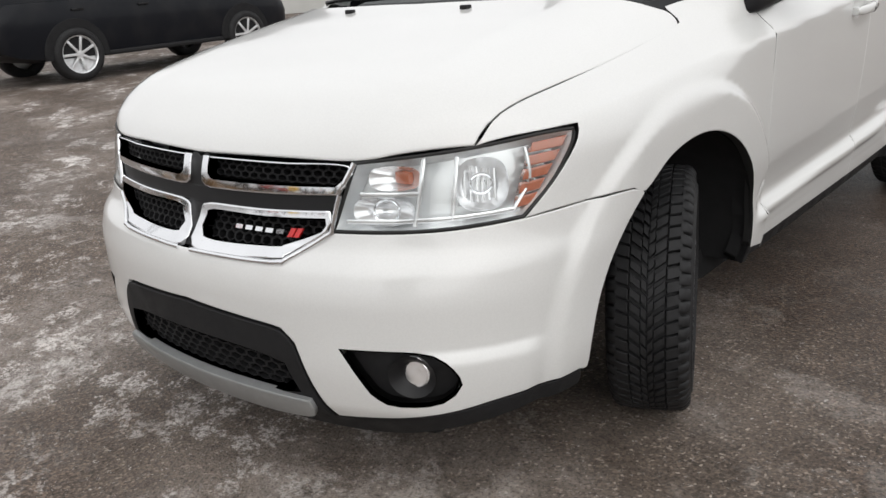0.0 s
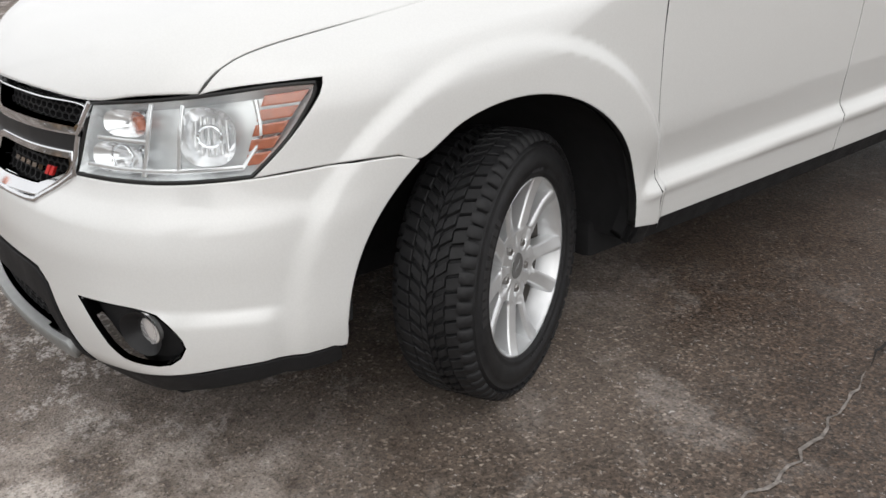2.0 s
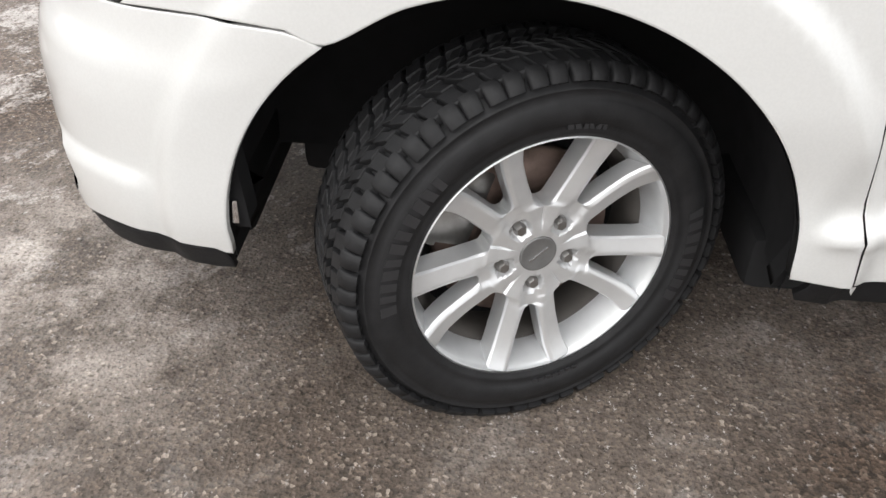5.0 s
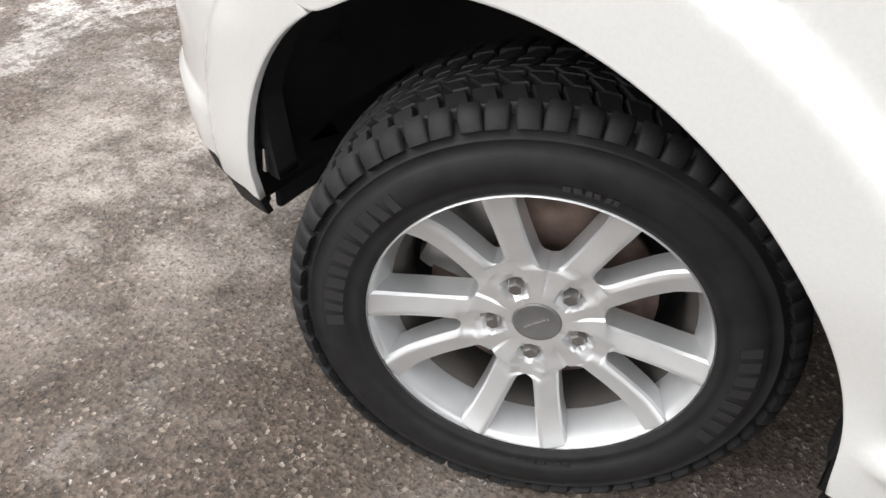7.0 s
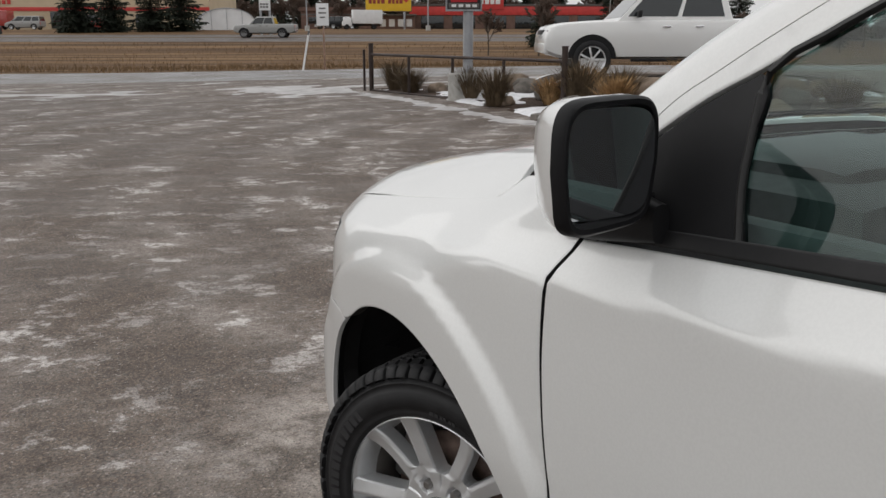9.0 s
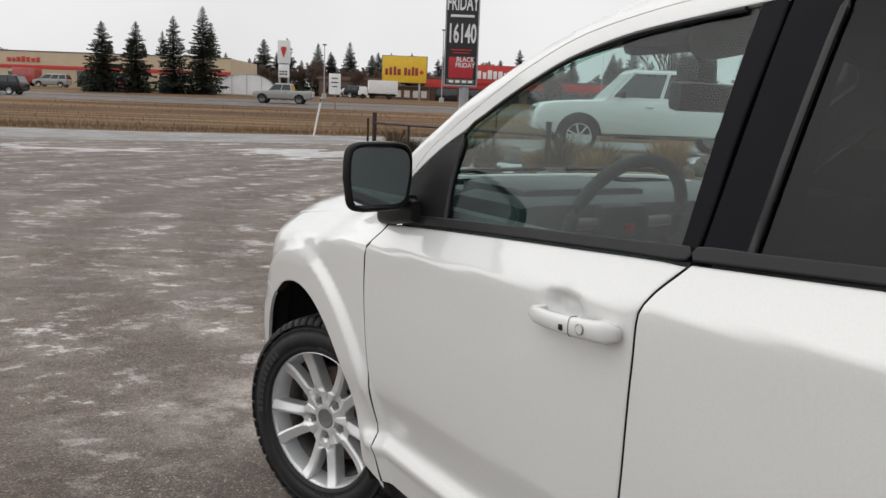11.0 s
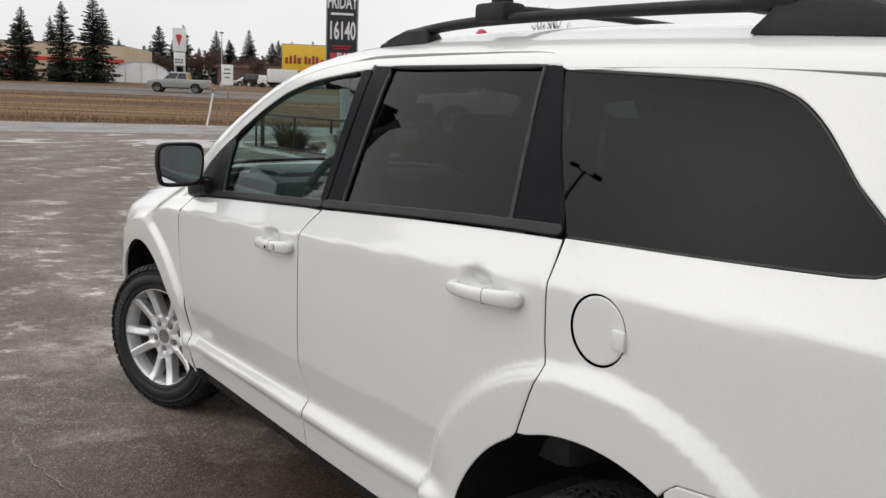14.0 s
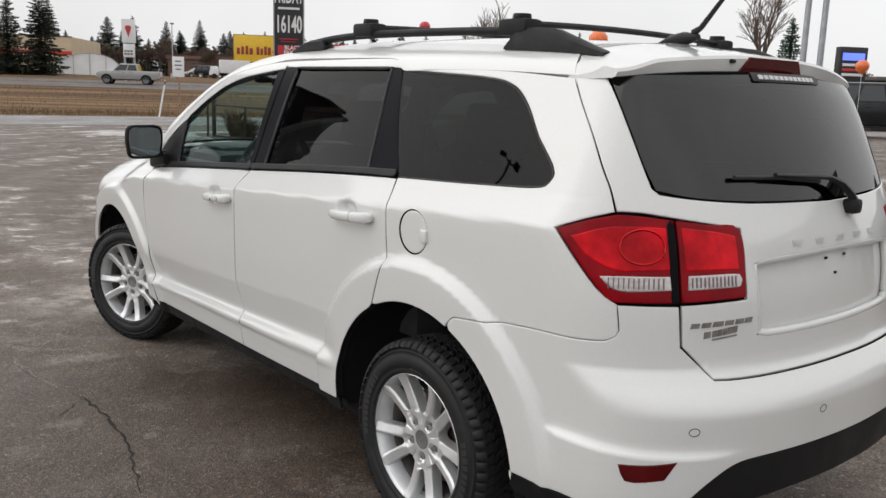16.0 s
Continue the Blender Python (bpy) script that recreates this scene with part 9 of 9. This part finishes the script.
# ---- behind and beside the lot ----
dsign = put_thing("digital_sign", "dark digital message sign with a lit blue panel", "sign", far_pose(34.3, 47.2, 0, 0))
part("cabinet", box((1.9, 0.5, 2.2), (0, 0, 3.95), 0.05), DARK_WALL, dsign)
part("lit_panel", box((1.5, 0.04, 0.45), (0, -0.26, 4.45), 0.01), GLOW_BLUE, dsign)
for k, zz in enumerate((3.95, 3.65, 3.35)):
    part("sign_bars", box((1.45, 0.04, 0.16), (0, -0.26, zz), 0.01), (SHEET_WHITE, STORE_RED, SHEET_WHITE)[k], dsign)
part("post", box((0.5, 0.4, 3.2 + 0.3), (0, 0.05, 1.4), 0.03), GALV, dsign)
low_b = put_thing("low_building", "low dark building behind the lot", "building", far_pose(44, 51, 0, 0))
part("wall", box((15, 7, 3.2), (0, 0, 1.5), 0.03), DARK_WALL, low_b)
part("roof", box((15.6, 7.6, 0.25), (0, 0, 3.2), 0.03), ROOF_GREY, low_b)
for x in (-5, -1.5, 2, 5.5):
    part("window", box((2.0, 0.1, 1.2), (x, -3.5, 1.7), 0.02), PANE, low_b)
hall = put_thing("service_hall", "dark-clad hall with a pale base and windows", "building", world_pose(-18.5, 17.5, 55))
wall = part("wall", box((16, 8, 2.3), (0, 4, 1.1), 0.03), PALE_WALL, hall)
upper = part("upper_wall", box((16.3, 8.3, 4.4), (0, 4, 4.4), 0.03), DARK_WALL, hall)
part("roof", box((16.7, 8.7, 0.2), (0, 4, 6.65), 0.02), ROOF_GREY, hall)
for x in (-5.4, -1.8, 1.8, 5.4):
    part("window", box((1.8, 0.12, 1.3), (x, -0.02, 1.35), 0.02), PANE, wall)
for k in range(5):
    part("cladding_rib", box((16.4, 0.10, 0.10), (0, -0.18, 2.7 + k * 0.8), 0.02), ROOF_GREY, upper)
dealer = put_thing("dealership", "dark ribbed dealership hall with a raking roof edge", "building", pose(3.4, -17.2, 0, 0, 0, 26))
wall = part("wall", extrude_outline([(0, -0.2), (4.2, -0.2), (4.6, 4.6), (6.3, 8.5), (6.1, 8.7), (0, 7.9)], -7.0, None, 0.03), DARK_WALL, dealer)
part("fascia", tube([(4.64, 0.06, 4.5), (6.36, 0.06, 8.5)], 0.11, 8), GALV, dealer, "pale raking fascia")
part("parapet_cap", tube([(0, 0.02, 7.95), (6.2, 0.02, 8.74)], 0.09, 8), ROOF_GREY, dealer)
for k in range(10):
    part("cladding_rib", box(((4.1 + max(0, k * 0.7 - 4.2) * 0.42), 0.10, 0.08), ((4.1 + max(0, k * 0.7 - 4.2) * 0.42) / 2, 0.05, 0.5 + k * 0.7), 0.02), ROOF_GREY, wall)
for k in range(2):
    part("showroom_window", box((1.8, 0.12, 2.2), (1.3 + k * 2.3, 0.03, 1.4), 0.02), PANE, wall)


def balloon(label, foot, top, mat):
    ob = put_thing("balloon", label, "balloon", pose(0, 0, 0), "balloons on the lot")
    bm = turned_up([(0.0, 0.34), (0.09, 0.325), (0.155, 0.25), (0.165, 0.17), (0.13, 0.08), (0.06, 0.02), (0.014, 0.0), (0.03, -0.02), (0.0, -0.02)], 20)
    bmesh.ops.translate(bm, vec=top, verts=bm.verts)
    skin_ob = part("skin", bm, mat, ob)
    part("string", tube([foot, Vector(foot).lerp(Vector(top), 0.5) + Vector((0.06, 0.03, 0)), Vector(top) - Vector((0, 0, 0.01))], 0.006, 5), STRING, ob)


for u, v, z in ((5.54, 11.72, 2.30), (14.35, 17.25, 2.30)):
    p = FAR @ Vector((u, v, z))
    balloon("orange balloon tied by a string", (p.x, p.y, on_ground(p.x, p.y) - 0.02), (p.x, p.y, z), ORANGE)
balloon("red balloon tied by a string", (-13.3, -15.15, 0.0), (-13.3, -15.15, 3.2), BALLOON_RED)
